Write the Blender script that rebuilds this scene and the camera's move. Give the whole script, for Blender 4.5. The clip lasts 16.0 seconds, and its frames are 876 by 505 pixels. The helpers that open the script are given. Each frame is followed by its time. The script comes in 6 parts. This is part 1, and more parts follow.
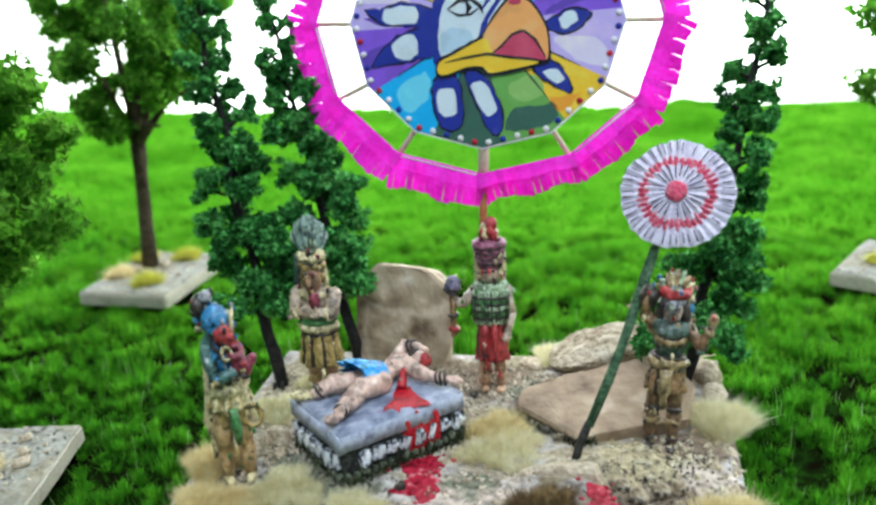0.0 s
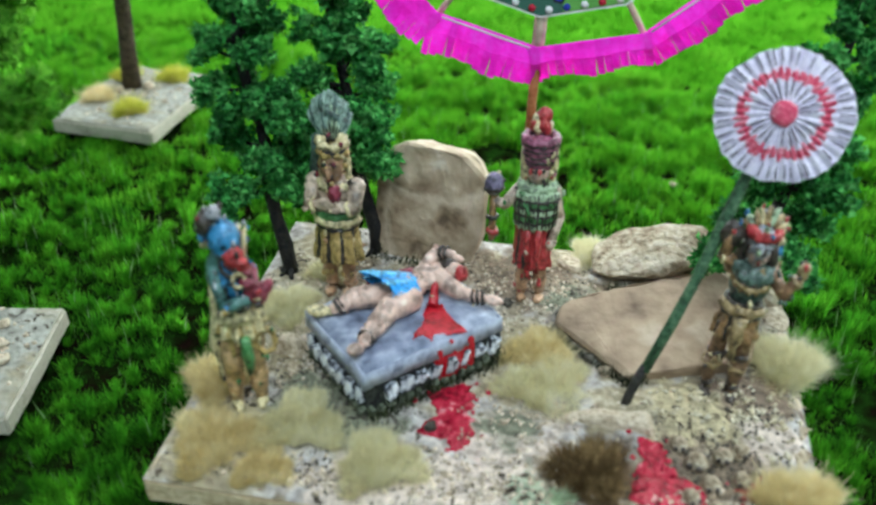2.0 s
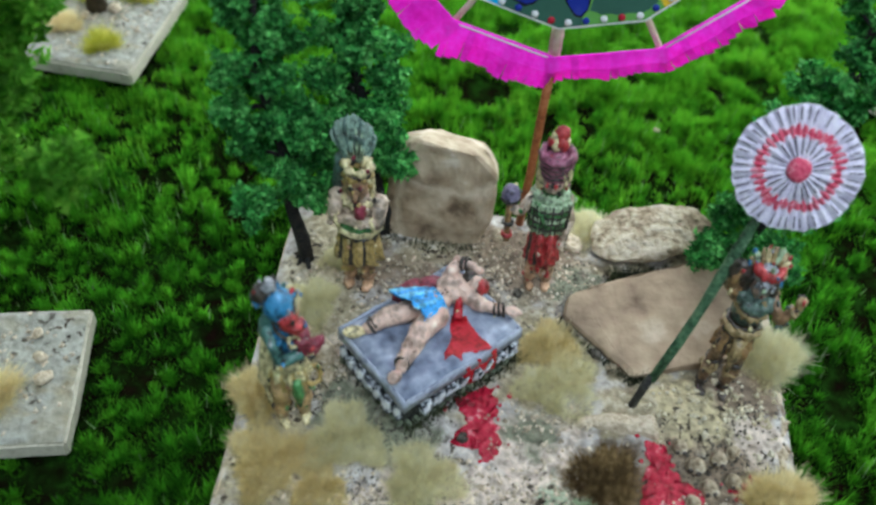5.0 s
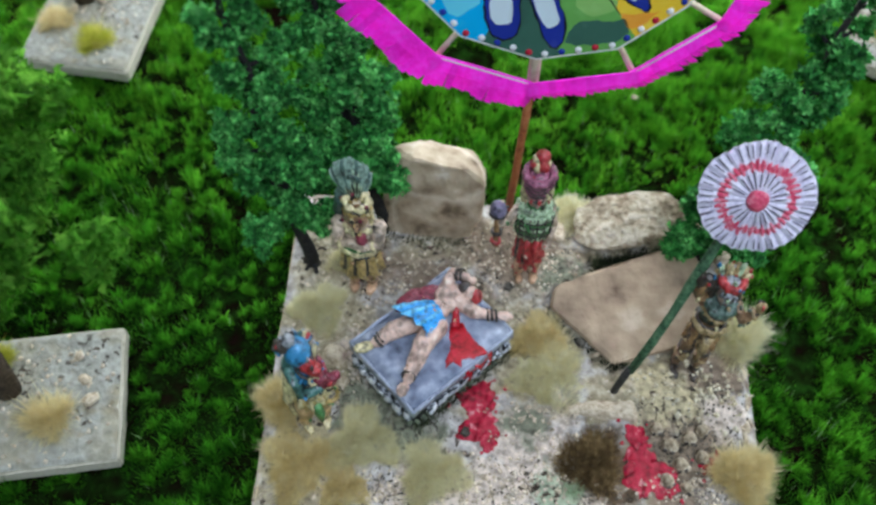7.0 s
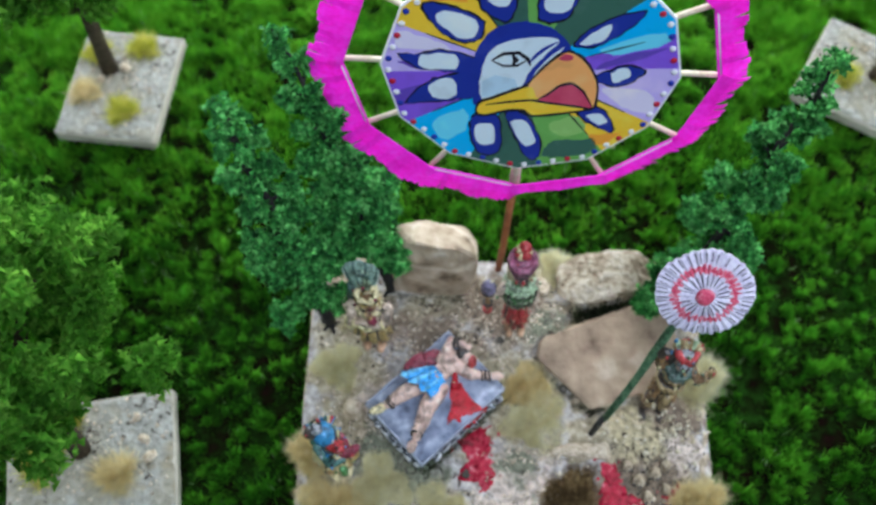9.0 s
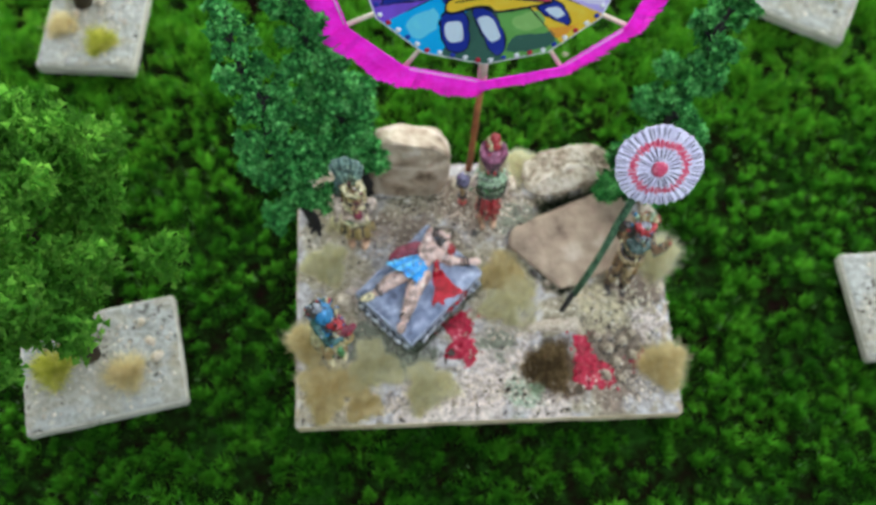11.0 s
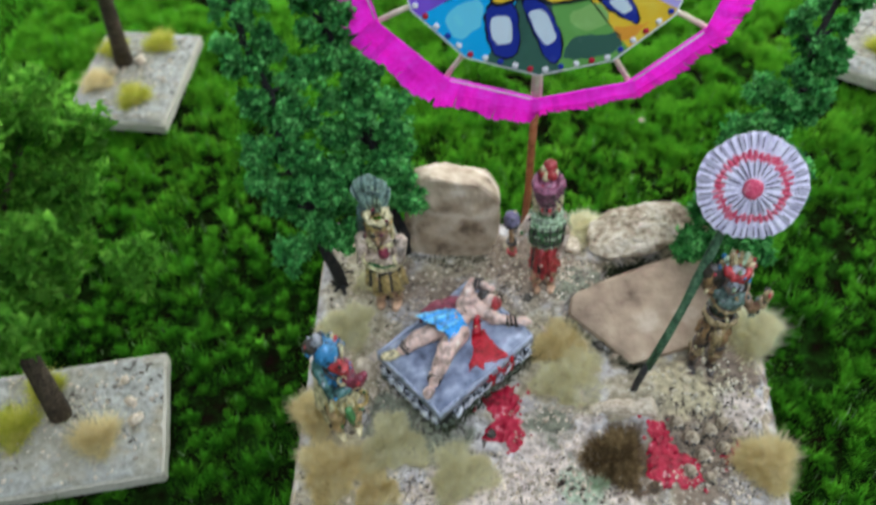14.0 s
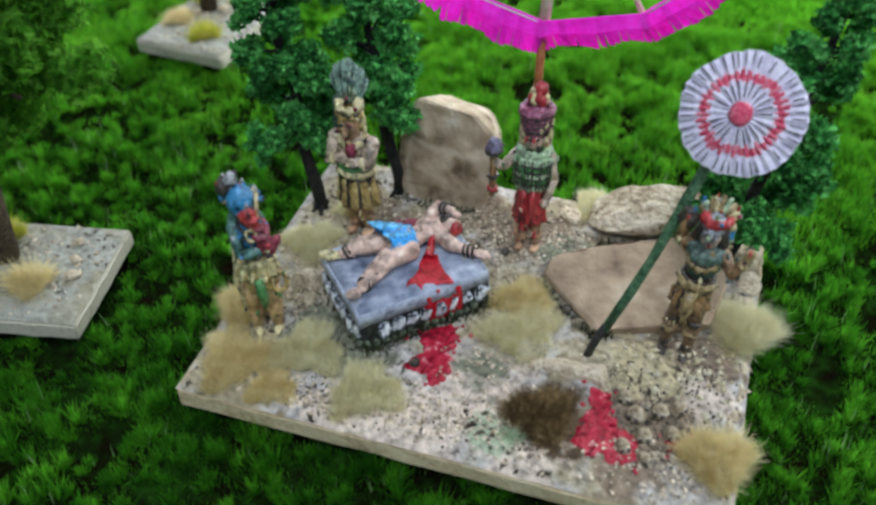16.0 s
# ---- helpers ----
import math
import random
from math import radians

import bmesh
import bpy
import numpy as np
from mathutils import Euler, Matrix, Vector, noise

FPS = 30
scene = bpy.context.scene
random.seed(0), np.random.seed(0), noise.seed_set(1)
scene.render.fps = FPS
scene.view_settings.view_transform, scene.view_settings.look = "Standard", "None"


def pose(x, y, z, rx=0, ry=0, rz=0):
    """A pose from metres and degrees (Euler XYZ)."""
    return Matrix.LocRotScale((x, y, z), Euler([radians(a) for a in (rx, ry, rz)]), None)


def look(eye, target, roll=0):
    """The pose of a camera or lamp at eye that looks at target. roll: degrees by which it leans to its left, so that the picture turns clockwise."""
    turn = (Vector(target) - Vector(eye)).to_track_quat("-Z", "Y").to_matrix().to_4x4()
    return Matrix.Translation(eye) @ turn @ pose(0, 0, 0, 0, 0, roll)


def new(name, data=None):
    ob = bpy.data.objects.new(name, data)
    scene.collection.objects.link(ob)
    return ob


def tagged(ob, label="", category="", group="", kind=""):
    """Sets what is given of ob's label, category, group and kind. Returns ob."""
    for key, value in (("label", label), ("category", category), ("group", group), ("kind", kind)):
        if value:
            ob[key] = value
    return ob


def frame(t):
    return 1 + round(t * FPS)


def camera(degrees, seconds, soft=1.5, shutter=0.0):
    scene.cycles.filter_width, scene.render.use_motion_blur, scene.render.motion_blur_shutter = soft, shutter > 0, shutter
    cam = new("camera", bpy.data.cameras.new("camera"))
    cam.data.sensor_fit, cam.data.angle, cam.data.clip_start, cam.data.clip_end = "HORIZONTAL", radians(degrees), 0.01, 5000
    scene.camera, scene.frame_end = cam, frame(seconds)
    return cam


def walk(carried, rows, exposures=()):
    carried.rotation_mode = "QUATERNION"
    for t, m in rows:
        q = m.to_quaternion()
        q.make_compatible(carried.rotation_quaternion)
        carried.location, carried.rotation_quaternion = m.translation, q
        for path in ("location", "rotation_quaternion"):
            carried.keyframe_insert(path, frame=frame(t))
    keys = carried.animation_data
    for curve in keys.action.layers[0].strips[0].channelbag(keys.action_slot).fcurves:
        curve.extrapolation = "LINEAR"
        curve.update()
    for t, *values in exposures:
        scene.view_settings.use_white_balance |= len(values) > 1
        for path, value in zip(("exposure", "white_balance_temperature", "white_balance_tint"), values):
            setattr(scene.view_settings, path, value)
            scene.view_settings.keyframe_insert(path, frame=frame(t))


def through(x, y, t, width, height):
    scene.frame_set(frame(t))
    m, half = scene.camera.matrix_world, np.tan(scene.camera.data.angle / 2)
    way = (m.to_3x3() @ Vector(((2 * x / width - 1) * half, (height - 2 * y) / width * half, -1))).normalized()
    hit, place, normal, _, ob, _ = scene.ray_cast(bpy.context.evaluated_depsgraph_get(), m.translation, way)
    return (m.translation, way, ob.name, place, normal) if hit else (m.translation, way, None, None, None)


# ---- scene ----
cam = camera(50.5, 16.0, soft=2.7, shutter=0.3)
cam.data.dof.use_dof, cam.data.dof.focus_distance, cam.data.dof.aperture_fstop = True, 0.145, 22.0
PATH = [
    (0, (23.12, -128.15, 77.25), (19.75, -111.98, 71.65), -3.8),
    (0.5, (19.02, -124.04, 80.13), (15.96, -108.12, 73.69), -2.3),
    (1, (12.62, -118.03, 86.12), (9.95, -102.53, 78.58), -0.7),
    (1.5, (8.09, -109.51, 84.78), (5.62, -94.56, 76.16), 0.4),
    (2, (8.84, -102.47, 87.91), (6.22, -88.19, 78.23), 0.4),
    (2.5, (8.47, -101.2, 95.85), (6.15, -87.3, 85.6), 0.8),
    (3, (4.78, -100.72, 100.1), (3.07, -87.09, 89.35), 2.1),
    (3.5, (2.01, -98.5, 104.3), (0.57, -85.36, 92.93), 2.7),
    (4, (-0.85, -95.2, 109.0), (-1.96, -82.53, 97.06), 3.0),
    (4.5, (-5.82, -93.35, 113.13), (-6.6, -81.03, 100.8), 4.0),
    (5, (-9.85, -86.95, 119.06), (-10.38, -75.31, 106.09), 4.6),
    (5.2, (-9.78, -81.63, 121.71), (-10.29, -70.45, 108.34), 4.3),
    (7.3, (-13.65, -69.65, 148.67), (-13.74, -60.8, 133.64), 2.3),
    (7.5, (-15.31, -66.13, 150.29), (-15.04, -57.59, 135.09), 4.2),
    (8, (-15.43, -60.5, 162.71), (-15.19, -52.26, 147.34), 3.4),
    (8.5, (-14.42, -64.2, 175.1), (-14.57, -55.88, 159.77), 1.0),
    (9, (-11.82, -56.55, 183.23), (-12.03, -49.06, 167.49), 0.1),
    (9.5, (-15.57, -57.93, 183.51), (-15.19, -50.37, 167.81), 3.2),
    (10, (-18.18, -73.34, 190.3), (-17.68, -65.92, 174.52), 2.8),
    (10.2, (-17.99, -73.06, 191.56), (-17.37, -66.19, 175.55), 3.8),
    (12.3, (-17.59, -81.35, 186.87), (-16.78, -74.15, 171.01), 3.3),
    (12.5, (-14.0, -79.64, 182.99), (-13.32, -72.31, 167.18), 2.1),
    (13, (-12.27, -74.7, 168.87), (-11.49, -66.8, 153.34), 2.1),
    (13.5, (-11.61, -73.06, 159.34), (-11.37, -63.98, 144.45), -0.2),
    (14, (-7.88, -87.12, 147.07), (-8.86, -76.71, 133.12), -3.9),
    (14.5, (5.88, -96.82, 133.12), (3.19, -86.4, 119.39), -7.1),
    (15, (21.2, -94.19, 132.78), (17.07, -83.35, 119.76), -8.0),
    (15.5, (25.94, -96.04, 120.16), (21.69, -84.4, 107.89), -4.6),
    (16, (27.56, -103.24, 108.63), (23.16, -91.05, 96.97), -2.1),
]
GRASS_NEAR, GRASS_FAR, SLIM_LEAVES, BROAD_LEAVES = 300000, 330000, 400, 150
HOLES = [(51, 4, 4.5), (68, -9, 5.0), (-49, -39, 4.0), (-11, 66, 4.5), (-63, 40, 5.0), (53, -46, 3.5), (-52, 8, 3.0), (12, 58, 4.0), (60, 34, 4.0)]   # bare spots in the mat
TILES = [(-80.2, -17.4, 32.5, 24.0, 11.0, "pale gravel tile with straw and yellow tufts under a tree"),
         (-90.2, 71.0, 23.5, 30.0, -5.0, "pale gravel tile with yellow-green tufts under a tree"),
         (87.0, 77.5, 30.0, 26.0, -29.0, "pale gravel tile at the far side of the mat"),
         (98.0, -9.5, 34.0, 24.5, 3.0, "bare pale gravel tile beside the display base")]
MM = 0.001  # lengths below are written in millimetres


def eye_rows(path):
    return [(t, look(Vector(e) * MM, Vector(g) * MM, r)) for t, e, g, r in path]


walk(cam, eye_rows(PATH), [(0, -0.07, 6430, 6), (1.0, -0.1, 6350, 2), (1.5, -0.14, 6330, 1), (3.5, -0.28, 6300, 2), (4.2, -0.36, 6290, 2), (5, -0.41, 6250, 4), (9, -0.38, 6080, 11), (10, -0.34, 6200, 9), (12.5, -0.24, 6230, 11), (14.5, -0.45, 6260, 11), (16, -0.47, 6330, 9)])

# ---- light: a bright room, with a large soft lamp added above the near side ----
world = bpy.data.worlds.new("room_light")
world.use_nodes = True
world.node_tree.nodes["Background"].inputs[0].default_value = (0.83, 0.97, 1.12, 1)
world.node_tree.nodes["Background"].inputs[1].default_value = 0.2
scene.world = world
lamp_data = bpy.data.lights.new("added_soft_lamp", "AREA")
lamp_data.shape, lamp_data.size, lamp_data.size_y = "RECTANGLE", 1.15, 0.85
lamp_data.energy, lamp_data.color = 17.0, (0.90, 0.99, 1.09)
lamp = new("added_soft_lamp", lamp_data)
lamp.matrix_world = look((0.22, -0.48, 1.10), (0.0, 0.06, 0.0))


# ---- materials ----
def shader(name, colors, rough=0.7, size=2.0, fine=0.4, bump=0.25, metal=0.0, island=0.0, obrand=0.0, spec=0.3, sheen=0.0,
           lo=0.35, hi=0.65, coat=0.0, through=0.0, vein=None):
    """A surface whose colour wanders between the given colours at a coarse and a fine scale (millimetres)."""
    m = bpy.data.materials.new(name)
    m.use_nodes = True
    nt = m.node_tree
    n, l = nt.nodes, nt.links
    b = n["Principled BSDF"]
    b.inputs["Roughness"].default_value = rough
    b.inputs["Metallic"].default_value = metal
    b.inputs["Specular IOR Level"].default_value = spec
    b.inputs["Coat Weight"].default_value = coat
    tc = n.new("ShaderNodeTexCoord")
    big = n.new("ShaderNodeTexNoise")
    big.inputs["Scale"].default_value = 1.0 / (size * MM)
    big.inputs["Detail"].default_value = 4.0
    l.new(tc.outputs["Object"], big.inputs["Vector"])
    small = n.new("ShaderNodeTexNoise")
    small.inputs["Scale"].default_value = 1.0 / (fine * MM)
    small.inputs["Detail"].default_value = 3.0
    l.new(tc.outputs["Object"], small.inputs["Vector"])
    mix = n.new("ShaderNodeMath")
    mix.operation = "MULTIPLY_ADD"
    l.new(small.outputs["Fac"], mix.inputs[0])
    mix.inputs[1].default_value = 0.5
    half = n.new("ShaderNodeMath")
    half.operation = "MULTIPLY"
    l.new(big.outputs["Fac"], half.inputs[0])
    half.inputs[1].default_value = 0.5
    l.new(half.outputs[0], mix.inputs[2])
    fac = mix.outputs[0]
    ramp = n.new("ShaderNodeValToRGB")
    ramp.color_ramp.elements[0].position, ramp.color_ramp.elements[1].position = lo, hi
    while len(ramp.color_ramp.elements) < len(colors):
        ramp.color_ramp.elements.new(0.5)
    for i, c in enumerate(colors):
        e = ramp.color_ramp.elements[i]
        e.position = lo + (hi - lo) * i / max(1, len(colors) - 1)
        e.color = (*c, 1)
    l.new(fac, ramp.inputs["Fac"])
    col = ramp.outputs["Color"]
    if vein:
        # thin pale seams in stone
        warp = n.new("ShaderNodeMixRGB")
        warp.blend_type = "LINEAR_LIGHT"
        warp.inputs["Fac"].default_value = 0.004
        l.new(tc.outputs["Object"], warp.inputs["Color1"])
        l.new(big.outputs["Color"], warp.inputs["Color2"])
        vo = n.new("ShaderNodeTexVoronoi")
        vo.feature = "DISTANCE_TO_EDGE"
        vo.inputs["Scale"].default_value = 1.0 / (vein[0] * MM)
        l.new(warp.outputs["Color"], vo.inputs["Vector"])
        near = n.new("ShaderNodeMapRange")
        near.inputs["From Min"].default_value, near.inputs["From Max"].default_value = 0.0, 0.05
        near.inputs["To Min"].default_value, near.inputs["To Max"].default_value = 0.75, 0.0
        l.new(vo.outputs["Distance"], near.inputs["Value"])
        seam = n.new("ShaderNodeMixRGB")
        seam.inputs["Color2"].default_value = (*vein[1], 1)
        l.new(near.outputs[0], seam.inputs["Fac"])
        l.new(col, seam.inputs["Color1"])
        col = seam.outputs["Color"]
    for strength, kind in ((island, "ShaderNodeNewGeometry"), (obrand, "ShaderNodeObjectInfo")):
        if strength:
            g = n.new(kind)
            hsv = n.new("ShaderNodeHueSaturation")
            mr = n.new("ShaderNodeMapRange")
            l.new(g.outputs["Random Per Island" if kind == "ShaderNodeNewGeometry" else "Random"], mr.inputs["Value"])
            mr.inputs["To Min"].default_value, mr.inputs["To Max"].default_value = 1 - strength, 1 + strength
            l.new(mr.outputs[0], hsv.inputs["Value"])
            l.new(col, hsv.inputs["Color"])
            col = hsv.outputs["Color"]
    l.new(col, b.inputs["Base Color"])
    if bump:
        bp = n.new("ShaderNodeBump")
        bp.inputs["Strength"].default_value = bump
        bp.inputs["Distance"].default_value = fine * MM
        l.new(small.outputs["Fac"], bp.inputs["Height"])
        l.new(bp.outputs["Normal"], b.inputs["Normal"])
    if through:
        # thin fibres, leaves and paper let light through
        tr = n.new("ShaderNodeBsdfTranslucent")
        l.new(col, tr.inputs["Color"])
        ms = n.new("ShaderNodeMixShader")
        ms.inputs["Fac"].default_value = through
        l.new(b.outputs[0], ms.inputs[1])
        l.new(tr.outputs[0], ms.inputs[2])
        l.new(ms.outputs[0], n["Material Output"].inputs["Surface"])
    return m


def paint(name, c, dark=0.45, rough=0.45, size=1.5, grain=0.9):
    """Brushed model paint: the colour dulled by grime, a darker wash of it and a dry-brushed lighter tone."""
    c = tuple(0.86 * v + 0.14 * g for v, g in zip(c, (0.16, 0.13, 0.10)))
    d = tuple(v * dark * 0.6 for v in c)
    h = tuple(min(0.95, v * 1.4 + 0.08) for v in c)
    return shader(name, [d, tuple(v * 0.65 for v in c), c, tuple(min(0.9, v * 1.12) for v in c), h], rough, size, grain * 0.7, 0.5, spec=0.5, lo=0.38, hi=0.64, coat=0.35)



# bare backing, taken nearly to black for the shade in the gaps between tufts
EARTH = shader("mat_earth_gap_shade", [(0.008, 0.004, 0.003), (0.005, 0.006, 0.002), (0.007, 0.018, 0.003), (0.012, 0.045, 0.005)], 1.0, 14, 2.5, 0.8, lo=0.36, hi=0.62, spec=0.0)
# far mat: lighter green hides the shaded gaps and paints in more light
FARMAT = shader("lightened_far_mat", [(0.035, 0.16, 0.006), (0.06, 0.24, 0.009), (0.09, 0.31, 0.013)], 1.0, 14, 4.0, 0.6, spec=0.0)
BLADE = shader("grass_fibre", [(0.025, 0.132, 0.008), (0.070, 0.30, 0.015), (0.15, 0.48, 0.028)], 0.75, 20, 4.0, 0.0, island=0.5, lo=0.36, hi=0.62, through=0.7, spec=0.15)
# low grass between the tufts, with the shade there put into its green
BLADELOW = shader("gap_shaded_fibre", [(0.018, 0.080, 0.006), (0.048, 0.195, 0.011), (0.095, 0.31, 0.019)], 0.8, 16, 4.0, 0.0, island=0.4, through=0.6, spec=0.1)
MINT = shader("pale_mint_fibre", [(0.34, 0.46, 0.28), (0.50, 0.62, 0.42), (0.64, 0.72, 0.54)], 0.8, 4, 1.2, 0.0, island=0.2, through=0.4, spec=0.1)
LONGBLADE = shader("pale_green_fibre", [(0.10, 0.24, 0.06), (0.22, 0.38, 0.14), (0.36, 0.48, 0.26)], 0.7, 20, 4.0, 0.0, island=0.3, through=0.4, spec=0.2)
STRAW = shader("straw_fibre", [(0.70, 0.59, 0.30), (0.80, 0.71, 0.42), (0.87, 0.81, 0.57)], 0.9, 5, 1.5, 0.0, island=0.12, through=0.65, spec=0.0)
PALE = shader("pale_fibre", [(0.71, 0.66, 0.42), (0.80, 0.77, 0.54), (0.86, 0.84, 0.67)], 0.9, 5, 1.5, 0.0, island=0.1, through=0.65, spec=0.0)
YELLOW = shader("yellow_green_fibre", [(0.42, 0.46, 0.04), (0.60, 0.60, 0.10), (0.70, 0.66, 0.22)], 0.9, 3, 1.0, 0.0, island=0.2, through=0.4, spec=0.1)
FLOCK = shader("flock_and_crevice_shade", [(0.010, 0.014, 0.008), (0.03, 0.04, 0.02), (0.09, 0.11, 0.05)], 0.9, 3, 1.0, 0.0, island=0.4, spec=0.1)
BROWN = shader("brown_fibre", [(0.07, 0.042, 0.016), (0.16, 0.105, 0.042), (0.42, 0.30, 0.14)], 0.85, 3, 1.0, 0.0, island=0.3, through=0.2)
# same grass further back, the stronger light there put into its colour
BLADEFAR = shader("lightened_far_fibre", [(0.085, 0.33, 0.013), (0.13, 0.42, 0.022), (0.19, 0.50, 0.034)], 0.8, 40, 9.0, 0.0, island=0.06, lo=0.34, hi=0.64, through=0.65, spec=0.05)


def grit_ground(name, warm, cool, patch, stain, blots=()):
    """Glued sand: warm and cool patches, brown stains and clusters of dark flecks."""
    m = bpy.data.materials.new(name)
    m.use_nodes = True
    n, l = m.node_tree.nodes, m.node_tree.links
    b = n["Principled BSDF"]
    b.inputs["Roughness"].default_value, b.inputs["Specular IOR Level"].default_value = 0.9, 0.15
    tc = n.new("ShaderNodeTexCoord")

    def cloud(mm, detail=3.0, shift=0.0):
        t = n.new("ShaderNodeTexNoise")
        t.inputs["Scale"].default_value, t.inputs["Detail"].default_value = 1.0 / (mm * MM), detail
        mp = n.new("ShaderNodeMapping")
        mp.inputs["Location"].default_value = (shift, shift * 0.7, 0)
        l.new(tc.outputs["Object"], mp.inputs["Vector"])
        l.new(mp.outputs["Vector"], t.inputs["Vector"])
        return t.outputs["Fac"]

    def steep(v, a, c):
        r = n.new("ShaderNodeMapRange")
        r.interpolation_type = "SMOOTHSTEP"
        r.inputs["From Min"].default_value, r.inputs["From Max"].default_value = a, c
        l.new(v, r.inputs["Value"])
        return r.outputs[0]

    def tones(v, cols):
        r = n.new("ShaderNodeValToRGB")
        while len(r.color_ramp.elements) < len(cols):
            r.color_ramp.elements.new(0.5)
        for k, c in enumerate(cols):
            r.color_ramp.elements[k].position = 0.32 + 0.36 * k / (len(cols) - 1)
            r.color_ramp.elements[k].color = (*c, 1)
        l.new(v, r.inputs["Fac"])
        return r.outputs["Color"]

    def blend(f, a, c):
        x = n.new("ShaderNodeMix")
        x.data_type = "RGBA"
        l.new(f, x.inputs["Factor"])
        l.new(a, x.inputs["A"])
        l.new(c, x.inputs["B"])
        return x.outputs["Result"]

    fine = cloud(1.3, 5.0)
    col = blend(steep(cloud(patch, 2.0, 0.3), 0.44, 0.56), tones(fine, warm), tones(fine, cool))
    col = blend(steep(cloud(patch * 0.7, 3.0, 0.9), 0.56, 0.70), col, tones(cloud(2.0, 4.0), stain))
    for bx, by, br, tint in blots:
        # a ragged smear of other paint; those in the crevice are painted-in shade
        mv = n.new("ShaderNodeMapping")
        mv.inputs["Location"].default_value = (-bx * MM, -by * MM, 0)
        l.new(tc.outputs["Object"], mv.inputs["Vector"])
        flat = n.new("ShaderNodeVectorMath")
        flat.operation = "MULTIPLY"
        flat.inputs[1].default_value = (1 / (br * MM), 1 / (br * MM), 0)
        l.new(mv.outputs["Vector"], flat.inputs[0])
        ln = n.new("ShaderNodeVectorMath")
        ln.operation = "LENGTH"
        l.new(flat.outputs[0], ln.inputs[0])
        rag = n.new("ShaderNodeMath")
        rag.operation = "MULTIPLY_ADD"
        l.new(cloud(3.0, 4.0, bx), rag.inputs[0])
        rag.inputs[1].default_value = 2.2
        l.new(ln.outputs["Value"], rag.inputs[2])
        soft = n.new("ShaderNodeMapRange")
        soft.inputs["From Min"].default_value, soft.inputs["From Max"].default_value = 1.7, 2.15
        soft.inputs["To Min"].default_value, soft.inputs["To Max"].default_value = 0.95, 0.0
        l.new(rag.outputs[0], soft.inputs["Value"])
        col = blend(soft.outputs[0], col, tones(fine, [tuple(v * 0.55 for v in tint), tint, tuple(min(0.9, v * 1.35) for v in tint)]))
    spot = n.new("ShaderNodeMath")
    spot.operation = "MULTIPLY"
    l.new(steep(cloud(1.2, 2.0, 1.7), 0.56, 0.64), spot.inputs[0])
    l.new(steep(cloud(9.0, 2.0, 2.4), 0.52, 0.62), spot.inputs[1])
    col = blend(spot.outputs[0], col, tones(fine, [(0.02, 0.015, 0.012), (0.09, 0.07, 0.05)]))
    l.new(col, b.inputs["Base Color"])
    bp = n.new("ShaderNodeBump")
    bp.inputs["Strength"].default_value, bp.inputs["Distance"].default_value = 0.9, 0.8 * MM
    l.new(fine, bp.inputs["Height"])
    l.new(bp.outputs["Normal"], b.inputs["Normal"])
    return m


PINK_SAND, BROWN_SAND, OCHRE_SAND, MOSS, SOIL_AND_SHADE = (0.58, 0.49, 0.415), (0.21, 0.16, 0.115), (0.47, 0.405, 0.25), (0.17, 0.18, 0.125), (0.085, 0.055, 0.032)
SAND = grit_ground("sandy_ground", [(0.22, 0.185, 0.12), (0.36, 0.31, 0.21), (0.52, 0.46, 0.345)], [(0.26, 0.24, 0.22), (0.41, 0.38, 0.355), (0.58, 0.56, 0.53)], 9.0,
                   [(0.15, 0.12, 0.08), (0.30, 0.25, 0.165), (0.42, 0.375, 0.24)],
                   [(3, -22, 9, PINK_SAND), (-8, -29, 7, PINK_SAND), (-1, 16, 10, BROWN_SAND), (-14, 9, 7, BROWN_SAND), (-24, 12, 6, BROWN_SAND), (8, 12, 5, MOSS), (27, -11, 9, OCHRE_SAND), (-23, -15, 7, MOSS),
                    (-16, -19, 6, MOSS), (-24, -4, 5, PINK_SAND), (22, -21, 7, BROWN_SAND), (34, -13, 5, PINK_SAND), (34, -4, 7, BROWN_SAND), (31, -20, 6, BROWN_SAND), (-30, -23, 6, OCHRE_SAND), (26, -27, 6, BROWN_SAND), (8, 0, 5, OCHRE_SAND),
                    # the first three soil blots paint shade into the crevice below the limestone block
                    (24, 15.5, 3.6, SOIL_AND_SHADE), (29.5, 18.6, 3.0, SOIL_AND_SHADE), (17, 14, 3.0, SOIL_AND_SHADE), (-4, -29, 8, PINK_SAND), (-16, -30, 6, PINK_SAND), (12, -30, 7, PINK_SAND), (2, -16, 4, MOSS), (7.5, -27, 5, (0.34, 0.40, 0.28)), (14.5, -22.6, 7.4, SOIL_AND_SHADE)])
EDGE = shader("cream_painted_board", [(0.46, 0.34, 0.19), (0.66, 0.54, 0.34), (0.72, 0.62, 0.42)], 0.8, 6.0, 0.8, 0.4)
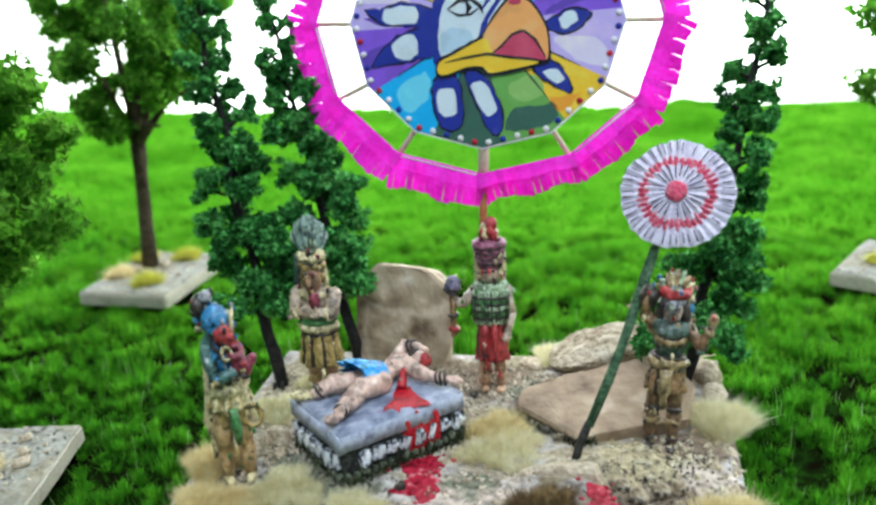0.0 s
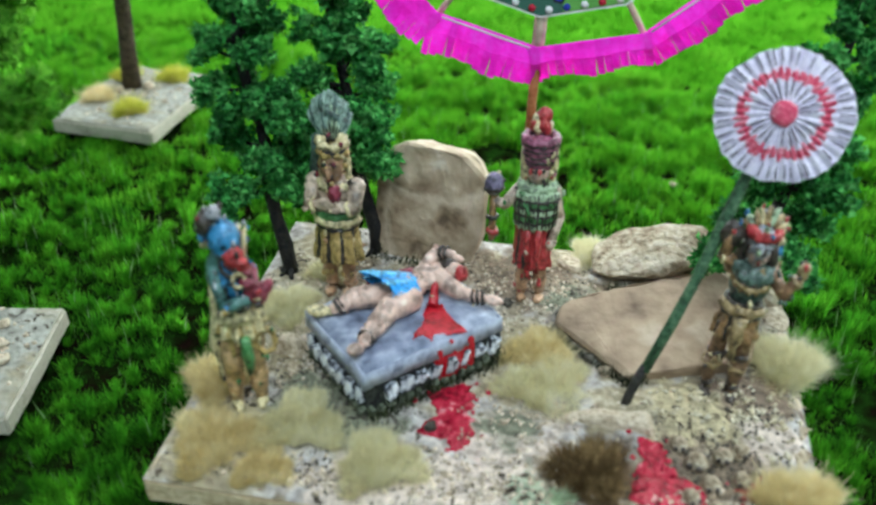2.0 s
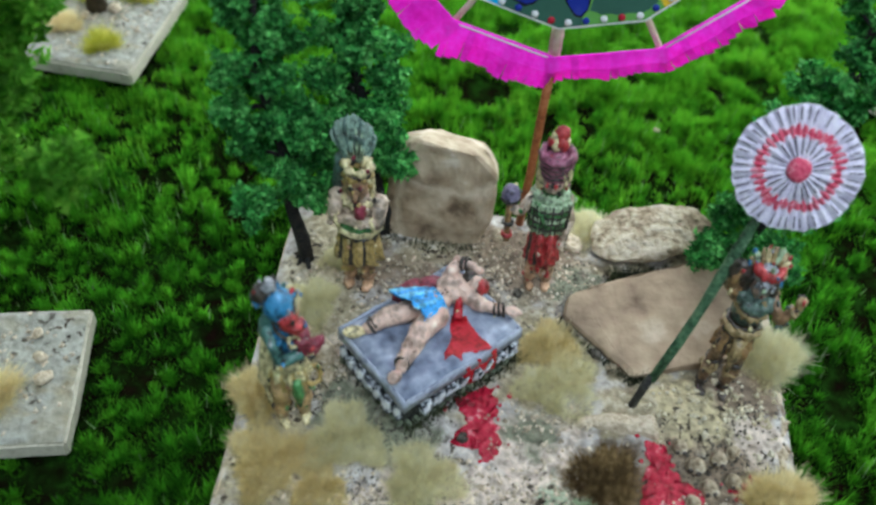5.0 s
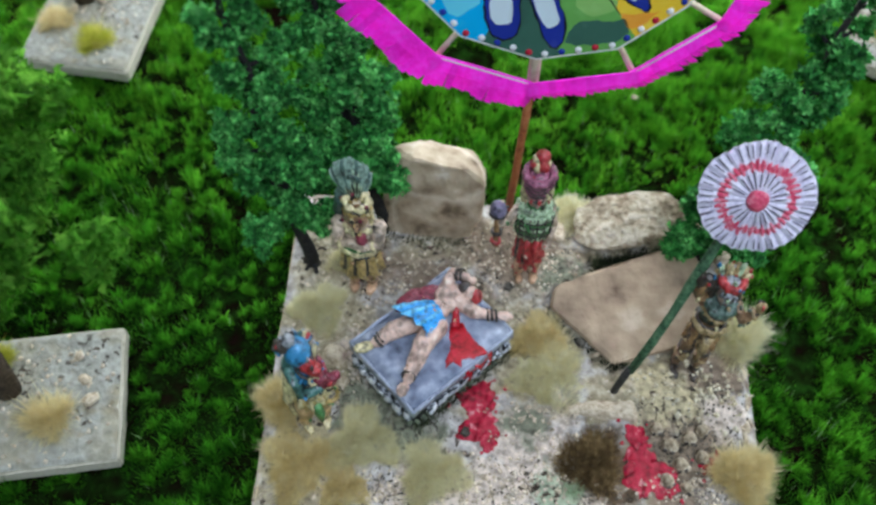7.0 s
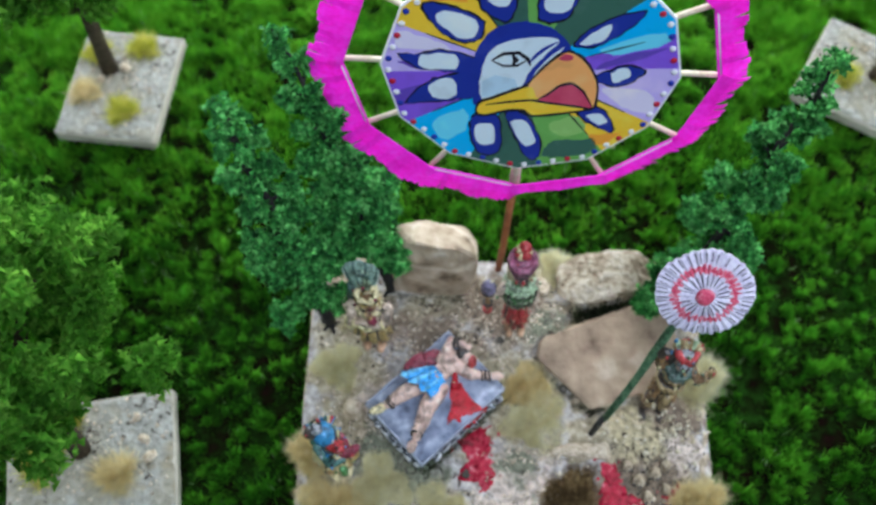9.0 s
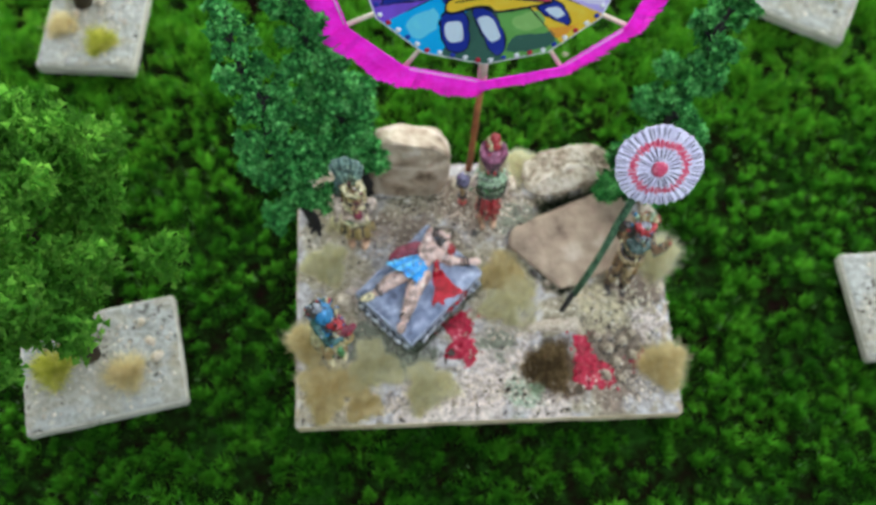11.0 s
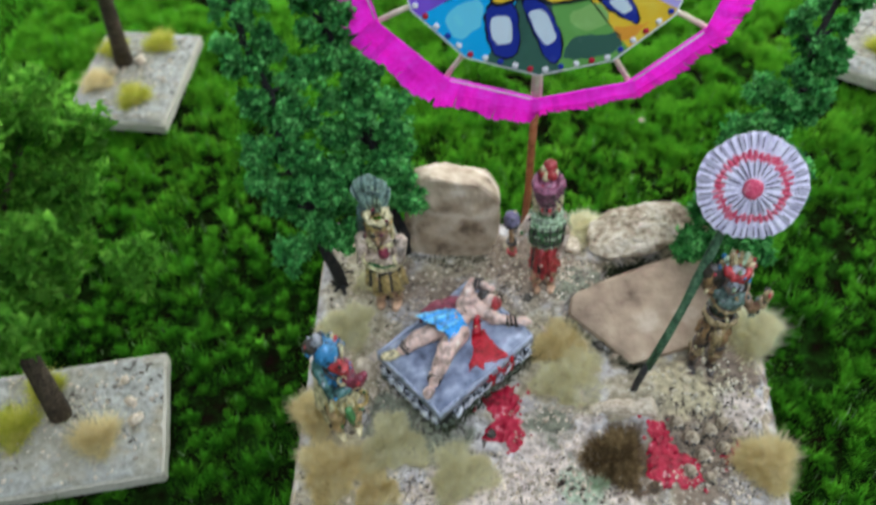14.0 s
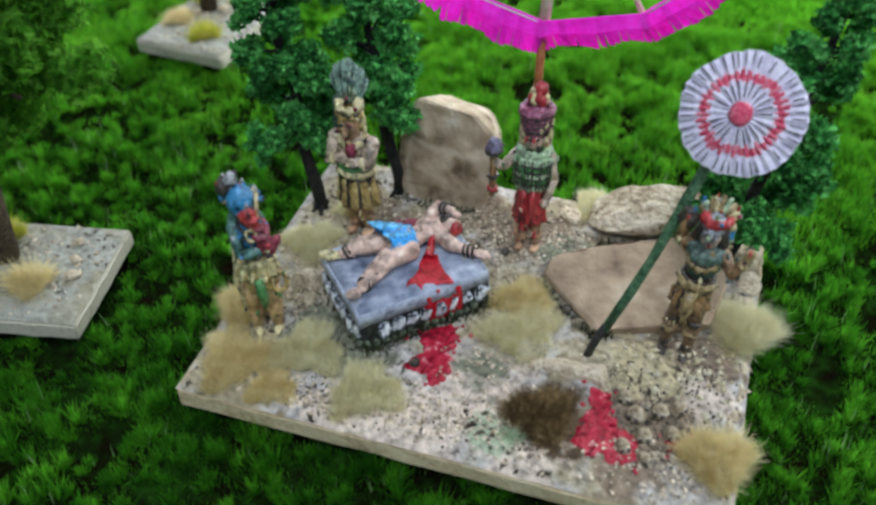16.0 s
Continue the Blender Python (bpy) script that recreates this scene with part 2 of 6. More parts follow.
TILETOP = grit_ground("pale_grey_gravel", [(0.25, 0.24, 0.185), (0.32, 0.305, 0.24), (0.39, 0.37, 0.31)], [(0.25, 0.25, 0.215), (0.335, 0.335, 0.295), (0.42, 0.42, 0.375)], 9.0,
                      [(0.18, 0.155, 0.10), (0.30, 0.265, 0.185), (0.36, 0.33, 0.24)])
TILEEDGE = shader("pale_painted_board", [(0.34, 0.31, 0.24), (0.48, 0.45, 0.36), (0.55, 0.52, 0.43)], 0.8, 5.0, 0.7, 0.3)
PEBBLE = shader("pebbles", [(0.32, 0.25, 0.17), (0.53, 0.45, 0.34), (0.70, 0.64, 0.54)], 0.85, 1.5, 0.4, 0.5, island=0.42)
CRUST = shader("ochre_crust", [(0.38, 0.31, 0.19), (0.56, 0.50, 0.35), (0.70, 0.66, 0.52)], 0.9, 3.0, 0.5, 0.7, island=0.25)
ROCK = shader("tan_sandstone", [(0.13, 0.085, 0.055), (0.28, 0.205, 0.14), (0.37, 0.275, 0.185), (0.45, 0.345, 0.235), (0.57, 0.47, 0.35)], 0.75, 12.0, 4.0, 0.2, lo=0.34, hi=0.68)
DARKGRIT = shader("dark_grit_and_pits", [(0.03, 0.026, 0.02), (0.09, 0.08, 0.065), (0.18, 0.16, 0.13)], 0.9, 1.0, 0.4, 0.4, island=0.4)
VEINROCK = shader("veined_sandstone", [(0.14, 0.10, 0.065), (0.31, 0.235, 0.155), (0.41, 0.325, 0.225), (0.48, 0.39, 0.28), (0.60, 0.53, 0.42)], 0.75, 9.0, 3.0, 0.25, lo=0.36, hi=0.66,
                  vein=(21.0, (0.60, 0.51, 0.39)))
GREYROCK = shader("weathered_limestone", [(0.09, 0.065, 0.042), (0.28, 0.22, 0.145), (0.44, 0.375, 0.27), (0.56, 0.50, 0.39)], 0.9, 5.0, 1.2, 0.9, lo=0.34, hi=0.62)
PALEROCK = shader("pale_limestone", [(0.30, 0.23, 0.15), (0.58, 0.49, 0.36), (0.70, 0.62, 0.49)], 0.9, 4.0, 0.7, 0.8)
ALTAR = shader("blue_grey_stone_paint", [(0.07, 0.08, 0.12), (0.20, 0.235, 0.33), (0.35, 0.39, 0.50), (0.60, 0.65, 0.76)], 0.35, 7.0, 2.4, 0.25, lo=0.34, hi=0.66)
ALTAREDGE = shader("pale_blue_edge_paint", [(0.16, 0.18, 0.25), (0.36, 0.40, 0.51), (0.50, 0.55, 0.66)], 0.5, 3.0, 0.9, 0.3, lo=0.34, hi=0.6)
ALTARMOSS = shader("mossy_dark_stone", [(0.02, 0.025, 0.015), (0.10, 0.12, 0.08), (0.26, 0.29, 0.22)], 0.8, 1.5, 0.6, 0.5, obrand=0.3)
ALTARDARK = shader("black_wash_stone", [(0.012, 0.012, 0.013), (0.04, 0.045, 0.04), (0.13, 0.14, 0.12)], 0.7, 2.0, 0.5, 0.6)
ALTARBLOCK = shader("dry_brushed_carving", [(0.015, 0.017, 0.02), (0.10, 0.11, 0.13), (0.58, 0.62, 0.69), (0.82, 0.85, 0.89)], 0.7, 1.3, 0.7, 0.6, lo=0.40, hi=0.60, obrand=0.3)
BLOOD = shader("glossy_red_paint", [(0.20, 0.004, 0.008), (0.46, 0.010, 0.02), (0.56, 0.02, 0.04)], 0.25, 2.0, 0.6, 0.5, spec=0.5, lo=0.38, hi=0.6)
BLOODWASH = shader("thin_red_wash", [(0.10, 0.004, 0.010), (0.34, 0.010, 0.03), (0.50, 0.025, 0.06), (0.66, 0.30, 0.32)], 0.22, 3.0, 1.0, 0.6, lo=0.34, hi=0.68)
BARKDARK = shader("blackish_bark", [(0.008, 0.010, 0.012), (0.022, 0.022, 0.022), (0.04, 0.036, 0.03)], 0.8, 2.0, 0.5, 0.7)
BARK = shader("brown_bark", [(0.03, 0.022, 0.014), (0.075, 0.055, 0.035), (0.13, 0.10, 0.065)], 0.85, 2.0, 0.5, 0.8)
LEAFDARK = shader("dark_green_foam", [(0.006, 0.060, 0.012), (0.044, 0.255, 0.048), (0.18, 0.56, 0.145)], 0.85, 3.0, 1.0, 0.0, island=0.5, lo=0.37, hi=0.62, through=0.25)
LEAFLIGHT = shader("mid_green_foam", [(0.045, 0.17, 0.013), (0.115, 0.345, 0.031), (0.25, 0.54, 0.07)], 0.85, 6.0, 1.2, 0.0, island=0.35, lo=0.36, hi=0.62, through=0.75)
GREENSTICK = shader("green_painted_stick", [(0.015, 0.04, 0.020), (0.06, 0.14, 0.07), (0.15, 0.26, 0.14)], 0.6, 2.5, 0.6, 0.6)
BLACKSTICK = shader("black_painted_stick", [(0.008, 0.008, 0.008), (0.03, 0.03, 0.025), (0.06, 0.06, 0.05)], 0.6, 2.0, 0.6, 0.6)
WOODPOLE = shader("red_brown_wood", [(0.18, 0.05, 0.015), (0.34, 0.11, 0.04), (0.42, 0.17, 0.07)], 0.55, 3.0, 0.6, 0.4)
PALEWOOD = shader("pale_bamboo", [(0.55, 0.45, 0.28), (0.70, 0.62, 0.44), (0.76, 0.70, 0.55)], 0.6, 3.0, 0.6, 0.3)
STRING = shader("white_thread", [(0.6, 0.6, 0.62), (0.75, 0.75, 0.78)], 0.8, 1.0, 0.3, 0.2)
PINK = shader("hot_pink_tissue_paper", [(0.88, 0.02, 0.66), (0.97, 0.04, 0.80), (0.98, 0.10, 0.88)], 0.6, 4.0, 0.8, 0.3, island=0.08, through=0.4)
RUFFLE = shader("lilac_white_paper", [(0.56, 0.52, 0.68), (0.74, 0.70, 0.85), (0.85, 0.82, 0.92)], 0.75, 2.0, 0.5, 0.3)
CREASE = shader("dark_violet_lines", [(0.03, 0.025, 0.05), (0.07, 0.06, 0.10)], 0.8, 1.0, 0.4, 0.2)
ROSERED = shader("rose_red_paper", [(0.58, 0.04, 0.11), (0.72, 0.11, 0.19), (0.80, 0.42, 0.50)], 0.7, 1.2, 0.4, 0.6)
# the backdrop is no lamp; its brightness is added as emission and lights the mat
BACKDROP = bpy.data.materials.new("glowing_white_backdrop")
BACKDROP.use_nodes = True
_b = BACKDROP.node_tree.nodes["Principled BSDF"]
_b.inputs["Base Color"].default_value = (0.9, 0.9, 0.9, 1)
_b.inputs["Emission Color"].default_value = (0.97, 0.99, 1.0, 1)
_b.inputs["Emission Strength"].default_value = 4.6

SKIN = paint("tan_skin_paint", (0.50, 0.29, 0.16), 0.6, size=2.5, grain=2.0)
PINKSKIN = paint("pinkish_skin_paint", (0.80, 0.56, 0.46), 0.6, size=3.0, grain=2.4)
PALESKIN = paint("pale_skin_paint", (0.64, 0.50, 0.38), 0.5, size=2.5, grain=1.6)
GOLD = paint("gold_ochre_paint", (0.52, 0.37, 0.12), 0.3, 0.35)
DULLTEAL = paint("dull_teal_paint", (0.10, 0.18, 0.15), 0.3)
OCHRE = paint("dull_ochre_paint", (0.40, 0.29, 0.13), 0.3)
OCHRESKIN = paint("ochre_skin_paint", (0.60, 0.39, 0.18), 0.4, size=2.5, grain=1.4)
CREAM = paint("cream_paint", (0.76, 0.66, 0.36), 0.4)
LIMB = paint("bronze_brown_paint", (0.32, 0.18, 0.07), 0.35, 0.4)
DARKLIMB = paint("dark_bronze_paint", (0.20, 0.11, 0.05))
BLACKWASH = paint("black_wash_paint", (0.02, 0.018, 0.016))
BLUE = paint("sky_blue_paint", (0.02, 0.24, 0.50), 0.25)
PALEBLUE = paint("pale_blue_highlight_paint", (0.12, 0.55, 0.92), 0.6)
BRIGHTBLUE = paint("bright_blue_paint", (0.0, 0.36, 0.90), 0.35)
TEAL = paint("teal_paint", (0.07, 0.21, 0.19))
RED = paint("crimson_paint", (0.48, 0.02, 0.03))
MAROON = paint("maroon_paint", (0.26, 0.014, 0.05))
MAUVE = paint("mauve_paint", (0.36, 0.10, 0.19))
GREEN = paint("leaf_green_paint", (0.06, 0.26, 0.07))
PALEGREEN = paint("pale_green_paint", (0.40, 0.55, 0.34))
PLUME = paint("grey_green_feather_paint", (0.24, 0.38, 0.31))
PLUMEDARK = paint("dark_teal_feather_paint", (0.07, 0.15, 0.13))
GREY = paint("grey_feather_paint", (0.40, 0.42, 0.46), 0.2)
DARK = paint("dark_brown_paint", (0.035, 0.025, 0.02))
VIOLET = paint("violet_grey_paint", (0.16, 0.14, 0.24))


# ---- building helpers ----
def mesh_of(name, bm, mats, smooth=True):
    """Turns a bmesh in millimetres into a mesh in metres."""
    bmesh.ops.recalc_face_normals(bm, faces=bm.faces)
    for v in bm.verts:
        v.co *= MM
    me = bpy.data.meshes.new(name)
    bm.to_mesh(me)
    bm.free()
    for m in (mats if isinstance(mats, (list, tuple)) else [mats]):
        me.materials.append(m)
    if smooth:
        me.polygons.foreach_set("use_smooth", [True] * len(me.polygons))
    return me


def at(x, y, z, turn=0):
    return pose(x * MM, y * MM, z * MM, 0, 0, turn)


def thing(name, m, label, category, group="", kind=""):
    ob = new(name)
    ob.empty_display_size = 0.004
    ob.matrix_world = m
    return tagged(ob, label, category, group, kind)


def part(name, bm, mat, parent, label="", smooth=True, m=None):
    ob = new(name, mesh_of(name, bm, mat, smooth))
    ob.parent = parent
    if m is not None:
        ob.matrix_basis = m
    return tagged(ob, label)


def single(name, bm, mats, m, label, category, group="", kind="", smooth=True):
    ob = new(name, mesh_of(name, bm, mats, smooth))
    ob.matrix_world = m
    return tagged(ob, label, category, group, kind)


def tri_soup(name, pts, mat):
    """A mesh of loose triangles from an (n, 3, 3) array in millimetres."""
    n = len(pts)
    me = bpy.data.meshes.new(name)
    me.vertices.add(n * 3)
    me.vertices.foreach_set("co", (np.asarray(pts, dtype=np.float32) * MM).ravel())
    me.loops.add(n * 3)
    me.loops.foreach_set("vertex_index", np.arange(n * 3, dtype=np.int32))
    me.polygons.add(n)
    me.polygons.foreach_set("loop_start", np.arange(0, n * 3, 3, dtype=np.int32))
    me.update(calc_edges=True)
    me.materials.append(mat)
    return me


def ell(bm, c, r, mi=0, rot=(0, 0, 0), seg=12, rings=8):
    """An ellipsoid with centre c and radii r."""
    m = Matrix.LocRotScale(c, Euler([radians(a) for a in rot]), r)
    g = bmesh.ops.create_uvsphere(bm, u_segments=seg, v_segments=rings, radius=1.0, matrix=m)
    for f in {f for v in g["verts"] for f in v.link_faces}:
        f.material_index = mi
    return g["verts"]


def limb(bm, p, q, r0, r1, mi=0, seg=10, ends=True):
    """A tapered round bar from p to q with rounded ends."""
    p, q = Vector(p), Vector(q)
    m = Matrix.Translation((p + q) / 2) @ (q - p).to_track_quat("Z", "Y").to_matrix().to_4x4()
    g = bmesh.ops.create_cone(bm, cap_ends=True, segments=seg, radius1=r0, radius2=r1, depth=(q - p).length, matrix=m)
    for f in {f for v in g["verts"] for f in v.link_faces}:
        f.material_index = mi
    if ends:
        ell(bm, p, (r0, r0, r0), mi, seg=seg, rings=6)
        ell(bm, q, (r1, r1, r1), mi, seg=seg, rings=6)


def chain(bm, pts, radii, mi=0, seg=10):
    """A tube with changing radius along a row of points."""
    rings = []
    pts = [Vector(p) for p in pts]
    for i, (p, r) in enumerate(zip(pts, radii)):
        d = pts[min(i + 1, len(pts) - 1)] - pts[max(i - 1, 0)]
        q = d.to_track_quat("Z", "Y")
        rings.append([bm.verts.new(p + q @ Vector((r * math.cos(6.2832 * k / seg), r * math.sin(6.2832 * k / seg), 0))) for k in range(seg)])
    for a, b in zip(rings, rings[1:]):
        for k in range(seg):
            bm.faces.new((a[k], a[(k + 1) % seg], b[(k + 1) % seg], b[k])).material_index = mi
    bm.faces.new(rings[0][::-1]).material_index = mi
    bm.faces.new(rings[-1]).material_index = mi


def skirt(bm, c, h, r0, r1, pleats, depth, mi=0, flat=0.8, rows=5, valley=None):
    """A hanging pleated cloth: top radius r0 at c, bottom radius r1, h lower."""
    seg = pleats * 4
    rings = []
    for j in range(rows + 1):
        f = j / rows
        r = r0 + (r1 - r0) * f ** 0.8
        ring = []
        for k in range(seg):
            a = 6.2832 * k / seg
            rr = r * (1 + depth * (0.3 + 0.7 * f) * math.cos(a * pleats))
            ring.append(bm.verts.new((c[0] + rr * math.cos(a), c[1] + flat * rr * math.sin(a), c[2] - h * f)))
        rings.append(ring)
    for a, b in zip(rings, rings[1:]):
        for k in range(seg):
            bm.faces.new((a[k], b[k], b[(k + 1) % seg], a[(k + 1) % seg])).material_index = valley if valley is not None and k % 4 == 1 else mi
    bm.faces.new(rings[0]).material_index = mi
    bm.faces.new(rings[-1][::-1]).material_index = mi


def band(bm, c, R, r, mi=0, flat=1.0, rot=(0, 0, 0), seg=18, sub=6, lumps=0, amp=0.0):
    """A ring (belt, anklet, beaded collar) round c."""
    m = Matrix.LocRotScale(c, Euler([radians(a) for a in rot]), (1, flat, 1))
    rows = []
    for k in range(seg):
        a = 6.2832 * k / seg
        rr = r * (1 + amp * math.cos(lumps * a)) if lumps else r
        rows.append([bm.verts.new(m @ Vector(((R + rr * math.cos(b)) * math.cos(a), (R + rr * math.cos(b)) * math.sin(a), rr * math.sin(b))))
                     for b in (6.2832 * s / sub for s in range(sub))])
    for k in range(seg):
        a, b = rows[k], rows[(k + 1) % seg]
        for s in range(sub):
            bm.faces.new((a[s], b[s], b[(s + 1) % sub], a[(s + 1) % sub])).material_index = mi


def feather(bm, p, q, w, t, mi=0):
    """A flat rounded plume from p to q."""
    p, q = Vector(p), Vector(q)
    d = q - p
    m = Matrix.Translation((p + q) / 2) @ d.to_track_quat("Z", "Y").to_matrix().to_4x4() @ Matrix.Diagonal((w, t, d.length / 2, 1))
    g = bmesh.ops.create_uvsphere(bm, u_segments=8, v_segments=6, radius=1.0, matrix=m)
    for f in {f for v in g["verts"] for f in v.link_faces}:
        f.material_index = mi


def roughen(bm, amount, size, seed=0.0):
    for v in bm.verts:
        v.co += noise.noise_vector(v.co / size + Vector((seed, seed * 1.7, -seed))) * amount


def stone(points, cuts, rough, seed, size=4.0):
    """A hewn stone: the hull of the points, cut finer and weathered."""
    bm = bmesh.new()
    for p in points:
        bm.verts.new(p)
    bmesh.ops.convex_hull(bm, input=bm.verts)
    bmesh.ops.triangulate(bm, faces=bm.faces)
    bmesh.ops.bevel(bm, geom=list(bm.edges), offset=0.45, segments=1, affect="EDGES")
    bmesh.ops.triangulate(bm, faces=bm.faces)
    for _ in range(cuts):
        bmesh.ops.subdivide_edges(bm, edges=[e for e in bm.edges if e.calc_length() > 1.2], cuts=1, use_grid_fill=True)
        bmesh.ops.triangulate(bm, faces=bm.faces)
    bm.normal_update()
    for v in bm.verts:
        v.co += v.normal * (rough * noise.noise(v.co / size + Vector((seed, 0, 0))) + 0.3 * rough * noise.noise(v.co / 1.1 + Vector((0, seed, 0))))
    return bm


def blades(n, xs, ys, z, length, width, lean, rng):
    """n upright grass fibres at xs, ys."""
    a = rng.uniform(0, 6.2832, n)
    t = rng.uniform(0, 6.2832, n)
    L = rng.uniform(length[0], length[1], n)
    le = rng.uniform(0, lean, n) * L
    w = rng.uniform(0.6, 1.2, n) * width / 2
    p = np.stack([xs, ys, z], 1)
    side = np.stack([np.cos(a) * w, np.sin(a) * w, np.zeros(n)], 1)
    tip = p + np.stack([np.cos(t) * le, np.sin(t) * le, L], 1)
    return np.stack([p - side, p + side, tip], 1)


def tuft(x, y, z, radius, height, mat, label, group, seed, count=1500, spread=0.75, name="grass_tuft"):
    """A glued tuft of dry fibres that splay outwards."""
    rng = np.random.default_rng(seed)
    r = radius * 0.75 * np.sqrt(rng.uniform(0, 1, count))
    a = rng.uniform(0, 6.2832, count)
    # an uneven outline
    r *= 0.8 + 0.25 * np.sin(3 * a + seed) + 0.12 * np.sin(7 * a + 2 * seed)
    p = np.stack([r * np.cos(a), r * np.sin(a), np.zeros(count)], 1)
    out = (r / radius)[:, None] * np.stack([np.cos(a), np.sin(a)], 1) * spread
    jit = rng.normal(0, 0.75, (count, 2))
    L = height * rng.uniform(0.4, 1.05, count) * (1.05 - 0.45 * (r / radius) ** 2) * np.where(rng.uniform(0, 1, count) < 0.08, 1.5, 1.0)
    d = np.stack([out[:, 0] + jit[:, 0], out[:, 1] + jit[:, 1], np.ones(count)], 1)
    d /= np.linalg.norm(d, axis=1)[:, None]
    s = rng.uniform(0, 6.2832, count)
    side = np.stack([np.cos(s), np.sin(s), np.zeros(count)], 1) * 0.05
    mid = p + d * (L * 0.55)[:, None]
    bend = np.stack([out[:, 0], out[:, 1], -0.25 * np.ones(count)], 1) * (L * 0.18)[:, None]
    tip = p + d * L[:, None] + bend
    soup = np.concatenate([np.stack([p - side, p + side, mid + side * 0.8], 1), np.stack([p - side, mid + side * 0.8, mid - side * 0.8], 1),
                           np.stack([mid - side * 0.8, mid + side * 0.8, tip], 1)])
    ob = new(name, tri_soup(name, soup, mat))
    ob.matrix_world = at(x, y, z)
    return tagged(ob, label, "grass tuft", group)


FAR_TURN, FAR_EDGE = -6.0, 304.0   # the mat's far edge runs askew to the display base


def clumps(x, y):
    """The mossy hummocks of the mat: about -1 in the gaps, +1 on the tufts."""
    return 1.1 * noise.noise(Vector((x / 6.4, y / 6.4, 0.5))) + 0.75 * noise.noise(Vector((x / 2.6, y / 2.6, 4.5))) + 0.25 * noise.noise(Vector((x / 30.0, y / 30.0, 9.0))) - sum(
        0.8 * math.exp(-((x - hx) ** 2 + (y - hy) ** 2) / (r * r)) for hx, hy, r in HOLES if abs(x - hx) < 12 and abs(y - hy) < 12)


def land(x, y):
    """The height of the grass mat."""
    far = min(1.0, max(0.0, (abs(y + 5) - 60) / 160.0) + max(0.0, (abs(x) - 110) / 160.0))
    return -2.2 + 0.9 * clumps(x, y) + 0.7 * noise.noise(Vector((x / 34.0, y / 34.0, 3.1))) + far * (3.5 * noise.noise(Vector((x / 80.0, y / 80.0, 8.0))) + 2.6 * noise.noise(Vector((x / 30.0, y / 26.0, 6.0))))


# ---- grass mat and white backdrop ----
X0, X1, Y0, Y1, STEP = -520.0, 420.0, -260.0, FAR_EDGE, 3.5
nx, ny = int((X1 - X0) / STEP), int((Y1 - Y0) / STEP)
cf, sf = math.cos(radians(FAR_TURN)), math.sin(radians(FAR_TURN))
coords = []
for i in range(nx + 1):
    for j in range(ny + 1):
        u, v = X0 + i * STEP, Y0 + j * STEP
        x, y = u * cf - v * sf, u * sf + v * cf
        coords.append((x * MM, y * MM, land(x, y) * MM))
quads = [(i * (ny + 1) + j, (i + 1) * (ny + 1) + j, (i + 1) * (ny + 1) + j + 1, i * (ny + 1) + j + 1) for i in range(nx) for j in range(ny)]
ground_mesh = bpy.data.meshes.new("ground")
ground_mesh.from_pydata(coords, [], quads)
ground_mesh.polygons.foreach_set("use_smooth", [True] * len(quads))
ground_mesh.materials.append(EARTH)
ground_mesh.materials.append(FARMAT)
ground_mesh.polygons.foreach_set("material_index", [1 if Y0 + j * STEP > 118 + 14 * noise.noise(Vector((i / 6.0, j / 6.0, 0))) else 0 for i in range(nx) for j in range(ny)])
tagged(new("ground", ground_mesh), "green and brown earth backing of a model grass mat, gap shade and far light in its colour", "ground", kind="structure")

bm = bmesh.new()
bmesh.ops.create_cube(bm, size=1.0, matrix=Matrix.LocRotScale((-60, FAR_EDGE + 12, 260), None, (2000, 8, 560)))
single("backdrop", bm, BACKDROP, pose(0, 0, 0, 0, 0, FAR_TURN), "plain white backdrop behind the grass mat, made to glow by itself", "backdrop", kind="structure", smooth=False)


def covered(x, y):
    """Whether a board lies on the mat there."""
    if abs(x) < 39.4 and -32.1 < y < 26.7:
        return True
    for cx, cy, w, d, turn, _text in TILES:
        c, s = math.cos(radians(turn)), math.sin(radians(turn))
        if abs((x - cx) * c + (y - cy) * s) < w / 2 - 0.5 and abs((y - cy) * c - (x - cx) * s) < d / 2 - 0.5:
            return True
    return False


